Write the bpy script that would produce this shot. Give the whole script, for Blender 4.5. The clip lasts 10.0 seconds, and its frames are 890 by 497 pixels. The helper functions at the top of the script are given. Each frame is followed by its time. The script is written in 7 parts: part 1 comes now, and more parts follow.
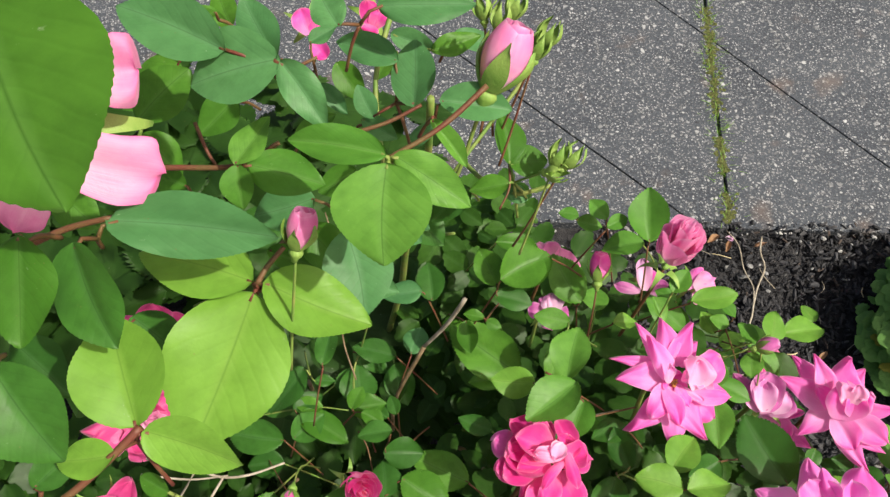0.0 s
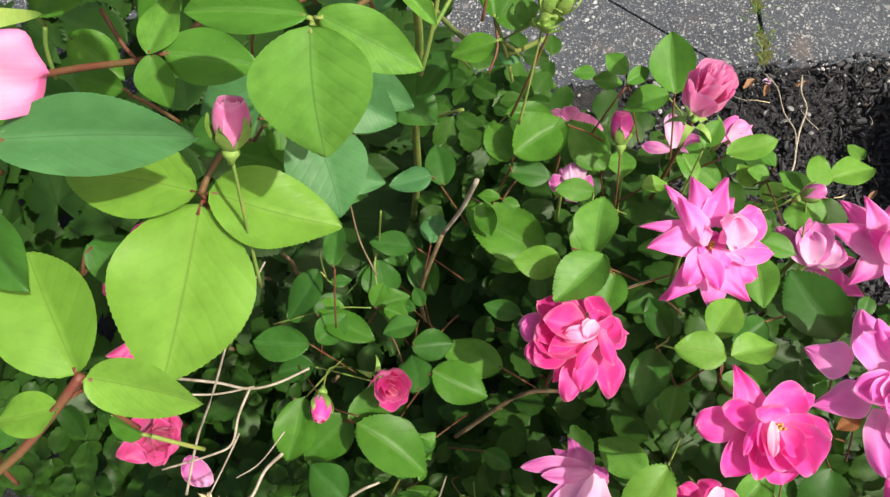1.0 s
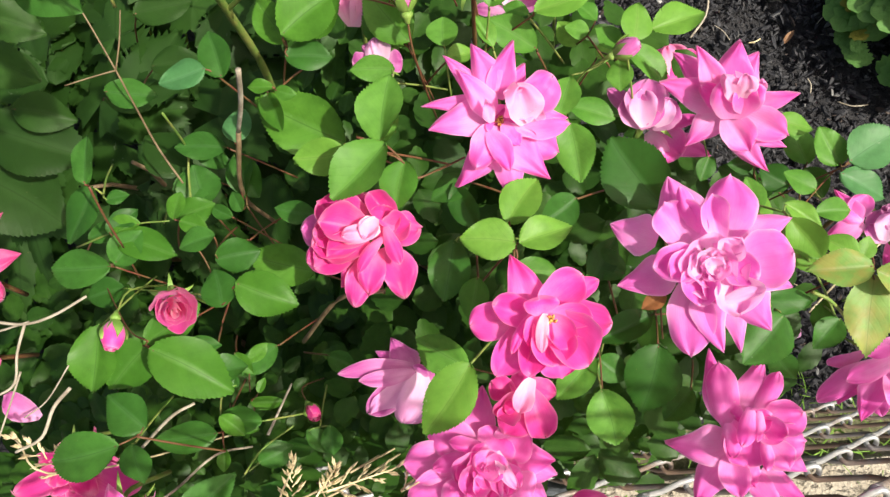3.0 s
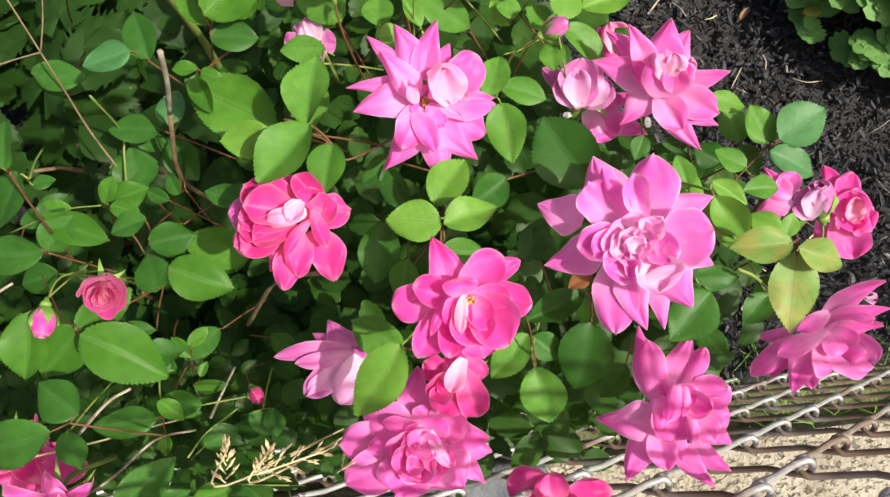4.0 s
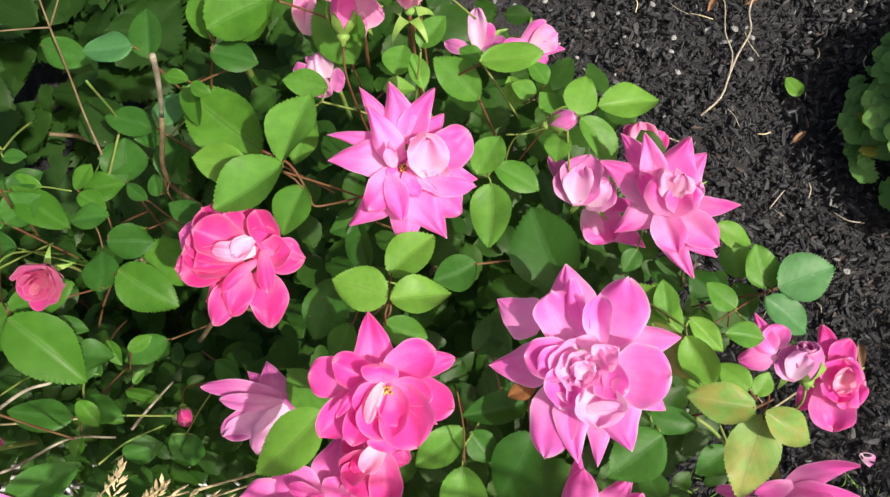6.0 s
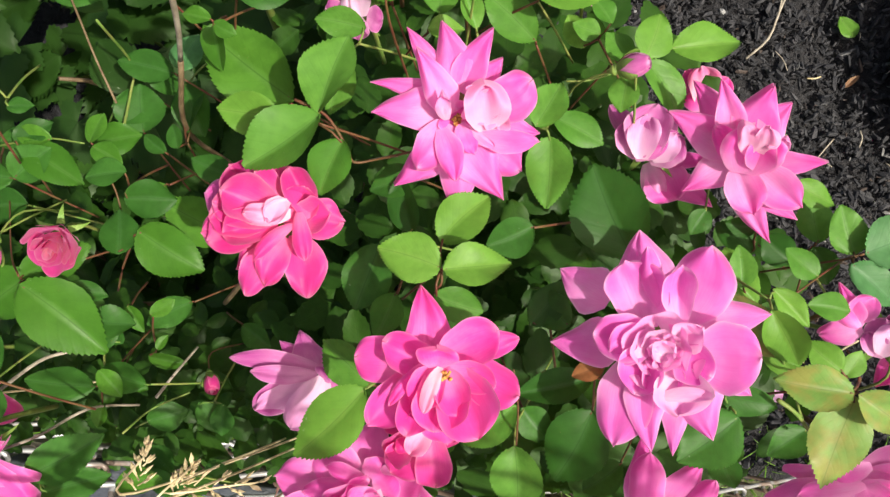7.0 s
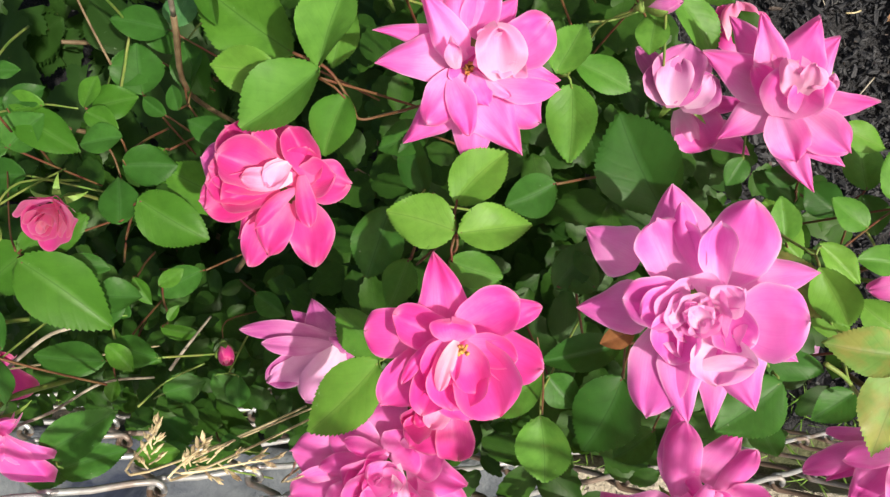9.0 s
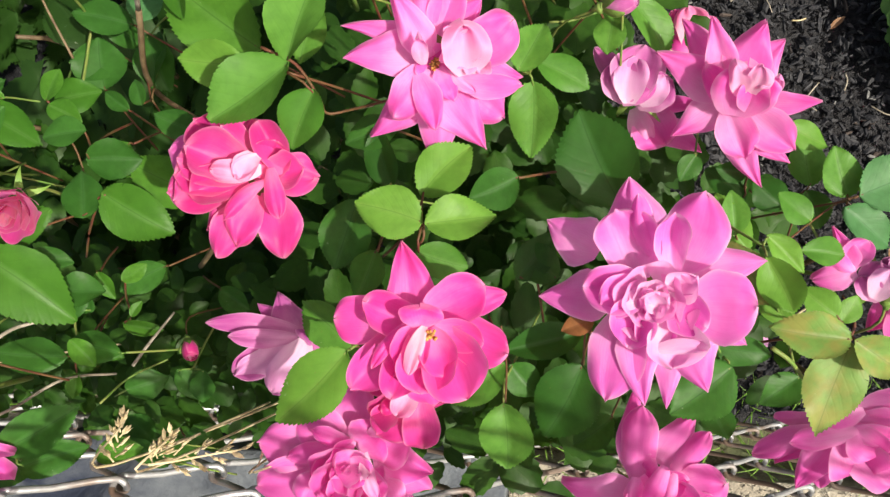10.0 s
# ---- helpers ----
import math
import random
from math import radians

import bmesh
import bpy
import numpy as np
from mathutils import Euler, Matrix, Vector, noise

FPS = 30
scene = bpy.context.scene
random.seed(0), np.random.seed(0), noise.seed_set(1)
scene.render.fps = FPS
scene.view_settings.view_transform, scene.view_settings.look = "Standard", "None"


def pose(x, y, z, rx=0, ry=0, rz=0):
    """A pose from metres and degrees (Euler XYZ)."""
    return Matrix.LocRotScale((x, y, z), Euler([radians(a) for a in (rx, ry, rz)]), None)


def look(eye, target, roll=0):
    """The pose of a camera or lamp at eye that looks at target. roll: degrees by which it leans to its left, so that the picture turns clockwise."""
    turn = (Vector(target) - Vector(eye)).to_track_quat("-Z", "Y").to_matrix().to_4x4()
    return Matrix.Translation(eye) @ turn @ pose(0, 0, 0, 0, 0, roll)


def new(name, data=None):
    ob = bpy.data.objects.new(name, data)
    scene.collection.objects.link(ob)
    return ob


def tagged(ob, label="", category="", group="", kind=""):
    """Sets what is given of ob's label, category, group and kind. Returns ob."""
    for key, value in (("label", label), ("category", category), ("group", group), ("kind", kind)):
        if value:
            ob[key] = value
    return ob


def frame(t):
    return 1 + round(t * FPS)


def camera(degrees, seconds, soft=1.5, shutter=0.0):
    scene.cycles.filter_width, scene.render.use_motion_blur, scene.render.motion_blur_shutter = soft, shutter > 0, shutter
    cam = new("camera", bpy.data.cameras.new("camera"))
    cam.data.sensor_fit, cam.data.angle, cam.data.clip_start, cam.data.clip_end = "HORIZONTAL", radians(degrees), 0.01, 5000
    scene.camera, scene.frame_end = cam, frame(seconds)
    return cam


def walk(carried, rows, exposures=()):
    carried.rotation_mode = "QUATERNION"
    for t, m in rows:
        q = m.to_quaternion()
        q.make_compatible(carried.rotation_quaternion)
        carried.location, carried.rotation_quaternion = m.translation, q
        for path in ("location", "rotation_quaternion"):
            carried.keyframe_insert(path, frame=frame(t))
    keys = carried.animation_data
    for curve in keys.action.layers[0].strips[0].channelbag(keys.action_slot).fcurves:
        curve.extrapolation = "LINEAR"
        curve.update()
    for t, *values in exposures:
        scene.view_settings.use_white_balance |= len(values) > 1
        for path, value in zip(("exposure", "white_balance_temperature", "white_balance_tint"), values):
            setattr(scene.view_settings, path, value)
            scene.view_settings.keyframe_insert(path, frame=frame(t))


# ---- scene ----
cam = camera(62.9, 10.0, soft=1.4)
PATH = [
    (0, (0.07, 0.055, 1.154), (0.026, 1.014, -0.6), -1.9),
    (0.5, (0.076, 0.07, 1.127), (-0.036, 0.849, -0.712), -10.7),
    (1, (0.085, 0.071, 1.121), (-0.072, 0.736, -0.758), -18.0),
    (1.5, (0.116, 0.068, 1.103), (-0.026, 0.691, -0.792), -20.4),
    (2, (0.149, 0.069, 1.093), (-0.01, 0.577, -0.836), -26.6),
    (2.5, (0.181, 0.074, 1.079), (0.026, 0.478, -0.873), -31.0),
    (2.7, (0.19, 0.077, 1.075), (0.028, 0.454, -0.882), -32.8),
    (3.8, (0.229, 0.082, 1.054), (0.064, 0.361, -0.919), -41.5),
    (4, (0.231, 0.077, 1.066), (0.112, 0.35, -0.912), -34.1),
    (4.5, (0.216, 0.061, 1.085), (0.182, 0.337, -0.895), -16.4),
    (5, (0.253, 0.081, 1.091), (0.197, 0.424, -0.879), -8.2),
    (5.5, (0.271, 0.103, 1.064), (0.108, 0.475, -0.894), -19.4),
    (5.7, (0.274, 0.097, 1.055), (0.084, 0.476, -0.9), -23.7),
    (6.8, (0.252, 0.115, 1.009), (0.04, 0.425, -0.955), -31.4),
    (7, (0.247, 0.115, 1.005), (0.019, 0.341, -0.969), -41.8),
    (7.5, (0.248, 0.12, 1.002), (0.026, 0.303, -0.977), -47.5),
    (8, (0.251, 0.123, 0.999), (0.014, 0.296, -0.98), -51.0),
    (8.5, (0.249, 0.123, 0.993), (-0.021, 0.268, -0.983), -59.0),
    (9, (0.248, 0.121, 0.98), (-0.042, 0.22, -0.997), -69.0),
    (9.5, (0.247, 0.114, 0.98), (-0.02, 0.204, -1.0), -70.1),
    (10, (0.246, 0.115, 0.989), (0.068, 0.227, -1.0), -55.9),
]
walk(cam, [(t, look(eye, target, roll)) for t, eye, target, roll in PATH], [(0.0, 0.70, 7150, 5), (1.0, 0.84, 7100, 5), (1.5, 0.98, 7080, 5), (2.0, 1.08, 7050, 5), (2.5, 1.02, 7050, 5), (4.5, 0.80, 7080, 5), (5.0, 0.77, 7080, 5), (5.5, 0.80, 7080, 5), (7.5, 0.74, 7080, 5), (10.0, 0.72, 7080, 5)])

# ---- light ----
world = bpy.data.worlds.new("world")
scene.world = world
world.use_nodes = True
_n = world.node_tree.nodes
_sky = _n.new("ShaderNodeTexSky")
_sky.sky_type, _sky.sun_disc = "NISHITA", False
SUN_EL, SUN_AZ = 53.0, 112.0          # degrees above the horizon, and clockwise from +y
_sky.sun_elevation, _sky.sun_rotation = radians(SUN_EL), radians(SUN_AZ)
world.node_tree.links.new(_sky.outputs[0], _n["Background"].inputs[0])
_n["Background"].inputs[1].default_value = 0.097
_sky.air_density, _sky.dust_density, _sky.ozone_density = 0.7, 6.0, 0.0
sun = new("sun", bpy.data.lights.new("sun", "SUN"))
sun.data.energy, sun.data.angle, sun.data.color = 3.6, radians(1.0), (1.0, 0.955, 0.90)
_d = Vector((math.sin(radians(SUN_AZ)) * math.cos(radians(SUN_EL)), math.cos(radians(SUN_AZ)) * math.cos(radians(SUN_EL)), math.sin(radians(SUN_EL))))
sun.matrix_world = look(tuple(_d * 5), (0, 0, 0))


# ---- materials ----
class Nodes:
    """A small writer of node trees."""

    def __init__(self, name, rough=0.6, spec=0.4):
        self.mat = bpy.data.materials.new(name)
        self.mat.use_nodes = True
        self.t = self.mat.node_tree
        self.bsdf = self.t.nodes["Principled BSDF"]
        self.out = self.t.nodes["Material Output"]
        self.bsdf.inputs["Roughness"].default_value = rough
        self.bsdf.inputs["Specular IOR Level"].default_value = spec

    def put(self, socket, value):
        if hasattr(value, "is_output"):
            self.t.links.new(value, socket)
        else:
            socket.default_value = value

    def math(self, op, a, b=0.0, c=0.0, clamp=False):
        n = self.t.nodes.new("ShaderNodeMath")
        n.operation, n.use_clamp = op, clamp
        for s, v in zip(n.inputs, (a, b, c)):
            self.put(s, v)
        return n.outputs[0]

    def mix(self, f, a, b, mode="MIX"):
        n = self.t.nodes.new("ShaderNodeMix")
        n.data_type, n.blend_type = "RGBA", mode
        self.put(n.inputs[0], f)
        for s, v in ((n.inputs[6], a), (n.inputs[7], b)):
            self.put(s, (*v, 1.0) if isinstance(v, tuple) else v)
        return n.outputs[2]

    def noise(self, scale, detail=4.0, vec=None, rough=0.55):
        n = self.t.nodes.new("ShaderNodeTexNoise")
        n.inputs["Scale"].default_value, n.inputs["Detail"].default_value = scale, detail
        n.inputs["Roughness"].default_value = rough
        self.t.links.new(vec if vec is not None else self.coord("Object"), n.inputs["Vector"])
        return n.outputs["Fac"]

    def voronoi(self, scale, vec=None, out="Distance", feature="F1"):
        n = self.t.nodes.new("ShaderNodeTexVoronoi")
        n.feature = feature
        n.inputs["Scale"].default_value = scale
        self.t.links.new(vec if vec is not None else self.coord("Object"), n.inputs["Vector"])
        return n.outputs[out]

    def coord(self, which):
        return self.t.nodes.new("ShaderNodeTexCoord").outputs[which]

    def world_pos(self):
        return self.t.nodes.new("ShaderNodeNewGeometry").outputs["Position"]

    def uv(self):
        n = self.t.nodes.new("ShaderNodeSeparateXYZ")
        self.t.links.new(self.coord("UV"), n.inputs[0])
        return n.outputs[0], n.outputs[1]

    def random(self, island=False):
        if island:
            return self.t.nodes.new("ShaderNodeNewGeometry").outputs["Random Per Island"]
        return self.t.nodes.new("ShaderNodeObjectInfo").outputs["Random"]

    def ramp(self, fac, *stops):
        n = self.t.nodes.new("ShaderNodeValToRGB")
        e = n.color_ramp.elements
        while len(e) < len(stops):
            e.new(0.5)
        for el, (p, c) in zip(e, stops):
            el.position, el.color = p, (*c, 1.0) if isinstance(c, tuple) else (c, c, c, 1.0)
        self.put(n.inputs[0], fac)
        return n.outputs[0]

    def bump(self, height, strength=0.5, distance=0.002):
        n = self.t.nodes.new("ShaderNodeBump")
        n.inputs["Strength"].default_value, n.inputs["Distance"].default_value = strength, distance
        self.put(n.inputs["Height"], height)
        self.t.links.new(n.outputs[0], self.bsdf.inputs["Normal"])
        return n.outputs[0]

    def colour(self, c):
        self.put(self.bsdf.inputs["Base Color"], c if hasattr(c, "is_output") else (*c, 1.0))

    def thin(self, c, share):
        """Lets part of the light through, as a leaf or petal does."""
        tr = self.t.nodes.new("ShaderNodeBsdfTranslucent")
        self.put(tr.inputs[0], c)
        m = self.t.nodes.new("ShaderNodeMixShader")
        m.inputs[0].default_value = share
        self.t.links.new(self.bsdf.outputs[0], m.inputs[1])
        self.t.links.new(tr.outputs[0], m.inputs[2])
        self.t.links.new(m.outputs[0], self.out.inputs[0])


def m_scale(m, vec, s):
    n = m.t.nodes.new("ShaderNodeMapping")
    n.inputs["Scale"].default_value = s
    m.t.links.new(vec, n.inputs[0])
    return n.outputs[0]


def leaf_material(name, low, high, vein, island=False, rough=0.42, blotch=(0.0, 0.0, 0.0), blotch_share=0.0, through_share=0.24):
    """A leaf's skin; all its marks are laid out on the leaf itself (u across, v along)."""
    m = Nodes(name, rough, 0.17)
    u, v = m.uv()
    side = m.math("ABSOLUTE", m.math("SUBTRACT", u, 0.5))
    rnd = m.random(island)
    place = m.t.nodes.new("ShaderNodeCombineXYZ")
    m.put(place.inputs[0], u)
    m.put(place.inputs[1], m.math("MULTIPLY", v, 1.4))
    m.put(place.inputs[2], m.math("MULTIPLY", rnd, 23.0))
    at = place.outputs[0]
    base = m.mix(m.ramp(m.math("ADD", m.math("MULTIPLY", rnd, 0.75), m.math("MULTIPLY", m.noise(2.2, 3.0, at), 0.45)), (0.22, 0.0), (0.95, 1.0)), low, high)
    deep = tuple(0.62 * c for c in low)
    base = m.mix(m.math("MULTIPLY", m.ramp(m.noise(5.0, 4.0, at), (0.40, 0.0), (0.70, 1.0)), 0.45), base, deep)
    base = m.mix(m.math("MULTIPLY", m.noise(46.0, 2.0, at), 0.16), base, high)
    if blotch_share:
        base = m.mix(m.math("MULTIPLY", m.ramp(m.noise(2.6, 3.0, at), (0.42, 0.0), (0.62, 1.0)), blotch_share), base, blotch)
    spots = m.math("MULTIPLY", m.ramp(m.voronoi(13.0, at), (0.05, 1.0), (0.13, 0.0)), m.ramp(m.noise(2.4, 2.0, at), (0.60, 0.0), (0.66, 0.8)))
    base = m.mix(spots, base, (0.16, 0.11, 0.05))
    pale = m.math("MULTIPLY", m.ramp(m.noise(9.0, 4.0, at, 0.7), (0.66, 0.0), (0.72, 1.0)), m.ramp(m.noise(1.6, 2.0, at), (0.55, 0.0), (0.66, 0.45)))
    base = m.mix(pale, base, (0.42, 0.50, 0.34))
    wave = m.math("SINE", m.math("MULTIPLY", m.math("ADD", m.math("SUBTRACT", v, m.math("MULTIPLY", side, 0.75)), m.math("MULTIPLY", m.noise(4.0, 2.0, at), 0.06)), 46.0))
    lines = m.math("MULTIPLY", m.math("POWER", m.math("MAXIMUM", wave, 0.0), 14.0), m.math("SUBTRACT", 1.0, m.math("MULTIPLY", side, 1.6), clamp=True))
    halo = m.math("SUBTRACT", 1.0, m.math("MULTIPLY", side, 11.0), clamp=True)
    rib = m.math("SUBTRACT", 1.0, m.math("MULTIPLY", side, 62.0), clamp=True)
    col = m.mix(m.math("MULTIPLY", halo, 0.22), base, vein)
    col = m.mix(m.math("MULTIPLY", lines, 0.12), col, deep)
    # Dark midrib line, holding the groove's shade in the colour.
    col = m.mix(m.math("MULTIPLY", rib, 0.62), col, deep)
    m.colour(col)
    m.put(m.bsdf.inputs["Roughness"], m.math("ADD", rough - 0.06, m.math("MULTIPLY", m.noise(7.0, 3.0, at), 0.16)))
    quilt = m.math("ADD", m.math("MULTIPLY", m.math("SUBTRACT", 1.0, m.math("POWER", m.math("MAXIMUM", wave, 0.0), 3.0)), 0.6), m.math("MULTIPLY", m.noise(20.0, 3.0, at), 0.8))
    m.bump(m.math("SUBTRACT", quilt, m.math("MULTIPLY", rib, 0.8)), 0.10, 0.0008)
    m.thin(m.mix(0.5, col, (0.22, 0.40, 0.045)), through_share)
    return m.mat


LEAF_TONES = {
    "young": ((0.095, 0.235, 0.030), (0.150, 0.315, 0.050), (0.24, 0.38, 0.10)),
    "mid": ((0.054, 0.172, 0.022), (0.104, 0.258, 0.040), (0.19, 0.36, 0.11)),
    # green and dark also stand in for shade on the left-hand leaves.
    "green": ((0.036, 0.124, 0.013), (0.074, 0.202, 0.024), (0.14, 0.29, 0.08)),
    "dark": ((0.021, 0.082, 0.013), (0.044, 0.144, 0.023), (0.10, 0.23, 0.08)),
    # Blue-green leaves; on the tall bush the blue also paints in the sky's sheen.
    "blue": ((0.050, 0.158, 0.056), (0.080, 0.218, 0.078), (0.16, 0.33, 0.17)),
    "lime": ((0.112, 0.252, 0.030), (0.150, 0.310, 0.046), (0.22, 0.35, 0.08)),
    "sear": ((0.20, 0.075, 0.030), (0.34, 0.15, 0.060), (0.26, 0.13, 0.07)),
    "yellow": ((0.132, 0.250, 0.055), (0.185, 0.315, 0.082), (0.30, 0.22, 0.10)),
}
LEAF = {k: leaf_material("leaf_" + k, *v, **(dict(blotch=(0.42, 0.20, 0.07), blotch_share=0.30) if k == "yellow" else {})) for k, v in LEAF_TONES.items()}
# Inner leaves: darker than the outer tones, with the bush's inner shade in the colour.
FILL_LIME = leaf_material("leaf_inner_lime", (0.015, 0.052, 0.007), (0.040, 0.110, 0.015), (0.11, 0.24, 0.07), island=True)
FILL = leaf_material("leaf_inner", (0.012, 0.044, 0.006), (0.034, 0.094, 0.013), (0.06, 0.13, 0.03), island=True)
# Shrub leaves: the shade over them is put into this dark base colour.
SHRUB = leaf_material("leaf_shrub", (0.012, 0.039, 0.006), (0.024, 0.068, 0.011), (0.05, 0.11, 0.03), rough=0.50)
WEED = leaf_material("leaf_weed", (0.130, 0.310, 0.078), (0.205, 0.410, 0.120), (0.24, 0.43, 0.15), rough=0.50, through_share=0.42)
WEED_OLD = leaf_material("leaf_weed_old", (0.24, 0.26, 0.04), (0.32, 0.30, 0.06), (0.5, 0.4, 0.1), rough=0.6)


def petal_material(name, tip, mid, base, rim=(0.96, 0.66, 0.84), edge_share=0.6):
    """A petal's skin: pale foot, full colour towards the tip, fine veins along it and a thin pale rim."""
    m = Nodes(name, 0.42, 0.28)
    u, v = m.uv()
    rnd = m.random()
    place = m.t.nodes.new("ShaderNodeCombineXYZ")
    m.put(place.inputs[0], u)
    m.put(place.inputs[1], v)
    m.put(place.inputs[2], m.math("MULTIPLY", rnd, 31.0))
    at = place.outputs[0]
    streak = m.noise(1.0, 3.0, m_scale(m, at, (34.0, 2.2, 1.0)))
    cloud = m.noise(2.4, 3.0, at)
    way = m.math("ADD", m.math("ADD", v, m.math("MULTIPLY", m.math("SUBTRACT", streak, 0.5), 0.26)), m.math("MULTIPLY", m.math("SUBTRACT", cloud, 0.5), 0.85))
    way = m.math("ADD", way, m.math("MULTIPLY", m.math("SUBTRACT", rnd, 0.5), 0.34))
    t = m.ramp(way, (0.05, 0.0), (0.55, 0.5), (1.02, 1.0))
    col = m.mix(m.math("MULTIPLY", t, 2.0, clamp=True), base, mid)
    col = m.mix(m.math("SUBTRACT", m.math("MULTIPLY", t, 2.0), 1.0, clamp=True), col, tip)
    col = m.mix(m.math("MULTIPLY", m.ramp(m.noise(1.0, 2.0, m_scale(m, at, (60.0, 1.5, 1.0))), (0.52, 0.0), (0.70, 1.0)), 0.22), col, tip)
    across = m.math("MULTIPLY", m.math("ABSOLUTE", m.math("SUBTRACT", u, 0.5)), 2.0)
    edge = m.math("MAXIMUM", m.math("POWER", across, 15.0), m.math("POWER", v, 22.0))
    edge = m.math("MULTIPLY", m.math("MULTIPLY", edge, edge_share), m.ramp(m.noise(5.0, 3.0, at), (0.30, 0.35), (0.62, 1.0)))
    col = m.mix(edge, col, rim)
    m.colour(col)
    m.bump(m.math("ADD", m.math("MULTIPLY", streak, 0.5), m.math("MULTIPLY", m.noise(9.0, 4.0, at), 0.9)), 0.28, 0.0008)
    m.bsdf.inputs["Sheen Weight"].default_value = 0.18
    m.thin(col, 0.46)
    return m.mat


PETAL = {
    "pale": (petal_material("petal_pale", (0.80, 0.19, 0.50), (0.87, 0.34, 0.60), (0.93, 0.60, 0.75)), petal_material("petal_pale_heart", (0.85, 0.30, 0.60), (0.88, 0.44, 0.69), (0.92, 0.60, 0.79))),
    "magenta": (petal_material("petal_magenta", (0.80, 0.082, 0.47), (0.87, 0.178, 0.59), (0.93, 0.37, 0.73)), petal_material("petal_magenta_heart", (0.82, 0.20, 0.58), (0.88, 0.38, 0.70), (0.93, 0.62, 0.82))),
    "blush": (petal_material("petal_blush", (0.80, 0.20, 0.47), (0.85, 0.33, 0.57), (0.90, 0.48, 0.67), (0.80, 0.11, 0.40), 0.85), petal_material("petal_blush_heart", (0.84, 0.34, 0.56), (0.89, 0.50, 0.66), (0.93, 0.62, 0.74))),
    "orchid": (petal_material("petal_orchid", (0.78, 0.105, 0.53), (0.87, 0.225, 0.66), (0.93, 0.42, 0.78), (0.97, 0.74, 0.88), 0.8), petal_material("petal_orchid_heart", (0.87, 0.34, 0.69), (0.92, 0.54, 0.79), (0.95, 0.74, 0.88))),
    "hot": (petal_material("petal_hot", (0.64, 0.024, 0.245), (0.76, 0.060, 0.355), (0.88, 0.20, 0.45), (0.94, 0.42, 0.62), 0.75), petal_material("petal_hot_heart", (0.80, 0.24, 0.50), (0.88, 0.46, 0.70), (0.92, 0.62, 0.80))),
    "rose": (petal_material("petal_rose", (0.78, 0.038, 0.34), (0.86, 0.098, 0.50), (0.92, 0.28, 0.62), (0.95, 0.50, 0.70)), petal_material("petal_rose_heart", (0.86, 0.20, 0.46), (0.92, 0.42, 0.60), (0.95, 0.64, 0.74))),
    # coral is a dimmed warm pink: the low roses' shade is in its colour.
    "coral": (petal_material("petal_coral", (0.56, 0.034, 0.195), (0.66, 0.080, 0.295), (0.78, 0.23, 0.46), (0.85, 0.36, 0.58), 0.5), petal_material("petal_coral_heart", (0.68, 0.16, 0.38), (0.78, 0.34, 0.56), (0.85, 0.52, 0.70))),
    "faded": (petal_material("petal_faded", (0.52, 0.085, 0.37), (0.66, 0.185, 0.50), (0.82, 0.40, 0.68)), petal_material("petal_faded_heart", (0.74, 0.30, 0.62), (0.84, 0.48, 0.76), (0.90, 0.66, 0.84))),
}


def stem_material(name, a, b, scale=90.0):
    m = Nodes(name, 0.55, 0.35)
    n = m.noise(scale, 4.0, m.world_pos())
    m.colour(m.mix(m.ramp(n, (0.35, 0.0), (0.65, 1.0)), a, b))
    m.bump(m.noise(900.0, 2.0, m.world_pos()), 0.4, 0.0006)
    return m.mat


STEM_RED = stem_material("stem_red", (0.115, 0.030, 0.020), (0.11, 0.070, 0.026))
STEM_GREEN = stem_material("stem_green", (0.10, 0.20, 0.035), (0.20, 0.22, 0.06))
CANE = stem_material("cane_bark", (0.10, 0.065, 0.035), (0.19, 0.14, 0.08))
DRY = stem_material("dry_twig", (0.20, 0.17, 0.13), (0.38, 0.34, 0.28))
CALYX = stem_material("calyx_green", (0.12, 0.24, 0.04), (0.20, 0.30, 0.07))
HAY = stem_material("dry_grass", (0.52, 0.42, 0.24), (0.68, 0.58, 0.38))
STAMEN = stem_material("stamen", (0.40, 0.14, 0.04), (0.66, 0.36, 0.10), 400.0)
SEAR = stem_material("dead_leaf", (0.15, 0.075, 0.04), (0.27, 0.16, 0.09), 60.0)


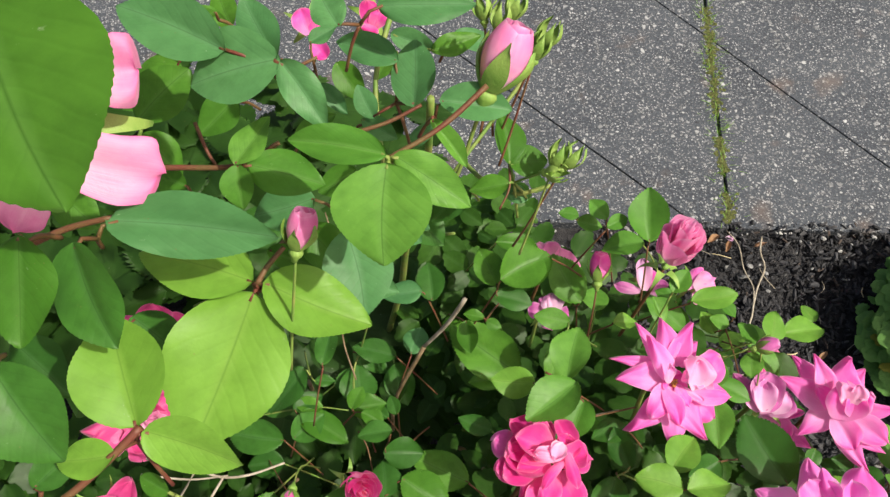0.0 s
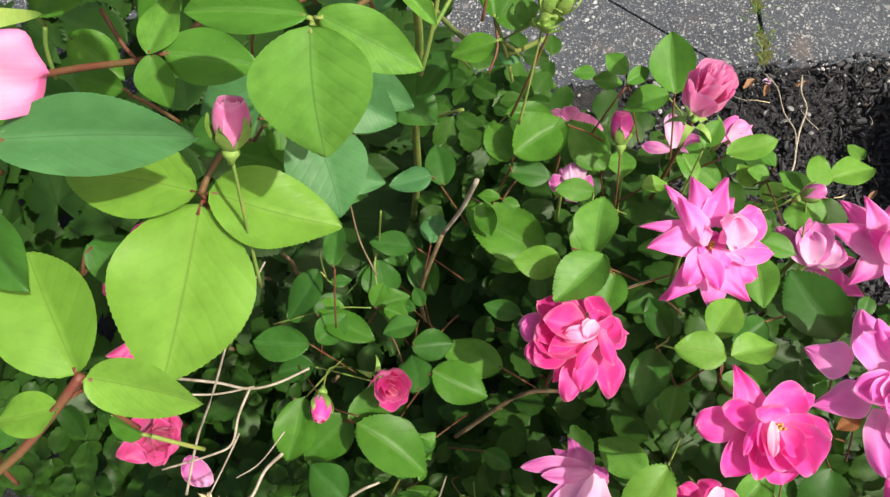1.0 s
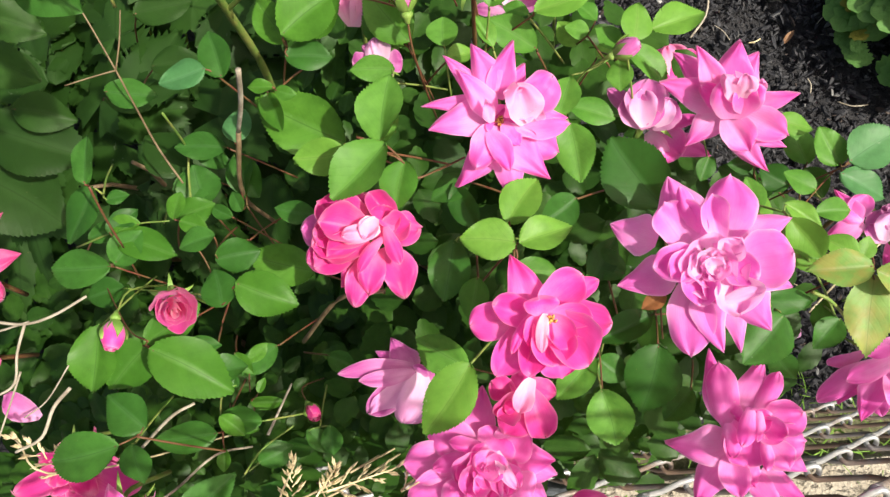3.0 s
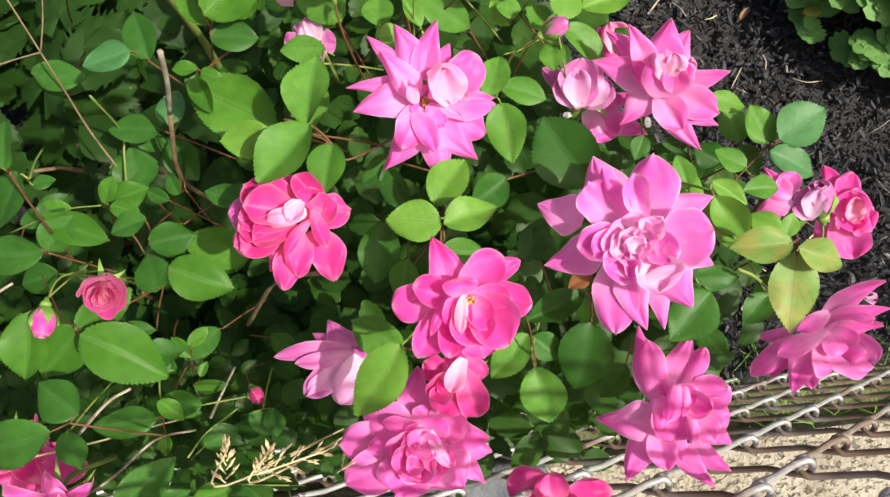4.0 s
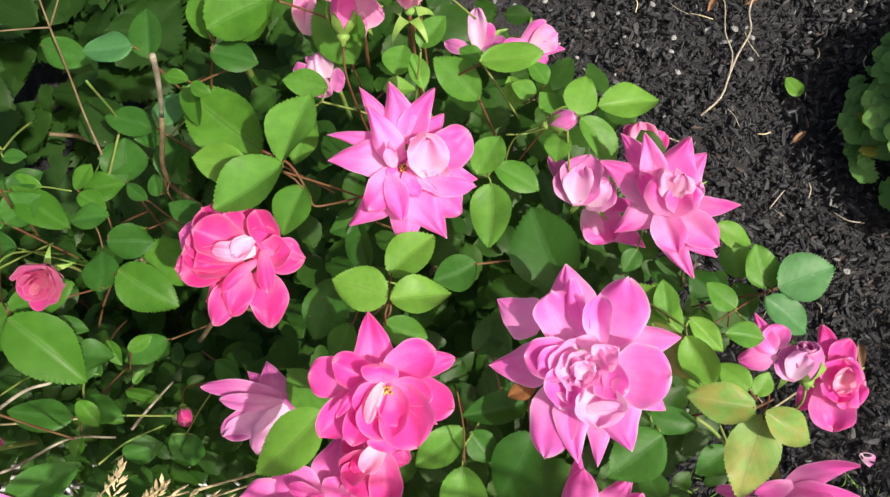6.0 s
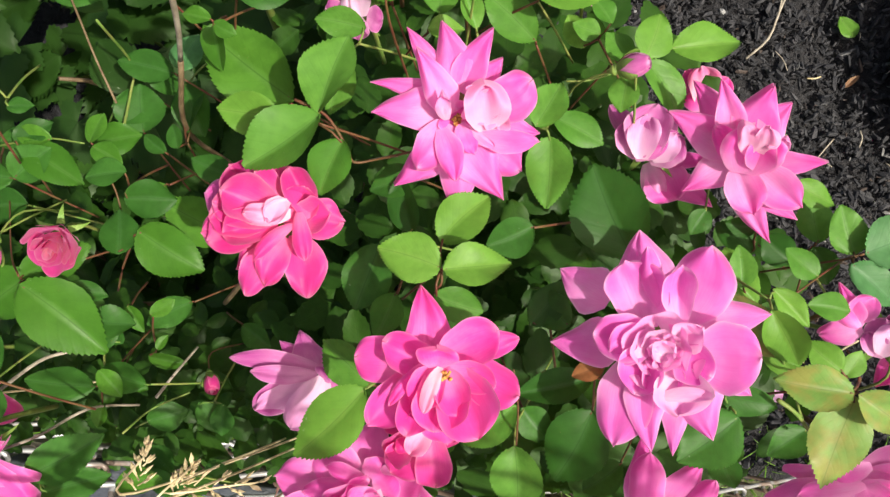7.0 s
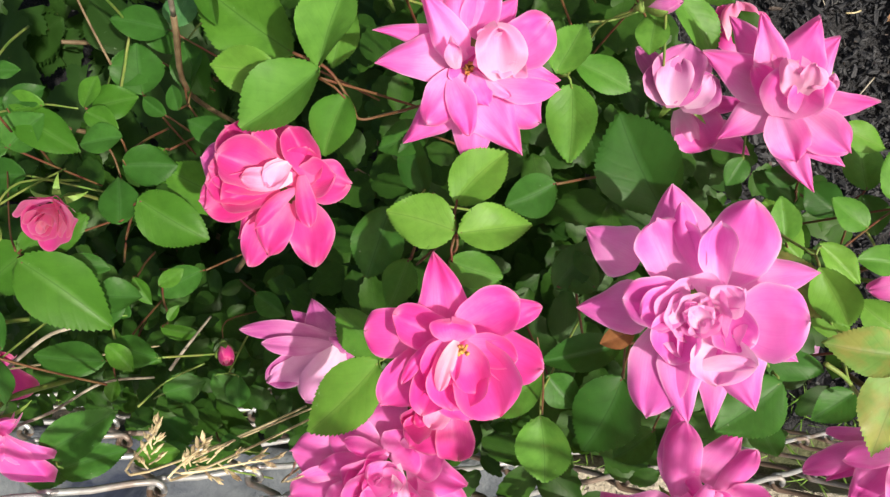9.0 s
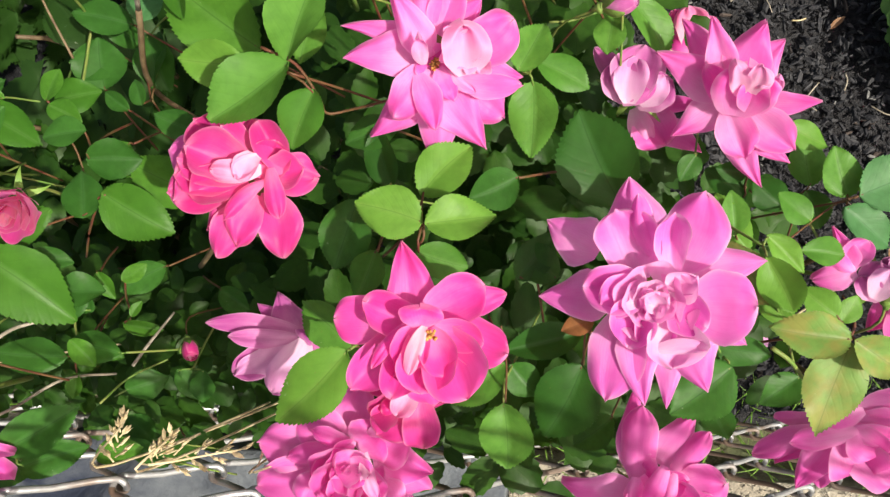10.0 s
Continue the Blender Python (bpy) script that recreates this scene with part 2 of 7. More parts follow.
def slab_material():
    m = Nodes("exposed_aggregate", 0.85, 0.25)
    p = m.world_pos()
    big = m.noise(5.0, 5.0, p)
    fine = m.noise(230.0, 6.0, p, 0.75)
    col = m.mix(m.ramp(big, (0.3, 0.0), (0.7, 1.0)), (0.027, 0.032, 0.043), (0.053, 0.061, 0.076))
    col = m.mix(m.ramp(fine, (0.46, 0.0), (0.64, 0.8)), col, (0.085, 0.095, 0.116))
    warped = m.t.nodes.new("ShaderNodeVectorMath")
    warped.operation = "ADD"
    m.t.links.new(p, warped.inputs[0])
    jit = m.t.nodes.new("ShaderNodeTexNoise")
    jit.inputs["Scale"].default_value = 40.0
    m.t.links.new(p, jit.inputs["Vector"])
    small = m.t.nodes.new("ShaderNodeVectorMath")
    small.operation = "SCALE"
    small.inputs["Scale"].default_value = 0.02
    m.t.links.new(jit.outputs["Color"], small.inputs[0])
    m.t.links.new(small.outputs[0], warped.inputs[1])
    grains = None
    for scale, share in ((250.0, 0.80), (150.0, 0.45), (85.0, 0.12)):
        d = m.voronoi(scale, warped.outputs[0])
        sep = m.t.nodes.new("ShaderNodeSeparateColor")
        m.t.links.new(m.voronoi(scale, warped.outputs[0], "Color"), sep.inputs[0])
        g = m.math("MULTIPLY", m.ramp(d, (0.28, 1.0), (0.46, 0.0)), m.ramp(sep.outputs[0], (1 - share, 0.0), (1.0, 1.0)))
        col = m.mix(g, col, m.mix(sep.outputs[1], (0.105, 0.108, 0.115), (0.46, 0.47, 0.49)))
        grains = g if grains is None else m.math("MAXIMUM", grains, g)
    dk = m.math("MULTIPLY", m.ramp(m.voronoi(160.0, warped.outputs[0]), (0.10, 1.0), (0.28, 0.0)), 0.6)
    col = m.mix(dk, col, (0.012, 0.012, 0.015))
    stain = m.math("MULTIPLY", m.ramp(m.noise(9.0, 3.0, p), (0.60, 0.0), (0.75, 1.0)), 0.35)
    col = m.mix(stain, col, (0.22, 0.15, 0.11))
    m.colour(col)
    m.bump(m.math("ADD", m.math("MULTIPLY", grains, 0.8), fine), 0.7, 0.002)
    return m.mat


def soil_material(name, a, b, scale=60.0):
    m = Nodes(name, 0.9, 0.2)
    p = m.world_pos()
    n = m.noise(scale, 6.0, p)
    m.colour(m.mix(m.ramp(n, (0.35, 0.0), (0.68, 1.0)), a, b))
    m.bump(m.math("ADD", n, m.noise(scale * 6, 3.0, p)), 0.9, 0.006)
    return m.mat


def chip_material(name, a, b, island):
    m = Nodes(name, 0.7, 0.35)
    r = m.random(island)
    g = m.noise(60.0, 4.0, m_scale(m, m.coord("Object"), (1.0, 6.0, 6.0)))
    c = m.mix(m.ramp(r, (0.0, 0.0), (0.75, 0.45), (0.95, 1.0)), a, b)
    c = m.mix(m.ramp(r, (0.86, 0.0), (0.87, 0.6), (0.89, 0.6), (0.90, 0.0)), c, (0.085, 0.055, 0.038))
    c = m.mix(m.ramp(r, (0.975, 0.0), (0.985, 1.0)), c, (0.19, 0.19, 0.19))
    m.colour(m.mix(m.math("MULTIPLY", g, 0.5), c, m.mix(0.6, c, (0.2, 0.2, 0.2), "MULTIPLY")))
    m.bump(g, 0.6, 0.001)
    return m.mat


SLAB = slab_material()
SOIL = soil_material("soil", (0.020, 0.020, 0.023), (0.046, 0.045, 0.049))
GRIT = soil_material("joint_grit", (0.035, 0.034, 0.032), (0.085, 0.082, 0.075), 120.0)
EARTH = soil_material("earth", (0.06, 0.07, 0.035), (0.14, 0.13, 0.08), 20.0)
CHIP = chip_material("mulch_chip", (0.020, 0.021, 0.026), (0.056, 0.056, 0.064), False)
CHIPS = chip_material("mulch_chips", (0.020, 0.021, 0.026), (0.056, 0.056, 0.064), True)


def walk_material():
    m = Nodes("worn_concrete", 0.85, 0.25)
    p = m.world_pos()
    col = m.mix(m.ramp(m.noise(14.0, 6.0, p), (0.35, 0.0), (0.65, 1.0)), (0.27, 0.235, 0.185), (0.39, 0.355, 0.295))
    pits = m.ramp(m.noise(85.0, 3.0, m_scale(m, p, (1.0, 1.7, 1.0)), 0.7), (0.54, 0.0), (0.66, 1.0))
    col = m.mix(m.math("MULTIPLY", pits, m.ramp(m.noise(25.0, 2.0, p), (0.35, 0.2), (0.6, 0.9))), col, (0.19, 0.165, 0.13))
    m.colour(col)
    m.bump(m.math("SUBTRACT", m.noise(160.0, 4.0, p), pits), 1.0, 0.006)
    return m.mat


def wire_material(name, zinc_low, zinc_high, share):
    m = Nodes(name, 0.42, 0.5)
    p = m.world_pos()
    rust = m.math("MAXIMUM", m.ramp(m.noise(15.0, 5.0, p), (0.50 - share, 0.0), (0.64 - share, 0.85)), m.ramp(m.noise(55.0, 4.0, p), (0.54 - share, 0.0), (0.72 - share, 0.6)))
    m.colour(m.mix(rust, m.mix(m.noise(130.0, 3.0, p), zinc_low, zinc_high), (0.13, 0.075, 0.045)))
    m.put(m.bsdf.inputs["Metallic"], m.math("SUBTRACT", 0.60, m.math("MULTIPLY", rust, 0.58)))
    m.bump(m.noise(500.0, 3.0, p), 0.3, 0.0005)
    return m.mat


WALK = walk_material()
WIRE = wire_material("galvanised_wire", (0.34, 0.35, 0.37), (0.56, 0.57, 0.59), 0.0)
# Back strands: darker zinc with a larger share of rust.
WIRE_BACK = wire_material("rusted_wire", (0.16, 0.15, 0.15), (0.30, 0.29, 0.29), 0.14)
MOSS = soil_material("moss", (0.07, 0.085, 0.028), (0.17, 0.185, 0.065), 200.0)
STONE = soil_material("grey_stone", (0.20, 0.20, 0.21), (0.36, 0.36, 0.36), 40.0)
GRASS = leaf_material("grass_blade", (0.10, 0.22, 0.03), (0.20, 0.34, 0.07), (0.22, 0.36, 0.10), island=True)
BLUE_GREY = soil_material("blue_grey_sheet", (0.020, 0.026, 0.045), (0.14, 0.155, 0.17), 9.0)


# ---- building helpers ----
def mesh_from(name, verts, faces, material, uvs=None, smooth=True):
    me = bpy.data.meshes.new(name)
    me.from_pydata([tuple(v) for v in verts], [], faces)
    me.materials.append(material)
    if uvs is not None:
        layer = me.uv_layers.new(name="UVMap")
        idx = np.empty(len(me.loops), dtype=np.int32)
        me.loops.foreach_get("vertex_index", idx)
        layer.data.foreach_set("uv", np.asarray(uvs, dtype=np.float32)[idx].ravel())
    if smooth:
        me.polygons.foreach_set("use_smooth", np.ones(len(me.polygons), dtype=bool))
    me.update()
    return me


def child(name, mesh, parent, matrix=None, label="", kind=""):
    ob = new(name, mesh)
    ob.parent = parent
    if matrix is not None:
        ob.matrix_local = matrix
    return tagged(ob, label=label, kind=kind)


def thing(name, label, category, at=(0, 0, 0), group="", kind=""):
    ob = new(name)
    ob.location = at
    ob.empty_display_size = 0.05
    return tagged(ob, label, category, group, kind)


def grid_faces(nu, nv, off=0):
    return [(off + j * (nu + 1) + i, off + j * (nu + 1) + i + 1, off + (j + 1) * (nu + 1) + i + 1, off + (j + 1) * (nu + 1) + i) for j in range(nv) for i in range(nu)]


def tube(points, radii, sides=7):
    """Vertices and faces of a tapered tube along points, with closed ends."""
    pts = [Vector(p) for p in points]
    verts, faces = [], []
    ref = Vector((0.31, 0.22, 0.93))
    for i, p in enumerate(pts):
        d = (pts[min(i + 1, len(pts) - 1)] - pts[max(i - 1, 0)]).normalized()
        a = d.cross(ref if abs(d.dot(ref.normalized())) < 0.95 else Vector((1, 0, 0))).normalized()
        b = d.cross(a)
        r = radii[i] if hasattr(radii, "__len__") else radii
        verts += [p + r * (math.cos(2 * math.pi * k / sides) * a + math.sin(2 * math.pi * k / sides) * b) for k in range(sides)]
    for i in range(len(pts) - 1):
        for k in range(sides):
            faces.append((i * sides + k, i * sides + (k + 1) % sides, (i + 1) * sides + (k + 1) % sides, (i + 1) * sides + k))
    faces.append(tuple(range(sides - 1, -1, -1)))
    faces.append(tuple((len(pts) - 1) * sides + k for k in range(sides)))
    return verts, faces


def arc(a, b, sag=0.0, side=0.0, n=8, jitter=0.0, rng=random):
    """Points on a bowed way from a to b."""
    a, b = Vector(a), Vector(b)
    w = Vector((b.y - a.y, a.x - b.x, 0))
    w = w.normalized() if w.length > 1e-6 else Vector((1, 0, 0))
    out = []
    for i in range(n + 1):
        t = i / n
        p = a.lerp(b, t) + (Vector((0, 0, sag)) + w * side) * (4 * t * (1 - t))
        if 0 < i < n and jitter:
            p += Vector([rng.uniform(-jitter, jitter) for _ in range(3)])
        out.append(p)
    return out


def stalk(name, parent, material, points, r0, r1, sides=7, label=""):
    n = len(points) - 1
    v, f = tube(points, [r0 + (r1 - r0) * i / n for i in range(n + 1)], sides)
    return child(name, mesh_from(name, v, f, material), parent, label=label)


# ---- leaves ----
def leaf_shape(nu, nv, tooth, fold, droop, wide_at, twist, rng):
    """Vertices and uvs of a leaf of length 1 along +y, of full width 1 (scaled later): toothed, grooved along the rib, quilted between the veins."""
    verts, uvs = [], []
    ph, ph2, bow = rng.uniform(0, 6), rng.uniform(0, 6), rng.uniform(-0.05, 0.05)
    dome, ruffle = rng.uniform(0.1, 0.55), rng.uniform(0.015, 0.045)
    for j in range(nv + 1):
        v = j / nv
        s = v / wide_at if v < wide_at else (1 - v) / (1 - wide_at)
        w = 0.5 * (math.sin(s * math.pi / 2) ** (0.58 if v < wide_at else 0.80))
        for i in range(nu + 1):
            u = 2 * i / nu - 1
            e = w
            yy = v
            if abs(u) > 0.99 and 0 < j < nv:
                e *= 1 + tooth * (1 if j % 2 else -1) * (0.55 + 0.45 * math.sin(1.9 * j + ph))
                yy += tooth * (0.75 if j % 2 else -0.35)
            x = u * e
            far = 1.0 if u > 0 else -1.0
            z = fold * abs(x) ** 1.1 - dome * x * x - droop * v * v
            z += 0.003 * math.cos(46 * (v - 0.75 * abs(x))) * (1 - abs(u)) * abs(u) * 2
            z += ruffle * math.sin(8.5 * v + ph + 1.3 * far) * abs(u) ** 3 + 0.030 * math.sin(3.1 * v + ph2 + 0.8 * far) * abs(u) + twist * x * (v - 0.4)
            verts.append((x + bow * math.sin(math.pi * v), yy, z))
            uvs.append((0.5 + 0.5 * u * min(1.0, 2 * w + 0.15), v))
    return verts, uvs


_rng = random.Random(7)
LEAF_FORMS = []
for _k in range(13):
    LEAF_FORMS.append((10, 50, leaf_shape(10, 50, 0.025, _rng.uniform(0.12, 0.62), _rng.uniform(-0.02, 0.30), _rng.uniform(0.40, 0.50), _rng.uniform(-0.5, 0.5), _rng)))
for _k in range(6):                            # the tall bush's larger leaves are finely toothed
    LEAF_FORMS.append((12, 58, leaf_shape(12, 58, 0.007, _rng.uniform(0.12, 0.45), _rng.uniform(-0.02, 0.25), _rng.uniform(0.42, 0.50), _rng.uniform(-0.4, 0.4), _rng)))
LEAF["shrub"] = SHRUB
LEAF_MESHES = {}
for _tone in LEAF:
    LEAF_MESHES[_tone] = [mesh_from("leaf", s[0], grid_faces(nu, nv), LEAF[_tone], s[1]) for nu, nv, s in LEAF_FORMS]
_count = [0]
LEAVES = []


def leaf_matrix(base, tip, width, up=(0, 0, 1), roll=0.0):
    b, t = Vector(base), Vector(tip)
    y = t - b
    ln = y.length
    y.normalize()
    z = Vector(up) - y * Vector(up).dot(y)
    z.normalize()
    x = y.cross(z)
    m = Matrix((x, y, z)).transposed().to_4x4()
    return Matrix.Translation(b) @ m @ Matrix.Rotation(roll, 4, "Y") @ Matrix.Diagonal((width, ln, ln * 0.9, 1))


def leaf(parent, tone, base, tip, width, roll=None):
    _count[0] += 1
    k = _count[0]
    LEAVES.append((parent, Vector(base), Vector(tip)))
    r = random.Random(k * 13 + 5)
    lean = 0.45 if parent == tall else 0.07          # the tall bush turns its leaves to the open side
    up = (r.uniform(-0.32, 0.32), r.uniform(-0.30, 0.30) - lean, 1.0)
    return child("leaf", LEAF_MESHES[tone][13 + k % 6 if parent == tall else k % 13], parent, leaf_matrix(base, tip, width, up, r.uniform(-0.2, 0.2) if roll is None else roll))


# ---- roses ----
def petal_mesh(length, width, a0, a1, cup, roll, point, base_r, rng, material, nu=8, nv=9):
    """A petal that springs from the axis (z) towards +x: a0, a1 are its angles from the axis at foot and tip."""
    verts, uvs = [], []
    r, h = base_r, 0.0
    ph, wob = rng.uniform(0, 6), rng.uniform(0.5, 1.5)
    lean, fold = rng.uniform(-0.08, 0.08), rng.gauss(0, 0.10)
    sharp = point < 1.75
    last = 0.0
    for j in range(nv + 1):
        v = 1 - (1 - j / nv) ** 1.5
        step, last = (v - last) * length, v
        a = a0 + (a1 - a0) * v ** 1.2
        if j:
            r += step * math.sin(a)
            h += step * math.cos(a)
        nx, nz = -math.cos(a), math.sin(a)
        if v < 0.60:
            w = 0.22 + 0.78 * math.sin(v / 0.60 * math.pi / 2) ** 0.9
        else:
            w = max(0.0, 1 - ((v - 0.60) / 0.40) ** point) ** (0.85 if sharp else 0.55)
        w = max(w, 0.02) * width / 2
        for i in range(nu + 1):
            u = 2 * i / nu - 1
            y = u * w
            bend = cup * (y * y) / width + fold * abs(y) * v
            bend -= roll * width * max(0.0, abs(u) - 0.35) ** 2 * v * v * (1.0 + 0.5 * math.sin(ph + 2 * u))
            bend += 0.012 * width * wob * math.sin(4.0 * u + ph + 2 * v) * v * v + 0.020 * width * wob * math.sin(9 * v + ph) * u * u * v
            shrink = 1 - 0.16 * max(0.0, roll) * v * u * u
            verts.append((r + nx * bend, y * shrink + lean * length * v * v, h + nz * bend))
            uvs.append((0.5 + 0.5 * u, v))
    return mesh_from("petal", verts, grid_faces(nu, nv), material, uvs)


def sepal_mesh(length, width, a, rng):
    verts, uvs = [], []
    for j in range(6):
        v = j / 5
        w = width * (0.9 - 0.85 * v) / 2
        for u in (-1, 0, 1):
            verts.append((0.004 + length * v * math.sin(a + v), u * w, -0.004 + length * v * math.cos(a + v) + 0.1 * w * abs(u)))
            uvs.append((0.5 + u / 2, v))
    return mesh_from("sepal", verts, grid_faces(2, 5), CALYX, uvs)


def hip_mesh(size):
    prof = [(0.0, -1.1), (0.22, -1.1), (0.30, -0.75), (0.55, -0.45), (0.60, -0.2), (0.45, 0.05), (0.0, 0.08)]
    verts, faces, n = [], [], 10
    for r, z in prof:
        verts += [(size * r * math.cos(2 * math.pi * k / n), size * r * math.sin(2 * math.pi * k / n), size * z) for k in range(n)]
    for j in range(len(prof) - 1):
        for k in range(n):
            faces.append((j * n + k, j * n + (k + 1) % n, (j + 1) * n + (k + 1) % n, (j + 1) * n + k))
    return mesh_from("rose_bloom", verts, faces, CALYX)


BLOOM_LABEL = {
    "pale": "large pale pink rose with rolled petal edges",
    "magenta": "open bright magenta-pink rose with pointed petals",
    "orchid": "large open mauve-pink rose with a ruffled heart",
    "blush": "pale pink rose with deeper pink rolled rims",
    "hot": "deep reddish-pink double rose, cupped",
    "rose": "warm pink rose with a paler heart",
    "coral": "warm coral-pink double rose low on the bush",
    "faded": "fading pale lavender-pink rose with drooping petals",
}
BLOOMS = []


def axis_frame(centre, axis):
    z = Vector(axis).normalized()
    x = Vector((0, 1, 0)).cross(z).normalized()
    y = z.cross(x)
    return Matrix.Translation(centre) @ Matrix((x, y, z)).transposed().to_4x4()


def bloom(parent, look_name, centre, axis, opening, tips):
    """A rose. tips: angle and reach of each outer petal; opening: 0 for a tight flower, 1 for a flat one."""
    rng = random.Random(len(BLOOMS) * 31 + 3)
    outer, heart = PETAL[look_name]
    pointed = look_name == "magenta"
    reach = sum(t[1] for t in tips) / len(tips)
    flat = 0.45 + 0.95 * opening          # angle of the outer petals from the axis
    a_foot = max(0.12, flat - 0.70)

    def span(a0, a1):
        """How far a petal of length 1 reaches outwards and upwards."""
        s = [a0 + (a1 - a0) * (j / 9) ** 1.3 for j in range(1, 10)]
        return sum(math.sin(a) for a in s) / 9, sum(math.cos(a) for a in s) / 9

    rise = span(a_foot, flat + 0.15)
    m = axis_frame(centre, axis) @ Matrix.Translation((0, 0, -min(0.9 * reach, reach * max(0.0, rise[1]) / max(0.4, rise[0]))))
    ob = child("rose_bloom", hip_mesh(min(0.011, 0.26 * reach)), parent, m, BLOOM_LABEL[look_name])
    BLOOMS.append((parent, m.translation.copy(), Vector(axis).normalized(), reach))
    n = len(tips)

    def add(mesh, ang, lift=0.0, shift=0.0):
        child("petal", mesh, ob, Matrix.Translation((shift * math.cos(ang), shift * math.sin(ang * 1.7), lift)) @ Matrix.Rotation(radians(ang), 4, "Z"))

    for k, (ang, ln) in enumerate(tips):
        a1 = flat + (rng.uniform(0.15, 0.55) if pointed else rng.uniform(-0.15, 0.25))
        out = span(a_foot, a1)[0]
        wide = rng.uniform(0.45, 0.57) if pointed else rng.uniform(0.62, 0.78)
        add(petal_mesh(min(ln / max(out, 0.42), 1.4 * ln), wide * max(ln, 0.85 * reach), a_foot, a1, rng.uniform(0.5, 1.2), rng.uniform(0.7, 1.4) if pointed else rng.uniform(0.1, 0.7), rng.uniform(1.4, 1.65) if pointed else rng.uniform(1.9, 2.8), 0.003, rng, outer, 14, 13), ang, -0.001 * (k % 2))
    # layers of count, reach, foot and tip angle, width, cup, rolled edge, share of pale petals
    if pointed:
        layers = ((max(5, n - 2), 0.76, flat - 0.50, flat + 0.02, 0.42, 1.0, 1.0, 0.0), (6, 0.60, flat - 0.70, flat - 0.25, 0.46, 1.2, 0.8, 0.15), (6, 0.45, 0.40, 0.45, 0.40, 1.6, 0.7, 0.5), (6, 0.27, 0.95, -0.90, 0.40, 0.9, 0.1, 1.0))
    else:
        layers = ((8, 0.92, flat - 0.35, flat - 0.15, 0.60, 1.0, 0.7, 0.0), (7, 0.76, flat - 0.45, flat - 0.40, 0.55, 1.3, 0.7, 0.0), (6, 0.58, 0.55, 0.35, 0.48, 1.6, 0.6, 0.2), (5, 0.43, 0.45, 0.05, 0.44, 1.8, 0.5, 0.6), (5, 0.25, 0.95, -0.90, 0.42, 0.9, 0.1, 1.0))
    drift, turn_to = rng.uniform(0.06, 0.16) * reach, rng.uniform(0, 6.28)

    def add(mesh, ang, lift=0.0, shift=0.0, layer=0):
        loose = 0.10 + 0.07 * layer
        lean = Matrix.Rotation(rng.uniform(-loose, loose), 4, "X") @ Matrix.Rotation(rng.uniform(-loose, loose), 4, "Y")
        at = Vector((math.cos(turn_to), math.sin(turn_to), 0)) * drift * layer / 3 + Vector((shift * math.cos(ang), shift * math.sin(ang * 1.7), lift))
        child("petal", mesh, ob, Matrix.Translation(at) @ lean @ Matrix.Rotation(radians(ang), 4, "Z"))

    for li, (cnt, share, a0, a1, wd, cup, roll, pale) in enumerate(layers):
        start = tips[0][0] + 180.0 / cnt + 37 * li
        for k in range(cnt):
            ang = start + 360.0 * k / cnt + rng.uniform(-13, 13)
            foot, tip = max(0.12, a0 + rng.uniform(-0.12, 0.12)), a1 + rng.uniform(-0.22, 0.22)
            far = reach * share * rng.uniform(0.84, 1.12)
            ln = min(far / max(0.40, span(foot, max(tip, 0.1))[0]), 1.28 * far)
            inmost = li == len(layers) - 1
            pt = rng.uniform(1.5, 1.74) if pointed and li == 0 else rng.uniform(3.0, 4.5) if inmost else rng.uniform(2.2, 3.2)
            add(petal_mesh(ln, wd * reach * rng.uniform(0.72, 1.25), foot, tip, cup * rng.uniform(0.7, 1.25), roll * rng.uniform(0.3, 1.8), pt, 0.001, rng, heart if rng.random() < pale else outer, 10, 11), ang, (0.012 * k + 0.05 * li) * reach, 0.16 * reach * rng.random() if li == len(layers) - 1 else 0.0, li)
    for k in range(5):
        child("sepal", sepal_mesh(0.55 * reach if reach < 0.03 else 0.022, 0.007, 1.0 + rng.uniform(-0.2, 0.5), rng), ob, Matrix.Rotation(radians(72 * k + 20), 4, "Z"))
    return ob


PETAL_KIND = {
    # bulge of the middle in mm, cup, rolled-back edge, fullness of the tip, widest at, crumple
    "o": (1.8, 0.25, 0.95, 1.12, 0.36, 0.8),      # pointed outer petal
    "q": (1.8, 0.35, 0.70, 1.75, 0.50, 1.2),      # rounded petal with a short tip
    "r": (1.5, 0.50, 0.40, 2.7, 0.60, 1.4),       # round petal
    "m": (1.5, 0.35, 0.50, 2.5, 0.58, 1.2),       # round petal, more mauve
    "c": (-3.0, 1.25, 0.25, 3.0, 0.62, 1.7),      # hollow petal of the cup
    "e": (-2.2, 0.95, 0.30, 3.0, 0.60, 0.55),     # smooth hollow petal of a cupped rose
    "f": (1.5, -0.75, 0.10, 2.0, 0.58, 1.3),      # petal folded along its length
    "h": (1.5, 0.55, 0.80, 3.2, 0.55, 3.4),       # pale crumpled heart petal
    "k": (-2.0, 1.30, 0.10, 2.8, 0.60, 2.4),      # pale hollow petal of the heart
    "w": (1.5, 0.55, 0.80, 3.2, 0.55, 3.4),       # nearly white crumpled heart petal
    "b": (1.0, 0.25, 0.90, 7.0, 0.70, 1.2),       # broad petal with a square, rolled edge
    "s": (2.0, -0.60, -0.90, 2.6, 0.50, 2.6),     # pale rolled strip
}
ROSE_LOOK = {}


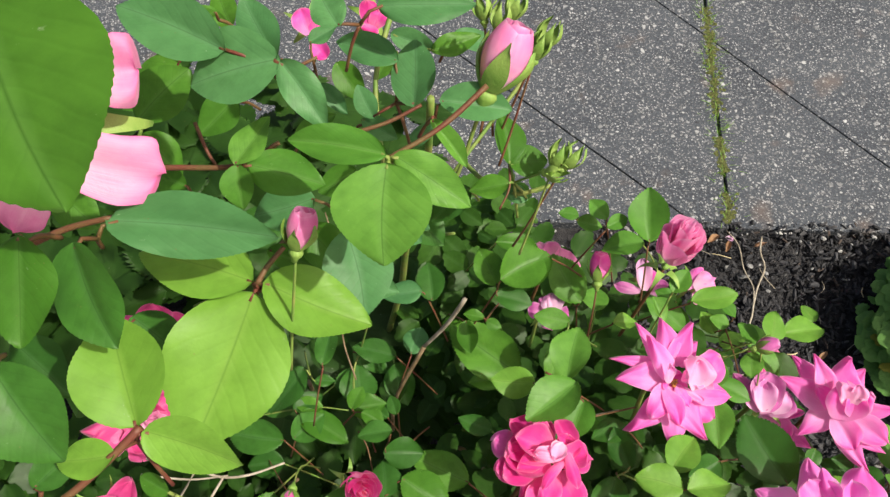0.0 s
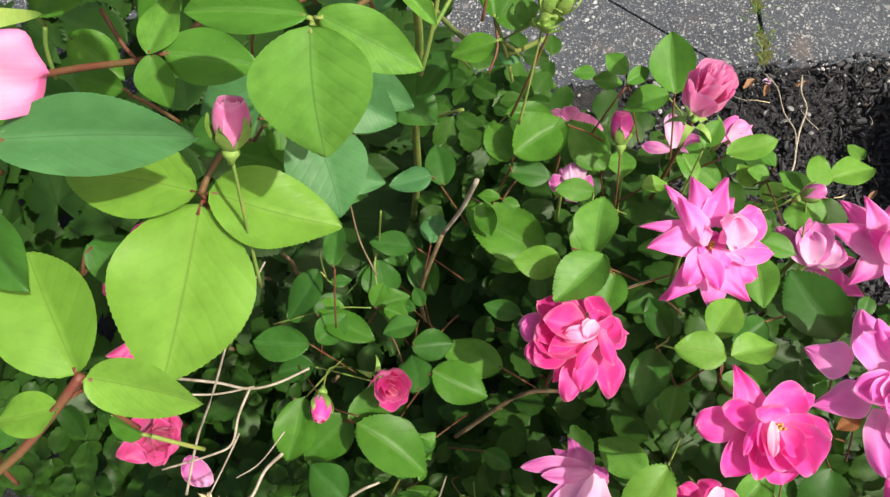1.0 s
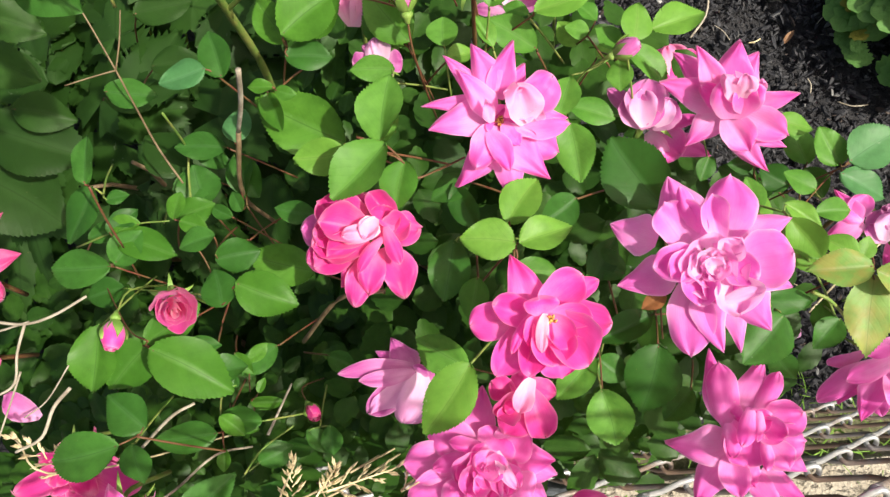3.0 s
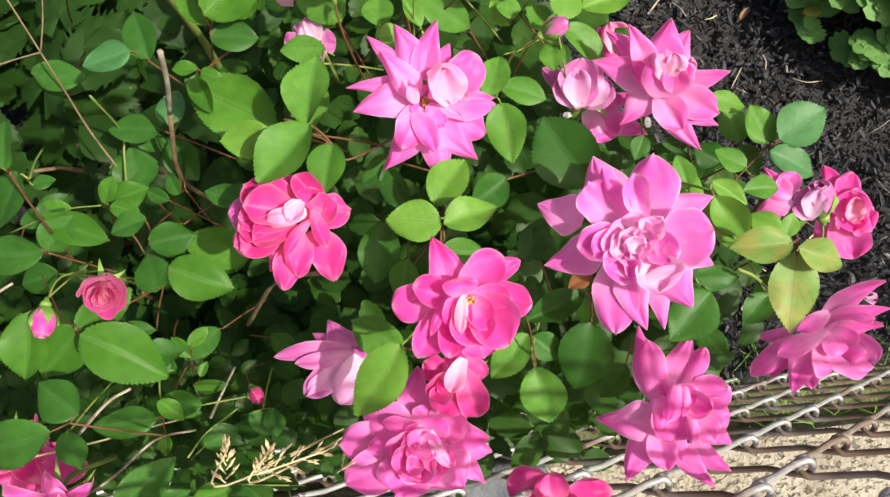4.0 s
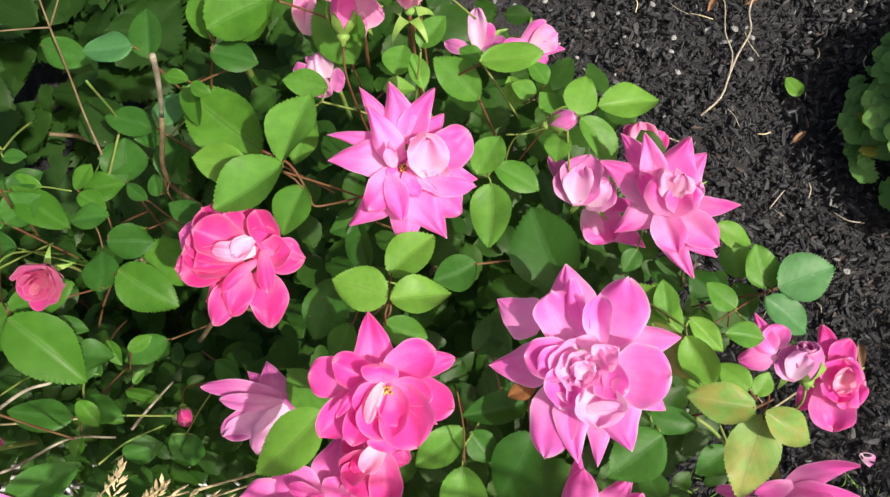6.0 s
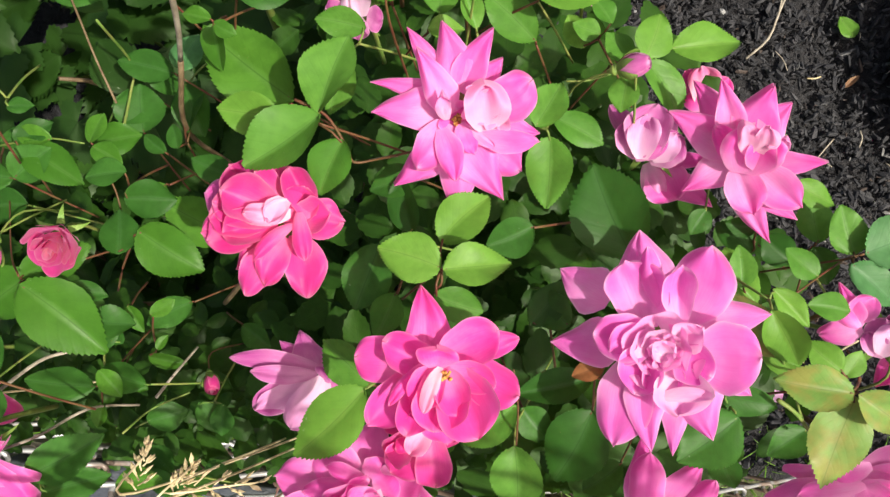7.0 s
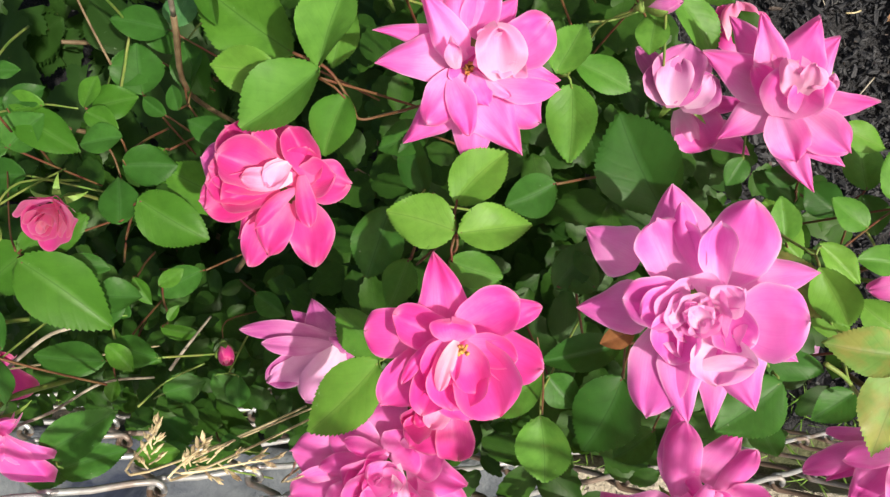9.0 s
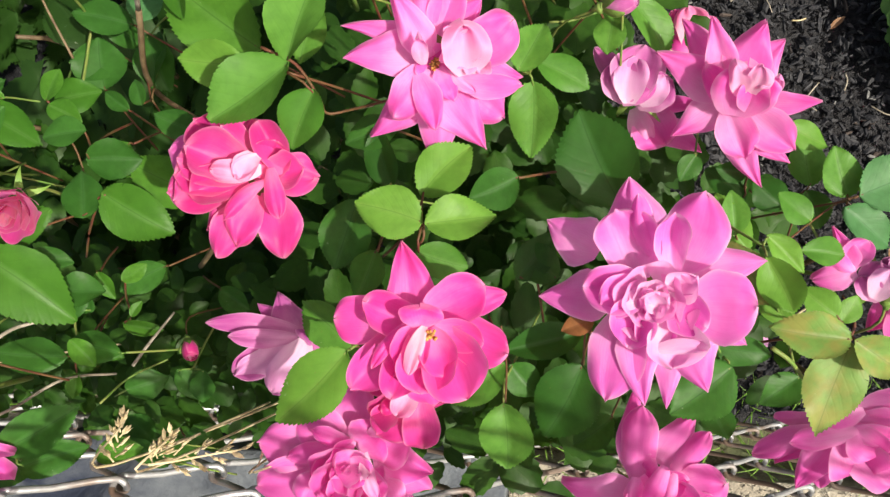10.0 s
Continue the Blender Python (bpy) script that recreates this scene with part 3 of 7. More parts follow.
def rose(parent, look_name, centre, axis, reach):
    """A rose without its petals: the hip and the sepals behind it."""
    m = axis_frame(centre, axis)
    ob = child("rose_bloom", hip_mesh(min(0.011, 0.26 * reach)), parent, m @ Matrix.Translation((0, 0, -0.010)), BLOOM_LABEL[look_name])
    ROSE_LOOK[ob.name] = look_name
    BLOOMS.append((parent, (m @ Matrix.Translation((0, 0, -0.010))).translation.copy(), Vector(axis).normalized(), reach))
    rng = random.Random(len(BLOOMS))
    for k in range(5):
        child("sepal", sepal_mesh(min(0.022, 0.7 * reach + 0.003), min(0.007, 0.4 * reach), 1.1 + rng.uniform(-0.2, 0.4), rng), ob, Matrix.Rotation(radians(72 * k + 20), 4, "Z"))
    return ob


def rose_petal(ob, kind, foot, tip, width, nu=14, nv=14):
    """One petal from foot to tip, in mm from the flower's centre, z along its axis."""
    rng = random.Random(f"{ob.name}{len(ob.children)}")
    bulge, cup, roll, full, wide_at, crumple = PETAL_KIND[kind]
    outer, heart = PETAL[ROSE_LOOK[ob.name]]
    material = PETAL["pale"][1] if kind == "w" else heart if kind in "hsk" else PETAL["magenta"][0] if kind == "m" else outer
    a, b = Vector(foot), Vector(tip)
    way = b - a
    length = way.length
    side = Vector((0, 0, 1)).cross(way).normalized()
    up = way.cross(side).normalized()
    bulge *= rng.uniform(0.6, 1.3) * min(1.0, length / 22.0)
    cup *= rng.uniform(0.75, 1.25)
    roll *= rng.uniform(0.5, 1.6)
    lean, skew = rng.uniform(-0.07, 0.07), rng.uniform(-0.25, 0.25)
    p1, p2, p3, p4 = (rng.uniform(0, 6.3) for _ in range(4))
    crease = rng.gauss(0.12, 0.30)
    keel = rng.uniform(-0.12, 0.06)
    notch = rng.uniform(0.0, 0.09) if full > 1.6 else 0.0
    tip_curl = rng.uniform(-0.2, 0.5) if full < 1.6 else rng.uniform(0.1, 0.9)
    verts, uvs = [], []
    for j in range(nv + 1):
        v = 1 - (1 - j / nv) ** 1.6
        if v < wide_at:
            w = 0.36 + 0.64 * math.sin(v / wide_at * math.pi / 2) ** 0.9
        else:
            w = max(0.0, 1 - ((v - wide_at) / (1 - wide_at)) ** full) ** (0.85 if full < 1.6 else 0.62)
        w = max(w, 0.03) * width / 2
        mid = a + way * v + side * lean * length * 4 * v * (1 - v) + up * (bulge * 4 * v * (1 - v) - tip_curl * width * 0.45 * max(0.0, v - 0.72))
        for i in range(nu + 1):
            u = 2 * i / nu - 1
            s = 1.0 if u > 0 else -1.0
            y = u * w * (1 + 0.045 * math.sin(6.0 * v + p4 * s + p3) + 0.025 * math.sin(15.0 * v + p2 * s))
            out = cup * y * y / width * 1.6 + skew * 0.35 * y + crease * abs(y) * v
            out -= roll * width * 0.95 * max(0.0, abs(u) - 0.48) ** 2 * v * (1 + 0.6 * math.sin(5 * v + p1 * s))
            out += keel * width * math.exp(-(u / 0.16) ** 2) * v * (1 - v)
            out += crumple * width * (0.026 * math.sin(3.1 * u + 3 * v + p1) + 0.016 * math.sin(6.5 * u + p2 + 4 * v) * v + 0.026 * math.sin(12 * v + p3 + 2 * s) * u * u + 0.022 * math.sin(8 * u + p4) * v * v) * v
            along = -notch * length * (0.5 + 0.5 * math.cos(4 * u + p2)) * v ** 4
            q = mid + side * y * (1 - 0.10 * min(1.0, abs(cup)) * u * u) + up * out + way.normalized() * along
            verts.append(q * 0.001 + Vector((0, 0, 0.010)))
            uvs.append((0.5 + 0.5 * u, v))
    return child("petal", mesh_from("petal", verts, grid_faces(nu, nv), material, uvs), ob)


def ruffle(ob, at, radius, count, material, tall_by=0.75, seed=0):
    """Small inner petals that stand round a flower's heart: curled ribbons with a flared, wavy, pale rim. In mm, as rose_petal()."""
    rng = random.Random(f"{ob.name}{seed}ruffle")
    nu, nv = 18, 7
    for k in range(count):
        far = radius * 0.62 * math.sqrt((k + 0.2) / count)
        turn = 2.4 * k + rng.uniform(-0.5, 0.5)
        cx, cy = at[0] + far * math.cos(turn), at[1] + far * math.sin(turn)
        size = radius * rng.uniform(0.26, 0.48) * (0.8 + 0.5 * k / count)
        span, face = radians(rng.uniform(120, 250)), turn + rng.uniform(-0.9, 0.9)
        high = radius * tall_by * rng.uniform(0.75, 1.15) * (1.1 - 0.3 * k / count)
        p1, p2, flare = rng.uniform(0, 6), rng.uniform(0, 6), rng.uniform(0.15, 0.65)
        verts, uvs = [], []
        for j in range(nv + 1):
            v = j / nv
            for i in range(nu + 1):
                u = i / nu
                a = face + span * (u - 0.5)
                r = size * (0.55 + 0.35 * v + flare * v ** 3) * (1 + 0.16 * math.sin(3 * a + p1) * v + 0.10 * math.sin(7 * a + p2) * v * v)
                r *= 1 - 0.35 * (2 * u - 1) ** 4 * v
                h = high * (v - 0.22 * flare * v ** 4) * (1 - 0.30 * (2 * u - 1) ** 2 * v) + 0.08 * size * math.sin(5 * a + p2) * v
                verts.append(Vector((cx + r * math.cos(a), cy + r * math.sin(a), at[2] - 0.35 * radius + h)) * 0.001 + Vector((0, 0, 0.010)))
                uvs.append((u, 0.25 + 0.75 * v))
        child("petal", mesh_from("petal", verts, grid_faces(nu, nv), material, uvs), ob)


def cup(ob, at, rims, material):
    """Hollow petals set round a flower's heart. rims: each petal's radius and height at its rim, in mm, the way that it faces and its spread, in degrees."""
    rng = random.Random(f"{ob.name}{len(ob.children)}cup")
    nu, nv = 20, 9
    for radius, high, face, span in rims:
        p1, p2, nick = rng.uniform(0, 6), rng.uniform(0, 6), rng.uniform(-0.08, 0.08)
        verts, uvs = [], []
        for j in range(nv + 1):
            v = j / nv
            for i in range(nu + 1):
                u = 2 * i / nu - 1
                a = radians(face + span * 0.5 * u * (0.45 + 0.55 * math.sin(v * math.pi / 2)))
                r = radius * (0.30 + 0.62 * math.sin(v * 1.5) + 0.10 * v ** 5)
                r *= 1 + (0.05 * math.sin(3 * a + p1) + 0.035 * math.sin(8 * a + p2) * v + nick * math.exp(-(u / 0.25) ** 2) * v) * v
                h = (high - 0.06 * radius * v ** 6) * (v ** 1.25) * (1 - 0.42 * u ** 4) + 0.03 * radius * math.sin(6 * a + p1) * v
                verts.append(Vector((at[0] + r * math.cos(a), at[1] + r * math.sin(a), at[2] + h)) * 0.001 + Vector((0, 0, 0.010)))
                uvs.append((0.5 + 0.5 * u, v))
        child("petal", mesh_from("petal", verts, grid_faces(nu, nv), material, uvs), ob)


def stamens(ob, at, spread):
    """A tuft of short yellow-orange filaments with darker anthers."""
    rng = random.Random(ob.name)
    verts, faces = [], []
    for _ in range(26):
        ang, r = rng.uniform(0, 6.28), spread * rng.uniform(0.1, 1.0)
        top = Vector((at[0] + r * math.cos(ang), at[1] + r * math.sin(ang), at[2] + rng.uniform(0.5, 2.5))) * 0.001
        low_end = Vector((at[0] + 0.3 * r * math.cos(ang), at[1] + 0.3 * r * math.sin(ang), at[2] - 3)) * 0.001
        mid = (top + low_end) / 2 + Vector((rng.uniform(-1, 1), rng.uniform(-1, 1), 1)) * 0.0006
        vv, ff = tube([low_end + Vector((0, 0, 0.010)), mid + Vector((0, 0, 0.010)), top + Vector((0, 0, 0.0094)), top + Vector((0, 0, 0.0104))], [0.0003, 0.0003, 0.0007, 0.0006], 5)
        faces += [tuple(i + len(verts) for i in f) for f in ff]
        verts += vv
    return child("stamens", mesh_from("stamens", verts, faces, STAMEN), ob, None, "tuft of orange-yellow stamens")


def wrapped_petal(size, share, opening, rng, material, nu=14, nv=10, spread=235.0, tall_by=1.12, taper=0.0, name="petal"):
    """A petal that wraps two thirds of the way round a bud, its free edge standing off; the rim turns out as the bud opens."""
    verts, uvs = [], []
    ph = rng.uniform(0, 6)
    for j in range(nv + 1):
        v = j / nv
        for i in range(nu + 1):
            u = i / nu
            ang = radians(spread * (u - 0.5)) * (1 - taper * v ** 1.3)
            r = size * 0.40 * share * math.sin(math.pi * (0.10 + (0.74 - 0.14 * opening) * v * tall_by / 1.12)) ** 0.75
            r *= 1 + 0.16 * u * v + 0.04 * math.sin(3 * ang + ph)
            r += size * 0.22 * opening * share * max(0.0, v - 0.70) * 3.3 * (0.5 + u)
            h = size * (0.02 + (tall_by + 0.06 * (1 - share)) * v * (1 - 0.10 * (2 * u - 1) ** 2)) - size * 0.25 * opening * share * max(0.0, v - 0.80) * 3 * u
            verts.append((r * math.cos(ang), r * math.sin(ang), h))
            uvs.append((u, v))
    return mesh_from(name, verts, grid_faces(nu, nv), material, uvs)


def bud(parent, centre, axis, size, look_name="rose", shown=0.6):
    """A closed bud: an ovoid of wrapped petals in green sepals. shown: the share of it that is coloured."""
    rng = random.Random(len(BLOOMS) * 17 + 9)
    m = axis_frame(centre, axis)
    ob = child("rosebud", hip_mesh(size * 0.34), parent, m, "closed pink rosebud in green sepals" if shown > 0.3 else "small closed green rosebud")
    ob.data.name = "rosebud"
    BLOOMS.append((parent, m.translation.copy(), Vector(axis).normalized(), size * 0.5))
    if shown > 0.3:
        for k in range(5):
            child("petal", wrapped_petal(size, 1.0 - 0.16 * k, max(0.0, shown - 0.7), rng, PETAL[look_name][0 if k < 4 else 1]), ob, Matrix.Rotation(radians(137 * k + 10), 4, "Z"))
    for k in range(5):
        sm = wrapped_petal(size, 1.10, 0.25 * min(shown, 1.0) * (k % 2), rng, CALYX, 4, 8, 78.0, rng.uniform(0.70, 0.95) if shown > 0.3 else 1.15, 0.92, "sepal")
        child("sepal", sm, ob, Matrix.Rotation(radians(72 * k + 33), 4, "Z"))
    return ob


def half_open(parent, look_name, centre, axis, size, seed=1, open_by=1.0):
    """A rose that has just opened: a whorl of upright petals, the outer ones turned back at the tip."""
    rng = random.Random(seed)
    ob = rose(parent, look_name, centre, axis, 0.5 * size)
    mm = 1000 * size
    outer = [(open_by * mm * rng.uniform(0.42, 0.54), mm * rng.uniform(0.74, 0.94), 144 * k + rng.uniform(-20, 20), rng.uniform(105, 135)) for k in range(5)]
    for rim in outer:
        cup(ob, (0.0, 0.0, -2.5), (rim,), PETAL[look_name][0])
    rims = []
    for k in range(9):
        r = open_by * mm * (0.37 - 0.039 * k)
        rims.append((r, mm * (0.94 + 0.03 * k), 137 * k + rng.uniform(-15, 15), 140 + 16 * k))
    for k, rim in enumerate(rims):
        cup(ob, (0.0, 0.0, -2.0), (rim,), PETAL[look_name][0 if k < 7 else 1])
    return ob


# ---- ground ----
def plate(name, poly, z0, z1, material, parent, bevel=0.004, label=""):
    """A flat plate with the outline poly (counter-clockwise) and a small bevel round its top."""
    n = len(poly)
    c = Vector((sum(p[0] for p in poly) / n, sum(p[1] for p in poly) / n, 0))
    inner = []
    for i in range(n):
        a, b, d = Vector((*poly[i - 1], 0)), Vector((*poly[i], 0)), Vector((*poly[(i + 1) % n], 0))
        inner.append(b + ((a - b).normalized() + (d - b).normalized()) * bevel)
    verts = [(*p, z0) for p in poly] + [(*p, z1 - bevel) for p in poly] + [(p.x, p.y, z1) for p in inner]
    faces = [tuple(range(2 * n, 3 * n))]
    for k in (0, n):
        faces += [(k + i, k + (i + 1) % n, k + n + (i + 1) % n, k + n + i) for i in range(n)]
    return child(name, mesh_from(name, verts, faces, material, smooth=False), parent, label=label)


def cut(poly, p, q, side, gap):
    """The part of a polygon that lies gap or more beside the line from p to q (side 1: left of it)."""
    nx, ny = -(q[1] - p[1]), q[0] - p[0]
    ln = math.hypot(nx, ny)
    nx, ny = side * nx / ln, side * ny / ln
    d = [(x - p[0]) * nx + (y - p[1]) * ny - gap for x, y in poly]
    out = []
    for i in range(len(poly)):
        (x0, y0), (x1, y1), d0, d1 = poly[i - 1], poly[i], d[i - 1], d[i]
        if (d0 >= 0) != (d1 >= 0):
            t = d0 / (d0 - d1)
            out.append((x0 + t * (x1 - x0), y0 + t * (y1 - y0)))
        if d1 >= 0:
            out.append((x1, y1))
    return out


EDGE = lambda x: 0.748 - 0.031 * x           # the paving's edge along the bed
FENCE_Y = lambda x: -0.021 - 0.035 * x       # the fence's line

_me = mesh_from("ground", [(-600, -600, -0.06), (600, -600, -0.06), (600, 600, -0.06), (-600, 600, -0.06)], [(0, 1, 2, 3)], EARTH, smooth=False)
tagged(new("ground", _me), "bare brown earth with sparse green", "ground", kind="structure")

bed = []
_nx, _ny = 90, 40
_v = []
for _j in range(_ny + 1):
    for _i in range(_nx + 1):
        _x = -1.5 + 3.6 * _i / _nx
        _y0, _y1 = FENCE_Y(_x) - 0.01, EDGE(_x) + 0.01
        _y = _y0 + (_y1 - _y0) * _j / _ny
        _v.append((_x, _y, -0.012 + 0.016 * noise.noise((_x * 6, _y * 6, 0)) + 0.006 * noise.noise((_x * 30, _y * 30, 3))))
tagged(new("garden_bed", mesh_from("garden_bed", _v, grid_faces(_nx, _ny), SOIL)), "dark soil of the flower bed under black bark mulch", "soil", kind="structure")

pavement = thing("pavement", "grey exposed-aggregate concrete paving with mossy joints", "paving", kind="structure")
_whole = [(-3.0, EDGE(-3.0)), (4.0, EDGE(4.0)), (4.0, 4.5), (-3.0, 4.5)]
J0, J1 = (0.560, 0.741), (0.602, 1.316)        # the mossy joint
S0, S1 = (0.490, 1.316), (0.836, 0.918)        # scored line that crosses it
T0, T1 = (0.190, 1.030), (0.263, 0.961)        # second scored line
_pieces = [cut(_whole, J0, J1, 1, 0.0030), cut(_whole, J0, J1, -1, 0.0030)]
for _p, _q in ((S0, S1), (T0, T1)):
    _pieces = [q for p in _pieces for q in (cut(p, _p, _q, 1, 0.0015), cut(p, _p, _q, -1, 0.0015)) if len(q) > 2]
for _poly in _pieces:
    plate("paving_slab", _poly, -0.05, 0.004, SLAB, pavement, 0.0011)
_bedding = mesh_from("joint_bedding", [(-3, EDGE(-3.0) + 0.01, -0.012), (4, EDGE(4.0) + 0.01, -0.012), (4, 4.49, -0.012), (-3, 4.49, -0.012)], [(0, 1, 2, 3)], GRIT, smooth=False)
child("joint_bedding", _bedding, pavement, label="dark grit in the joints")

footpath = thing("footpath", "worn tan concrete path behind the fence in sunlight", "path", kind="structure")
plate("path_slab", [(-4.0, -3.0), (5.0, -3.0), (5.0, FENCE_Y(5.0) - 0.075), (-4.0, FENCE_Y(-4.0) - 0.075)], -0.06, 0.010, WALK, footpath)


def blade(verts, faces, uvs, x, y, z, h, lean, ang, w):
    o = len(verts)
    for j in range(5):
        v = j / 4
        bx, by = x + math.cos(ang) * lean * v * v, y + math.sin(ang) * lean * v * v
        for u in (-1, 1):
            verts.append((bx - math.sin(ang) * u * w * (1 - 0.9 * v), by + math.cos(ang) * u * w * (1 - 0.9 * v), z + h * v * (1 - 0.25 * v)))
            uvs.append((0.5 + u / 2, v))
    faces.extend(grid_faces(1, 4, o))


def grass_patch(label, count, where, hmin, hmax, material=None, seed=1):
    rng = random.Random(seed)
    v, f, uv = [], [], []
    for _ in range(count):
        x, y = where(rng)
        blade(v, f, uv, x, y, -0.01, rng.uniform(hmin, hmax), rng.uniform(0.01, hmax), rng.uniform(0, 6.28), rng.uniform(0.0009, 0.002))
    return tagged(new("grass", mesh_from("grass", v, f, material or GRASS, uv)), label, "grass", kind="stuff")


def _strip(rng):
    x = rng.uniform(-1.2, 2.0)
    return x, FENCE_Y(x) - rng.uniform(-0.05, 0.08)


grass_patch("green grass growing along the foot of the fence", 1300, _strip, 0.015, 0.06, seed=4)


def _joint(rng):
    t = rng.random() ** 0.9
    return J0[0] + (J1[0] - J0[0]) * t + rng.gauss(0, 0.0062), J0[1] + (J1[1] - J0[1]) * t


grass_patch("moss and short grass in the paving joint", 420, _joint, 0.012, 0.034, seed=5)
_v, _f = [], []
_r = random.Random(6)
for _k in range(520):
    _x, _y = _joint(_r)
    if noise.noise((_y * 14, 2.0, 0)) < -0.12:
        continue
    _o, _s = len(_v), _r.uniform(0.002, 0.0065)
    _v += [(_x + _s * math.cos(a * 1.0472), _y + _s * math.sin(a * 1.0472), 0.0034) for a in range(6)] + [(_x, _y, 0.0034 + _s * 0.65)]
    _f += [(_o + a, _o + (a + 1) % 6, _o + 6) for a in range(6)]
tagged(new("moss", mesh_from("moss", _v, _f, MOSS)), "tufts of green moss in the paving joint", "moss", kind="stuff")


# ---- fence ----
fence = thing("chain_link_fence", "galvanised chain-link fence with rusty wires beside the roses", "fence", (0, FENCE_Y(0), 0))
FH, FW, F_TOP = 0.045, 0.053, 0.948


def fence_wire(first):
    """One wire of the weave, winding down between two columns of links; first: 0 to start at its left bend, 1 at its right."""
    pts = []
    k = 0
    z = F_TOP
    slope = FW / FH
    deep = 0.0052                                   # half the depth of the weave
    while z > -0.03:
        q = 1 if (k + first) % 2 else -1
        s = FH + 0.0046 if q > 0 else -0.0046
        for j in range(-4, 5):
            a = radians(22.5 * j)
            pts.append((s - q * deep * (1 - math.cos(a)), -deep * q * math.sin(a), z - 0.0042 * math.sin(a)))
        pts.append((s - q * (deep + 0.006), -deep * q * 0.9, z - 0.0048 - 0.006 * slope * 0.8))
        pts.append((s - q * (FH / 2 - 0.002), -deep * q * 0.55, z - FW / 2 + 0.002))
        k += 1
        z -= FW
        pts.append((s - q * (FH - deep - 0.001), -deep * q * 0.9, z + 0.0048 + 0.006 * slope * 0.8))
    return pts


_fm = []
for _par in (0, 1):
    _pts = fence_wire(_par)
    _vv, _ff = tube(_pts, 0.0023, 8)
    _me = mesh_from("wire", _vv, _ff, WIRE)
    _me.materials.append(WIRE_BACK)
    for _i, _p in enumerate(_me.polygons):
        if _i // 8 < len(_pts) - 1 and _pts[_i // 8][1] + _pts[_i // 8 + 1][1] < -0.004:
            _p.material_index = 1
    _fm.append(_me)
_ang = math.atan(-0.035)
for _k in range(-26, 40):
    child("wire", _fm[_k % 2], fence, Matrix.Rotation(_ang, 4, "Z") @ Matrix.Translation((0.266 + FH * _k, 0, 0.0)))

# ---- the roses: plants, canes ----
main = thing("rose_bush", "leafy rose bush covered in bright pink double roses", "rose bush", (0.15, 0.24, -0.01))
tall = thing("rose_bush", "tall rose bush with broad lime-green leaves reaching over the path", "rose bush", (-0.16, 0.30, -0.01))
low = thing("rose_bush", "shaded rose bush with deep pink roses and dry twigs", "rose bush", (-0.22, 0.16, -0.01))
shrub = thing("broadleaf_shrub", "shaded shrub with large dark green toothed leaves under the roses", "shrub", (-0.22, 0.46, -0.01))

_child = child


def child(name, mesh, parent, matrix=None, label="", kind=""):
    """As above; on the plants, which stand away from the origin, places are given in the world."""
    if parent in (main, tall, low, shrub):
        matrix = Matrix.Translation(-parent.location) @ (matrix if matrix is not None else Matrix())
    return _child(name, mesh, parent, matrix, label, kind)


# <placed leaves>
leaf(main, "green", (0.114, 0.236, 0.627), (0.061, 0.273, 0.636), 0.040)
leaf(main, "mid", (0.143, 0.215, 0.673), (0.153, 0.256, 0.675), 0.028)
leaf(main, "mid", (0.148, 0.211, 0.685), (0.113, 0.185, 0.686), 0.030)
leaf(main, "mid", (0.155, 0.204, 0.668), (0.144, 0.177, 0.667), 0.023)
leaf(main, "mid", (0.105, 0.237, 0.622), (0.077, 0.230, 0.624), 0.017)
leaf(main, "young", (0.209, 0.143, 0.685), (0.180, 0.150, 0.689), 0.023)
leaf(main, "young", (0.210, 0.142, 0.688), (0.240, 0.148, 0.685), 0.020)
leaf(main, "young", (0.206, 0.156, 0.672), (0.227, 0.180, 0.672), 0.023)
leaf(main, "mid", (0.205, 0.131, 0.674), (0.228, 0.125, 0.671), 0.016)
leaf(main, "dark", (0.174, 0.156, 0.654), (0.162, 0.122, 0.652), 0.025)
leaf(main, "mid", (0.184, 0.132, 0.655), (0.175, 0.109, 0.654), 0.018)
leaf(main, "mid", (0.247, 0.220, 0.647), (0.259, 0.244, 0.648), 0.020)
leaf(main, "mid", (0.256, 0.229, 0.634), (0.283, 0.217, 0.630), 0.018)
leaf(main, "mid", (0.255, 0.220, 0.630), (0.255, 0.182, 0.627), 0.025)
leaf(main, "dark", (0.301, 0.159, 0.622), (0.277, 0.206, 0.629), 0.040)
leaf(main, "dark", (0.249, 0.170, 0.642), (0.226, 0.159, 0.643), 0.021)
leaf(main, "dark", (0.189, 0.193, 0.638), (0.163, 0.186, 0.640), 0.019)
leaf(main, "dark", (0.188, 0.164, 0.640), (0.178, 0.192, 0.644), 0.018)
leaf(main, "young", (0.300, 0.258, 0.645), (0.308, 0.281, 0.647), 0.021)
leaf(main, "young", (0.315, 0.269, 0.631), (0.353, 0.277, 0.627), 0.021)
leaf(main, "mid", (0.309, 0.281, 0.581), (0.336, 0.253, 0.575), 0.024)
leaf(main, "mid", (0.294, 0.259, 0.635), (0.281, 0.274, 0.638), 0.018)
leaf(main, "mid", (0.295, 0.258, 0.620), (0.291, 0.239, 0.618), 0.017)
leaf(main, "mid", (0.279, 0.278, 0.626), (0.264, 0.283, 0.628), 0.013)
leaf(main, "mid", (0.285, 0.284, 0.625), (0.275, 0.299, 0.628), 0.014)
leaf(main, "mid", (0.416, 0.181, 0.560), (0.411, 0.211, 0.563), 0.022)
leaf(main, "mid", (0.426, 0.172, 0.583), (0.417, 0.199, 0.587), 0.022)
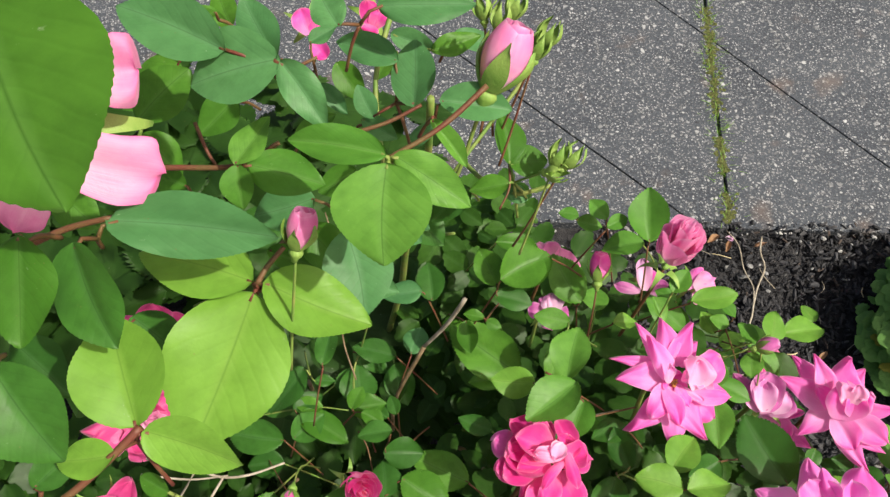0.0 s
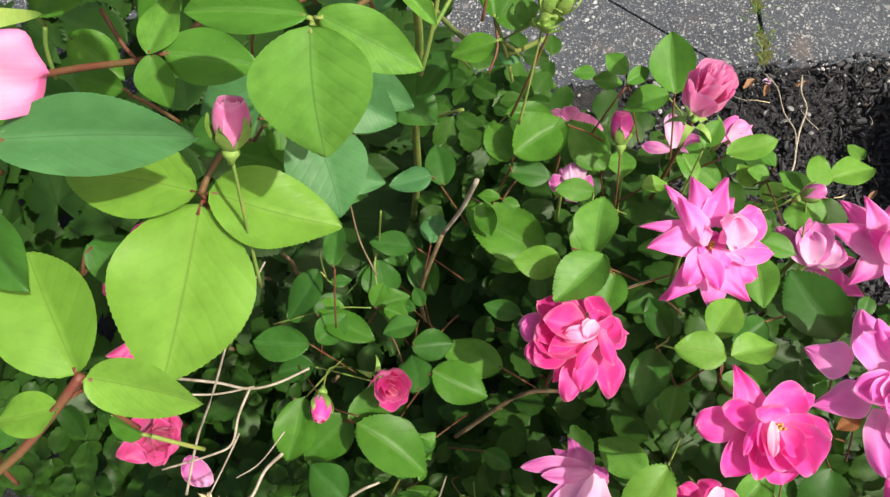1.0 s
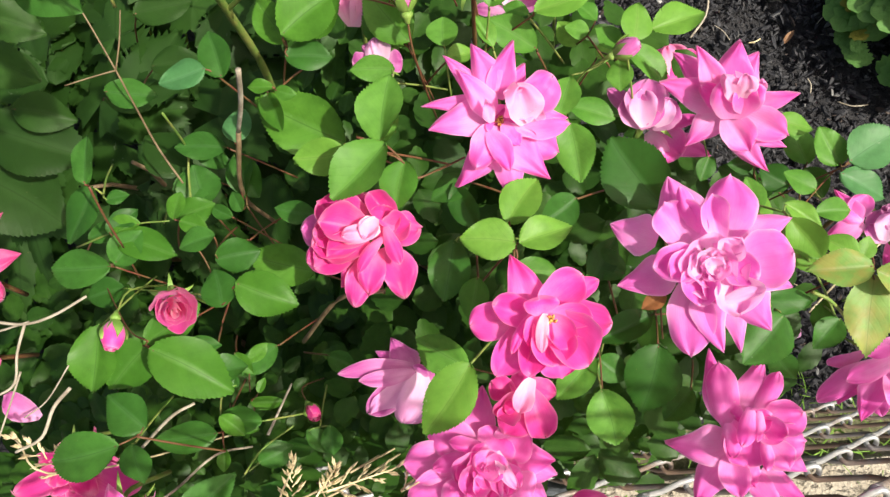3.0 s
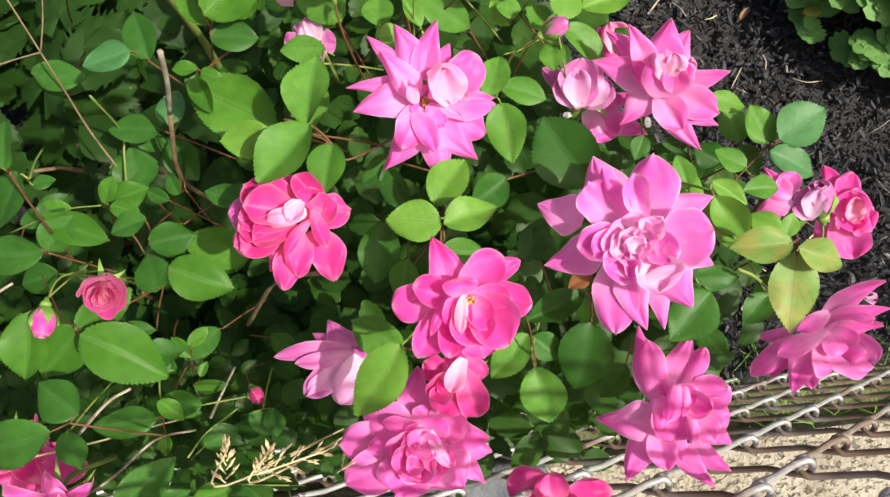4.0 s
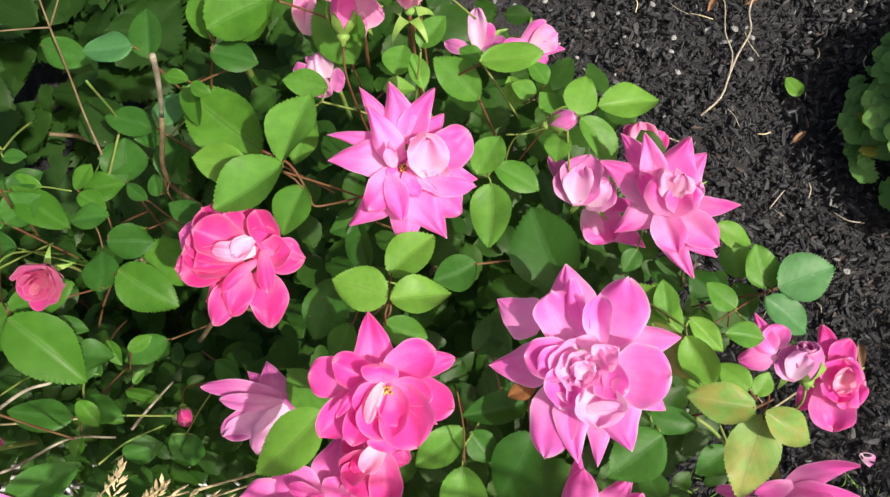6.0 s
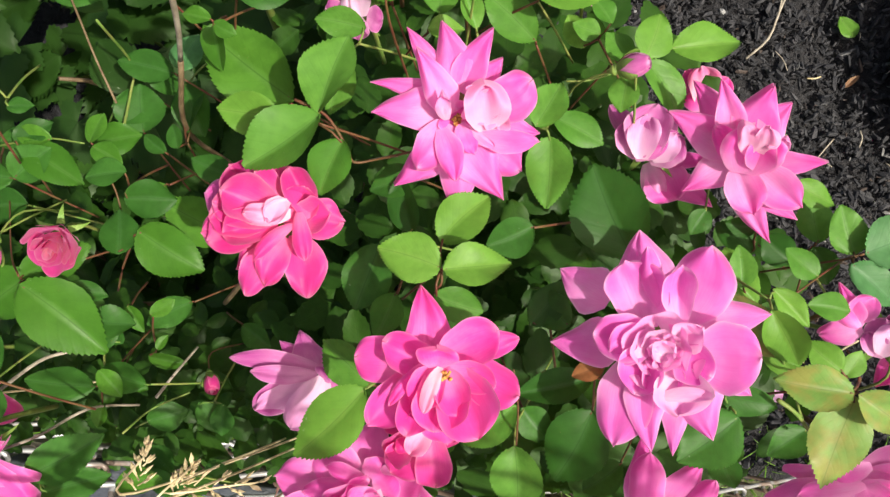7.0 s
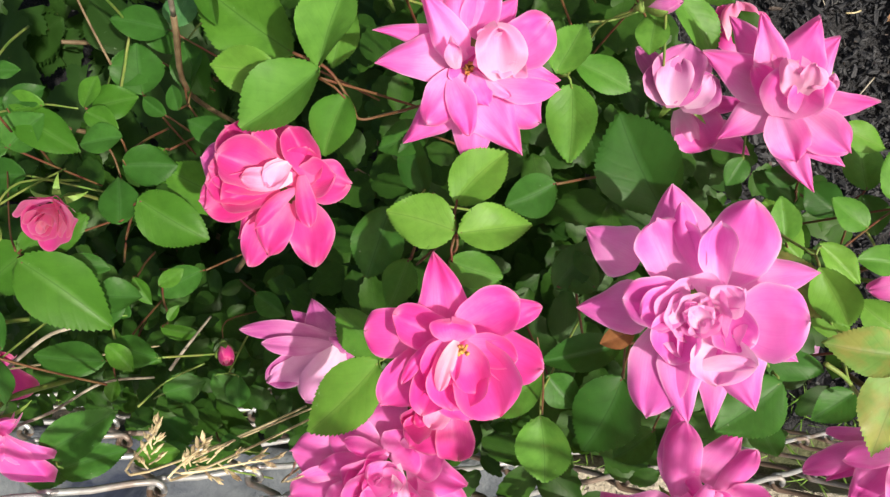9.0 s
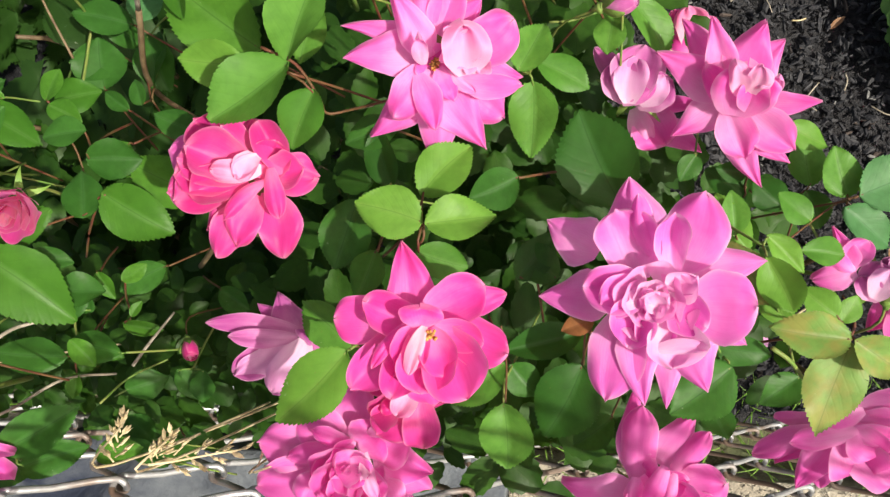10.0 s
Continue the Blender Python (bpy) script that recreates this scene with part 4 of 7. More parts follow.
leaf(main, "mid", (0.393, 0.141, 0.606), (0.417, 0.140, 0.603), 0.015)
leaf(main, "dark", (0.377, 0.187, 0.573), (0.359, 0.188, 0.575), 0.013)
leaf(main, "dark", (0.348, 0.195, 0.576), (0.340, 0.180, 0.575), 0.014)
leaf(main, "yellow", (0.391, 0.100, 0.666), (0.358, 0.104, 0.670), 0.020)
leaf(main, "yellow", (0.407, 0.097, 0.630), (0.394, 0.051, 0.627), 0.028)
leaf(main, "yellow", (0.403, 0.099, 0.642), (0.428, 0.084, 0.638), 0.019)
leaf(main, "young", (0.395, 0.109, 0.644), (0.380, 0.121, 0.647), 0.015)
leaf(main, "young", (0.401, 0.106, 0.633), (0.408, 0.119, 0.634), 0.011)
leaf(main, "yellow", (0.369, 0.115, 0.638), (0.346, 0.140, 0.643), 0.019)
leaf(main, "young", (0.378, 0.104, 0.632), (0.362, 0.128, 0.636), 0.016)
leaf(main, "young", (0.367, 0.147, 0.588), (0.355, 0.171, 0.592), 0.016)
leaf(main, "dark", (0.286, 0.078, 0.598), (0.267, 0.039, 0.597), 0.035)
leaf(main, "dark", (0.354, 0.083, 0.627), (0.325, 0.059, 0.628), 0.028)
leaf(main, "mid", (0.245, 0.057, 0.604), (0.248, 0.021, 0.600), 0.029)
leaf(main, "dark", (0.283, 0.096, 0.620), (0.245, 0.086, 0.623), 0.018)
leaf(main, "dark", (0.248, 0.076, 0.591), (0.264, 0.059, 0.587), 0.019)
leaf(main, "mid", (0.245, 0.078, 0.602), (0.217, 0.055, 0.603), 0.021)
leaf(main, "dark", (0.346, 0.093, 0.626), (0.374, 0.088, 0.623), 0.017)
leaf(main, "dark", (0.402, 0.075, 0.583), (0.382, 0.060, 0.584), 0.018)
leaf(main, "dark", (0.307, 0.046, 0.564), (0.285, 0.029, 0.564), 0.020)
leaf(main, "dark", (0.349, 0.063, 0.610), (0.358, 0.045, 0.607), 0.017)
leaf(main, "dark", (0.270, 0.122, 0.627), (0.250, 0.138, 0.630), 0.019)
leaf(main, "dark", (0.250, 0.121, 0.627), (0.269, 0.145, 0.628), 0.018)
leaf(main, "mid", (0.166, 0.083, 0.608), (0.136, 0.104, 0.613), 0.028)
leaf(main, "young", (0.172, 0.085, 0.652), (0.139, 0.050, 0.652), 0.029)
leaf(main, "dark", (-0.014, 0.234, 0.553), (-0.019, 0.267, 0.556), 0.033)
leaf(main, "dark", (0.018, 0.235, 0.551), (0.018, 0.272, 0.555), 0.023)
leaf(main, "dark", (0.012, 0.217, 0.569), (-0.003, 0.228, 0.571), 0.011)
leaf(main, "dark", (0.018, 0.221, 0.565), (0.012, 0.237, 0.567), 0.012)
leaf(main, "dark", (0.014, 0.179, 0.614), (0.044, 0.179, 0.611), 0.023)
leaf(main, "dark", (0.017, 0.146, 0.618), (0.014, 0.172, 0.621), 0.026)
leaf(main, "green", (0.029, 0.160, 0.622), (0.065, 0.139, 0.616), 0.029)
leaf(main, "green", (-0.020, 0.125, 0.646), (0.024, 0.092, 0.638), 0.035)
leaf(main, "green", (-0.028, 0.129, 0.636), (0.009, 0.149, 0.634), 0.023)
leaf(main, "dark", (-0.006, 0.124, 0.627), (0.015, 0.123, 0.624), 0.013)
leaf(main, "green", (-0.050, 0.206, 0.621), (-0.012, 0.186, 0.615), 0.023)
leaf(main, "dark", (-0.055, 0.208, 0.620), (-0.034, 0.221, 0.619), 0.016)
leaf(main, "dark", (0.093, 0.188, 0.646), (0.069, 0.196, 0.649), 0.015)
leaf(main, "dark", (-0.014, 0.067, 0.574), (-0.058, 0.068, 0.579), 0.022)
leaf(main, "dark", (0.017, 0.070, 0.570), (-0.013, 0.078, 0.574), 0.019)
leaf(main, "green", (-0.018, 0.056, 0.557), (-0.021, 0.039, 0.555), 0.010)
leaf(main, "dark", (-0.045, 0.012, 0.582), (-0.004, 0.038, 0.580), 0.027)
leaf(main, "dark", (-0.078, -0.014, 0.552), (-0.042, -0.001, 0.549), 0.023)
leaf(main, "dark", (0.006, 0.004, 0.501), (-0.016, 0.019, 0.505), 0.022)
leaf(main, "green", (-0.008, 0.085, 0.525), (0.017, 0.080, 0.521), 0.011)
leaf(main, "green", (0.004, 0.090, 0.537), (0.010, 0.100, 0.538), 0.007)
leaf(main, "dark", (0.017, 0.124, 0.520), (-0.014, 0.106, 0.521), 0.021)
leaf(main, "dark", (0.056, 0.059, 0.541), (0.054, 0.037, 0.540), 0.016)
leaf(main, "dark", (0.026, -0.007, 0.514), (-0.005, 0.007, 0.519), 0.021)
leaf(main, "dark", (0.013, 0.095, 0.597), (-0.001, 0.114, 0.600), 0.017)
leaf(main, "dark", (-0.002, 0.091, 0.603), (0.013, 0.104, 0.602), 0.013)
# High leaves of the shrub; its dark colour stands in for shade.
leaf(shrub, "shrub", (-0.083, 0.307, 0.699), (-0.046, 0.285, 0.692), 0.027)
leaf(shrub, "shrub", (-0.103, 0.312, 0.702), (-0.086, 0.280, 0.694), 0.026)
leaf(main, "green", (0.098, 0.285, 0.688), (0.134, 0.304, 0.689), 0.032)
leaf(main, "dark", (0.049, 0.282, 0.656), (0.044, 0.312, 0.663), 0.022)
leaf(main, "green", (0.087, 0.259, 0.679), (0.072, 0.262, 0.681), 0.009)
leaf(main, "green", (0.088, 0.257, 0.679), (0.099, 0.252, 0.677), 0.009)
leaf(main, "green", (0.161, 0.298, 0.615), (0.142, 0.339, 0.625), 0.037)
leaf(main, "mid", (0.185, 0.308, 0.582), (0.188, 0.330, 0.586), 0.023)
leaf(main, "mid", (0.245, 0.275, 0.622), (0.216, 0.299, 0.629), 0.023)
leaf(main, "mid", (0.245, 0.304, 0.612), (0.230, 0.314, 0.615), 0.013)
leaf(main, "young", (0.122, 0.215, 0.669), (0.091, 0.216, 0.672), 0.023)
leaf(main, "dark", (-0.021, 0.216, 0.698), (-0.017, 0.243, 0.703), 0.016)
leaf(main, "dark", (-0.042, 0.230, 0.654), (-0.065, 0.198, 0.649), 0.024)
leaf(main, "dark", (-0.034, 0.219, 0.655), (-0.019, 0.220, 0.654), 0.009)
leaf(main, "dark", (-0.062, 0.189, 0.606), (-0.105, 0.194, 0.610), 0.027)
leaf(main, "dark", (-0.053, 0.187, 0.618), (-0.031, 0.205, 0.620), 0.022)
leaf(main, "dark", (-0.064, 0.176, 0.588), (-0.092, 0.173, 0.590), 0.022)
leaf(main, "green", (-0.059, 0.147, 0.632), (-0.074, 0.105, 0.625), 0.029)
leaf(main, "green", (-0.028, 0.131, 0.626), (-0.061, 0.105, 0.624), 0.031)
leaf(main, "dark", (-0.030, 0.078, 0.639), (-0.051, 0.101, 0.645), 0.026)
leaf(main, "dark", (-0.042, 0.071, 0.649), (-0.090, 0.068, 0.652), 0.029)
leaf(main, "dark", (-0.054, 0.070, 0.614), (-0.051, 0.044, 0.609), 0.024)
leaf(main, "green", (0.034, 0.190, 0.606), (0.019, 0.169, 0.603), 0.021)
leaf(main, "green", (0.077, 0.161, 0.602), (0.034, 0.179, 0.609), 0.028)
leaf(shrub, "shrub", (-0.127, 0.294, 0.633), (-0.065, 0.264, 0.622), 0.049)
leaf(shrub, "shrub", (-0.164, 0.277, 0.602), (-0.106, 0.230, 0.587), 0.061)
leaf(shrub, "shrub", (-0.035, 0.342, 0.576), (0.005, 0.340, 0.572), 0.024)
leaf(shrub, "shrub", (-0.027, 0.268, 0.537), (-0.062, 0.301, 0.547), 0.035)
leaf(main, "mid", (0.210, 0.321, 0.679), (0.212, 0.361, 0.693), 0.030)
leaf(main, "mid", (0.214, 0.337, 0.651), (0.181, 0.331, 0.651), 0.023)
leaf(main, "mid", (0.186, 0.355, 0.656), (0.173, 0.370, 0.662), 0.016)
leaf(main, "mid", (0.165, 0.362, 0.650), (0.149, 0.364, 0.652), 0.012)
leaf(main, "mid", (0.164, 0.361, 0.643), (0.186, 0.358, 0.640), 0.014)
leaf(main, "mid", (0.179, 0.332, 0.682), (0.197, 0.341, 0.683), 0.012)
leaf(main, "young", (0.245, 0.288, 0.647), (0.282, 0.295, 0.646), 0.020)
leaf(main, "green", (0.135, 0.304, 0.689), (0.101, 0.287, 0.686), 0.029)
leaf(main, "green", (0.165, 0.295, 0.626), (0.143, 0.331, 0.641), 0.029)
leaf(main, "green", (0.097, 0.287, 0.673), (0.083, 0.313, 0.683), 0.022)
leaf(main, "dark", (0.095, 0.278, 0.675), (0.122, 0.274, 0.671), 0.019)
leaf(main, "blue", (0.041, 0.288, 0.662), (0.011, 0.283, 0.663), 0.019)
leaf(main, "green", (0.074, 0.269, 0.651), (0.077, 0.246, 0.643), 0.017)
leaf(main, "mid", (0.216, 0.262, 0.666), (0.210, 0.280, 0.673), 0.012)
leaf(main, "mid", (0.217, 0.273, 0.694), (0.229, 0.289, 0.699), 0.015)
leaf(main, "young", (0.272, 0.276, 0.612), (0.262, 0.292, 0.619), 0.015)
leaf(main, "young", (0.290, 0.283, 0.569), (0.314, 0.294, 0.571), 0.018)
leaf(main, "young", (0.187, 0.275, 0.635), (0.207, 0.277, 0.634), 0.014)
leaf(main, "green", (0.096, 0.324, 0.673), (0.131, 0.322, 0.669), 0.016)
leaf(tall, "green", (0.090, 0.232, 0.904), (0.088, 0.252, 0.915), 0.015)
leaf(tall, "green", (0.090, 0.232, 0.904), (0.106, 0.234, 0.904), 0.014)
leaf(tall, "green", (0.090, 0.225, 0.900), (0.073, 0.223, 0.899), 0.011)
leaf(tall, "mid", (0.0508, 0.1636, 1.001), (0.0499, 0.1402, 0.9884), 0.0261)
leaf(tall, "mid", (0.0508, 0.1654, 1.0019), (0.0247, 0.169, 1.0046), 0.0108)
leaf(tall, "mid", (0.0526, 0.1654, 1.0019), (0.0724, 0.1537, 0.9956), 0.0117)
leaf(tall, "blue", (0.019, 0.199, 1.001), (-0.008, 0.193, 0.999), 0.022)
leaf(tall, "blue", (0.018, 0.199, 1.001), (0.008, 0.214, 1.010), 0.012)
leaf(tall, "blue", (0.019, 0.198, 1.001), (0.032, 0.182, 0.992), 0.011)
leaf(tall, "blue", (0.004, 0.200, 1.003), (-0.029, 0.212, 1.010), 0.018)
leaf(tall, "mid", (-0.000, 0.184, 0.971), (0.010, 0.198, 0.978), 0.011)
leaf(tall, "mid", (0.004, 0.184, 0.971), (0.028, 0.179, 0.968), 0.015)
leaf(tall, "mid", (0.001, 0.184, 0.971), (0.002, 0.172, 0.964), 0.011)
leaf(tall, "blue", (-0.024, 0.153, 0.989), (0.021, 0.150, 0.986), 0.018)
leaf(tall, "blue", (0.017, 0.197, 0.932), (-0.006, 0.191, 0.929), 0.018)
leaf(tall, "blue", (0.052, 0.233, 0.939), (0.051, 0.256, 0.952), 0.018)
leaf(tall, "blue", (0.046, 0.248, 0.948), (0.022, 0.255, 0.952), 0.013)
leaf(tall, "blue", (0.040, 0.251, 0.972), (0.075, 0.252, 0.972), 0.015)
leaf(tall, "blue", (0.062, 0.222, 0.956), (0.088, 0.221, 0.955), 0.014)
leaf(tall, "blue", (0.036, 0.235, 0.930), (0.029, 0.247, 0.936), 0.009)
leaf(tall, "blue", (0.027, 0.244, 0.969), (0.019, 0.256, 0.975), 0.013)
leaf(tall, "lime", (0.004, 0.156, 0.946), (-0.034, 0.165, 0.952), 0.024)
leaf(tall, "lime", (0.007, 0.156, 0.946), (0.042, 0.145, 0.940), 0.022)
leaf(tall, "lime", (0.004, 0.153, 0.945), (-0.014, 0.107, 0.926), 0.039)
leaf(tall, "lime", (-0.018, 0.106, 0.958), (-0.029, 0.133, 0.971), 0.026)
leaf(tall, "lime", (-0.016, 0.105, 0.958), (0.011, 0.097, 0.953), 0.017)
leaf(tall, "lime", (-0.023, 0.099, 0.956), (-0.040, 0.097, 0.956), 0.011)
leaf(tall, "green", (-0.013, 0.152, 1.068), (0.000, 0.119, 1.049), 0.044)
leaf(tall, "dark", (-0.028, 0.143, 0.995), (-0.019, 0.119, 0.981), 0.021)
leaf(tall, "green", (-0.030, 0.135, 1.013), (-0.030, 0.112, 1.001), 0.018)
leaf(tall, "dark", (-0.036, 0.109, 0.999), (-0.021, 0.089, 0.988), 0.021)
leaf(tall, "green", (-0.039, 0.208, 0.962), (-0.022, 0.224, 0.970), 0.019)
leaf(tall, "blue", (0.010, 0.260, 0.921), (0.022, 0.250, 0.915), 0.008)
leaf(tall, "green", (0.012, 0.289, 0.903), (0.025, 0.275, 0.894), 0.013)
leaf(tall, "blue", (0.006, 0.275, 0.930), (0.017, 0.282, 0.933), 0.008)
leaf(tall, "green", (-0.006, 0.257, 0.886), (0.012, 0.269, 0.892), 0.013)
leaf(tall, "blue", (0.027, 0.254, 0.906), (0.042, 0.247, 0.902), 0.010)
leaf(tall, "green", (-0.040, 0.253, 0.941), (-0.063, 0.237, 0.933), 0.023)
leaf(tall, "green", (-0.064, 0.240, 0.912), (-0.047, 0.226, 0.904), 0.016)
leaf(tall, "green", (-0.037, 0.211, 0.918), (-0.055, 0.216, 0.921), 0.011)
leaf(tall, "green", (-0.077, 0.199, 0.935), (-0.062, 0.186, 0.928), 0.016)
leaf(tall, "green", (-0.033, 0.275, 0.896), (-0.051, 0.259, 0.888), 0.018)
leaf(tall, "green", (-0.023, 0.263, 0.958), (-0.034, 0.256, 0.954), 0.008)
leaf(tall, "green", (-0.026, 0.280, 0.933), (-0.033, 0.294, 0.941), 0.013)
leaf(tall, "mid", (-0.035, 0.271, 0.951), (-0.022, 0.267, 0.949), 0.007)
leaf(tall, "blue", (0.040, 0.279, 0.931), (0.059, 0.274, 0.928), 0.010)
leaf(tall, "green", (0.057, 0.273, 0.927), (0.078, 0.280, 0.930), 0.010)
leaf(tall, "blue", (0.048, 0.238, 0.908), (0.060, 0.247, 0.913), 0.010)
leaf(tall, "mid", (0.059, 0.216, 0.953), (0.073, 0.203, 0.945), 0.007)
leaf(tall, "green", (0.025, 0.235, 0.895), (0.008, 0.226, 0.891), 0.014)
leaf(tall, "green", (0.005, 0.208, 0.893), (0.022, 0.191, 0.883), 0.019)
leaf(tall, "dark", (0.074, 0.240, 0.874), (0.056, 0.226, 0.867), 0.014)
leaf(tall, "blue", (0.099, 0.225, 0.888), (0.086, 0.229, 0.891), 0.008)
leaf(tall, "dark", (-0.081, 0.143, 0.927), (-0.061, 0.126, 0.918), 0.019)
leaf(tall, "dark", (-0.060, 0.143, 0.904), (-0.072, 0.125, 0.895), 0.017)
leaf(tall, "dark", (-0.054, 0.162, 0.903), (-0.033, 0.147, 0.894), 0.019)
leaf(tall, "dark", (-0.049, 0.092, 0.945), (-0.038, 0.101, 0.949), 0.010)
leaf(tall, "green", (-0.019, 0.095, 0.923), (-0.029, 0.099, 0.925), 0.008)
leaf(tall, "green", (0.039, 0.302, 0.897), (0.029, 0.290, 0.891), 0.010)
leaf(tall, "blue", (0.066, 0.294, 0.916), (0.086, 0.289, 0.912), 0.011)
leaf(tall, "green", (-0.011, 0.199, 0.888), (0.010, 0.193, 0.885), 0.011)
leaf(tall, "dark", (-0.012, 0.230, 0.862), (-0.042, 0.219, 0.860), 0.022)
leaf(tall, "dark", (-0.105, 0.248, 0.876), (-0.083, 0.230, 0.868), 0.020)
leaf(tall, "dark", (-0.017, 0.214, 0.825), (-0.004, 0.188, 0.815), 0.021)
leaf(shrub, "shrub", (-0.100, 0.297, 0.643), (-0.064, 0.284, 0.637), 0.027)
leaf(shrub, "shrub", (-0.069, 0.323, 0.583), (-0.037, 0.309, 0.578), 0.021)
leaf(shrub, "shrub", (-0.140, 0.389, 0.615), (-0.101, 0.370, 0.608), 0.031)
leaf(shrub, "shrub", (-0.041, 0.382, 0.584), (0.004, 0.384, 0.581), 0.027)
leaf(main, "dark", (-0.048, 0.307, 0.621), (-0.014, 0.298, 0.619), 0.021)
leaf(main, "dark", (-0.084, 0.214, 0.594), (-0.059, 0.218, 0.594), 0.015)
leaf(main, "dark", (-0.017, 0.280, 0.550), (0.007, 0.263, 0.547), 0.018)
leaf(tall, "lime", (0.039, 0.192, 0.954), (0.042, 0.168, 0.947), 0.024)
leaf(tall, "blue", (0.035, 0.199, 0.925), (0.055, 0.186, 0.920), 0.019)
leaf(tall, "blue", (0.028, 0.188, 0.923), (0.036, 0.158, 0.914), 0.026)
leaf(tall, "blue", (0.024, 0.190, 0.882), (0.044, 0.184, 0.879), 0.014)
leaf(tall, "blue", (0.030, 0.233, 0.883), (0.056, 0.217, 0.876), 0.017)
leaf(tall, "dark", (0.040, 0.258, 0.836), (0.061, 0.235, 0.829), 0.023)
leaf(main, "sear", (0.284, 0.105, 0.662), (0.270, 0.099, 0.663), 0.010)
leaf(main, "mid", (0.154, 0.274, 0.637), (0.126, 0.278, 0.640), 0.017)
leaf(main, "mid", (0.147, 0.257, 0.644), (0.136, 0.226, 0.639), 0.020)
leaf(main, "blue", (0.428, 0.172, 0.591), (0.462, 0.186, 0.591), 0.030)
leaf(main, "blue", (0.421, 0.166, 0.591), (0.449, 0.146, 0.585), 0.021)
leaf(main, "mid", (0.404, 0.158, 0.591), (0.386, 0.172, 0.595), 0.017)
leaf(main, "young", (0.366, 0.146, 0.635), (0.385, 0.129, 0.631), 0.013)
leaf(main, "young", (0.361, 0.135, 0.650), (0.376, 0.109, 0.644), 0.020)
leaf(main, "young", (0.370, 0.140, 0.599), (0.342, 0.168, 0.607), 0.020)
leaf(main, "mid", (0.360, 0.148, 0.607), (0.357, 0.170, 0.612), 0.015)
leaf(main, "dark", (0.402, 0.169, 0.558), (0.384, 0.184, 0.563), 0.020)
leaf(main, "young", (0.396, 0.212, 0.578), (0.421, 0.202, 0.574), 0.016)
leaf(main, "dark", (0.380, 0.173, 0.559), (0.358, 0.190, 0.564), 0.020)
leaf(main, "dark", (0.411, 0.178, 0.565), (0.423, 0.156, 0.560), 0.018)
leaf(main, "dark", (0.017, 0.267, 0.578), (-0.02, 0.273, 0.583), 0.021)
leaf(main, "blue", (0.03, 0.262, 0.597), (0.038, 0.287, 0.598), 0.021)
leaf(main, "dark", (-0.037, 0.250, 0.556), (-0.001, 0.253, 0.552), 0.028)
leaf(main, "dark", (0.013, 0.269, 0.556), (0.025, 0.234, 0.551), 0.026)
leaf(main, "green", (-0.012, 0.211, 0.613), (-0.005, 0.229, 0.614), 0.014)
leaf(main, "green", (-0.014, 0.213, 0.603), (0.013, 0.22, 0.601), 0.020)
leaf(main, "green", (-0.003, 0.206, 0.624), (0.014, 0.198, 0.621), 0.014)
leaf(main, "green", (-0.033, 0.211, 0.617), (-0.055, 0.214, 0.620), 0.013)
leaf(main, "dark", (0.021, 0.192, 0.626), (-0.004, 0.188, 0.628), 0.017)
leaf(main, "green", (-0.007, 0.078, 0.585), (0.008, 0.063, 0.582), 0.013)
leaf(main, "green", (-0.016, 0.073, 0.544), (0.002, 0.063, 0.541), 0.012)
leaf(main, "dark", (-0.000, 0.107, 0.609), (0.024, 0.108, 0.606), 0.020)
leaf(main, "green", (0.011, 0.118, 0.592), (0.020, 0.102, 0.590), 0.011)
leaf(main, "green", (0.006, 0.113, 0.555), (0.021, 0.124, 0.554), 0.011)
leaf(main, "dark", (-0.015, 0.038, 0.503), (0.012, 0.045, 0.501), 0.022)
leaf(main, "dark", (0.037, 0.058, 0.538), (0.053, 0.039, 0.534), 0.015)
leaf(main, "dark", (-0.018, 0.012, 0.501), (0.005, 0.016, 0.499), 0.016)
leaf(main, "dark", (0.063, 0.023, 0.578), (0.075, 0.027, 0.577), 0.010)
leaf(main, "dark", (-0.041, -0.000, 0.572), (0.000, 0.014, 0.569), 0.022)
leaf(main, "green", (-0.015, 0.001, 0.536), (0.014, 0.006, 0.533), 0.018)
leaf(main, "dark", (0.055, 0.110, 0.521), (0.075, 0.096, 0.518), 0.017)
# </placed leaves>

# <blooms>
bloom(low, "hot", (-0.144, 0.052, 0.537), (0.432, -0.456, 0.778), 0.7, [(174, 0.038), (139, 0.019), (-13, 0.024), (-26, 0.043), (-86, 0.03)])
bloom(low, "magenta", (-0.068, 0.015, 0.609), (0.435, -0.413, 0.800), 0.7, [(139, 0.035), (107, 0.025), (36, 0.013), (-8, 0.037), (-26, 0.042), (-88, 0.029)])
# </blooms>
# <roses>
half_open(main, "rose", (-0.001, 0.150, 0.648), (0.42, -0.40, 0.81), 0.0255, 5, 1.0)
_r = rose(main, "magenta", (0.214, 0.212, 0.680), (0.153, -0.378, 0.913), 0.04)
rose_petal(_r, "o", (-8.1, 4.5, 0.0), (-42.2, 0.7, 4.2), 20.1)
rose_petal(_r, "o", (-6.9, 8.0, -4.2), (-44.0, 13.5, -2.8), 11.6)
rose_petal(_r, "o", (-8.6, 11.8, -2.8), (-28.8, 39.0, 0.0), 13.4)
rose_petal(_r, "o", (-4.8, 12.3, 0.0), (-13.7, 42.7, 5.6), 19.6)
rose_petal(_r, "o", (-6.3, 2.6, 4.2), (-23.6, 30.3, 11.2), 16.5)
rose_petal(_r, "o", (-2.3, 12.5, 0.0), (9.4, 41.4, 5.6), 17.6)
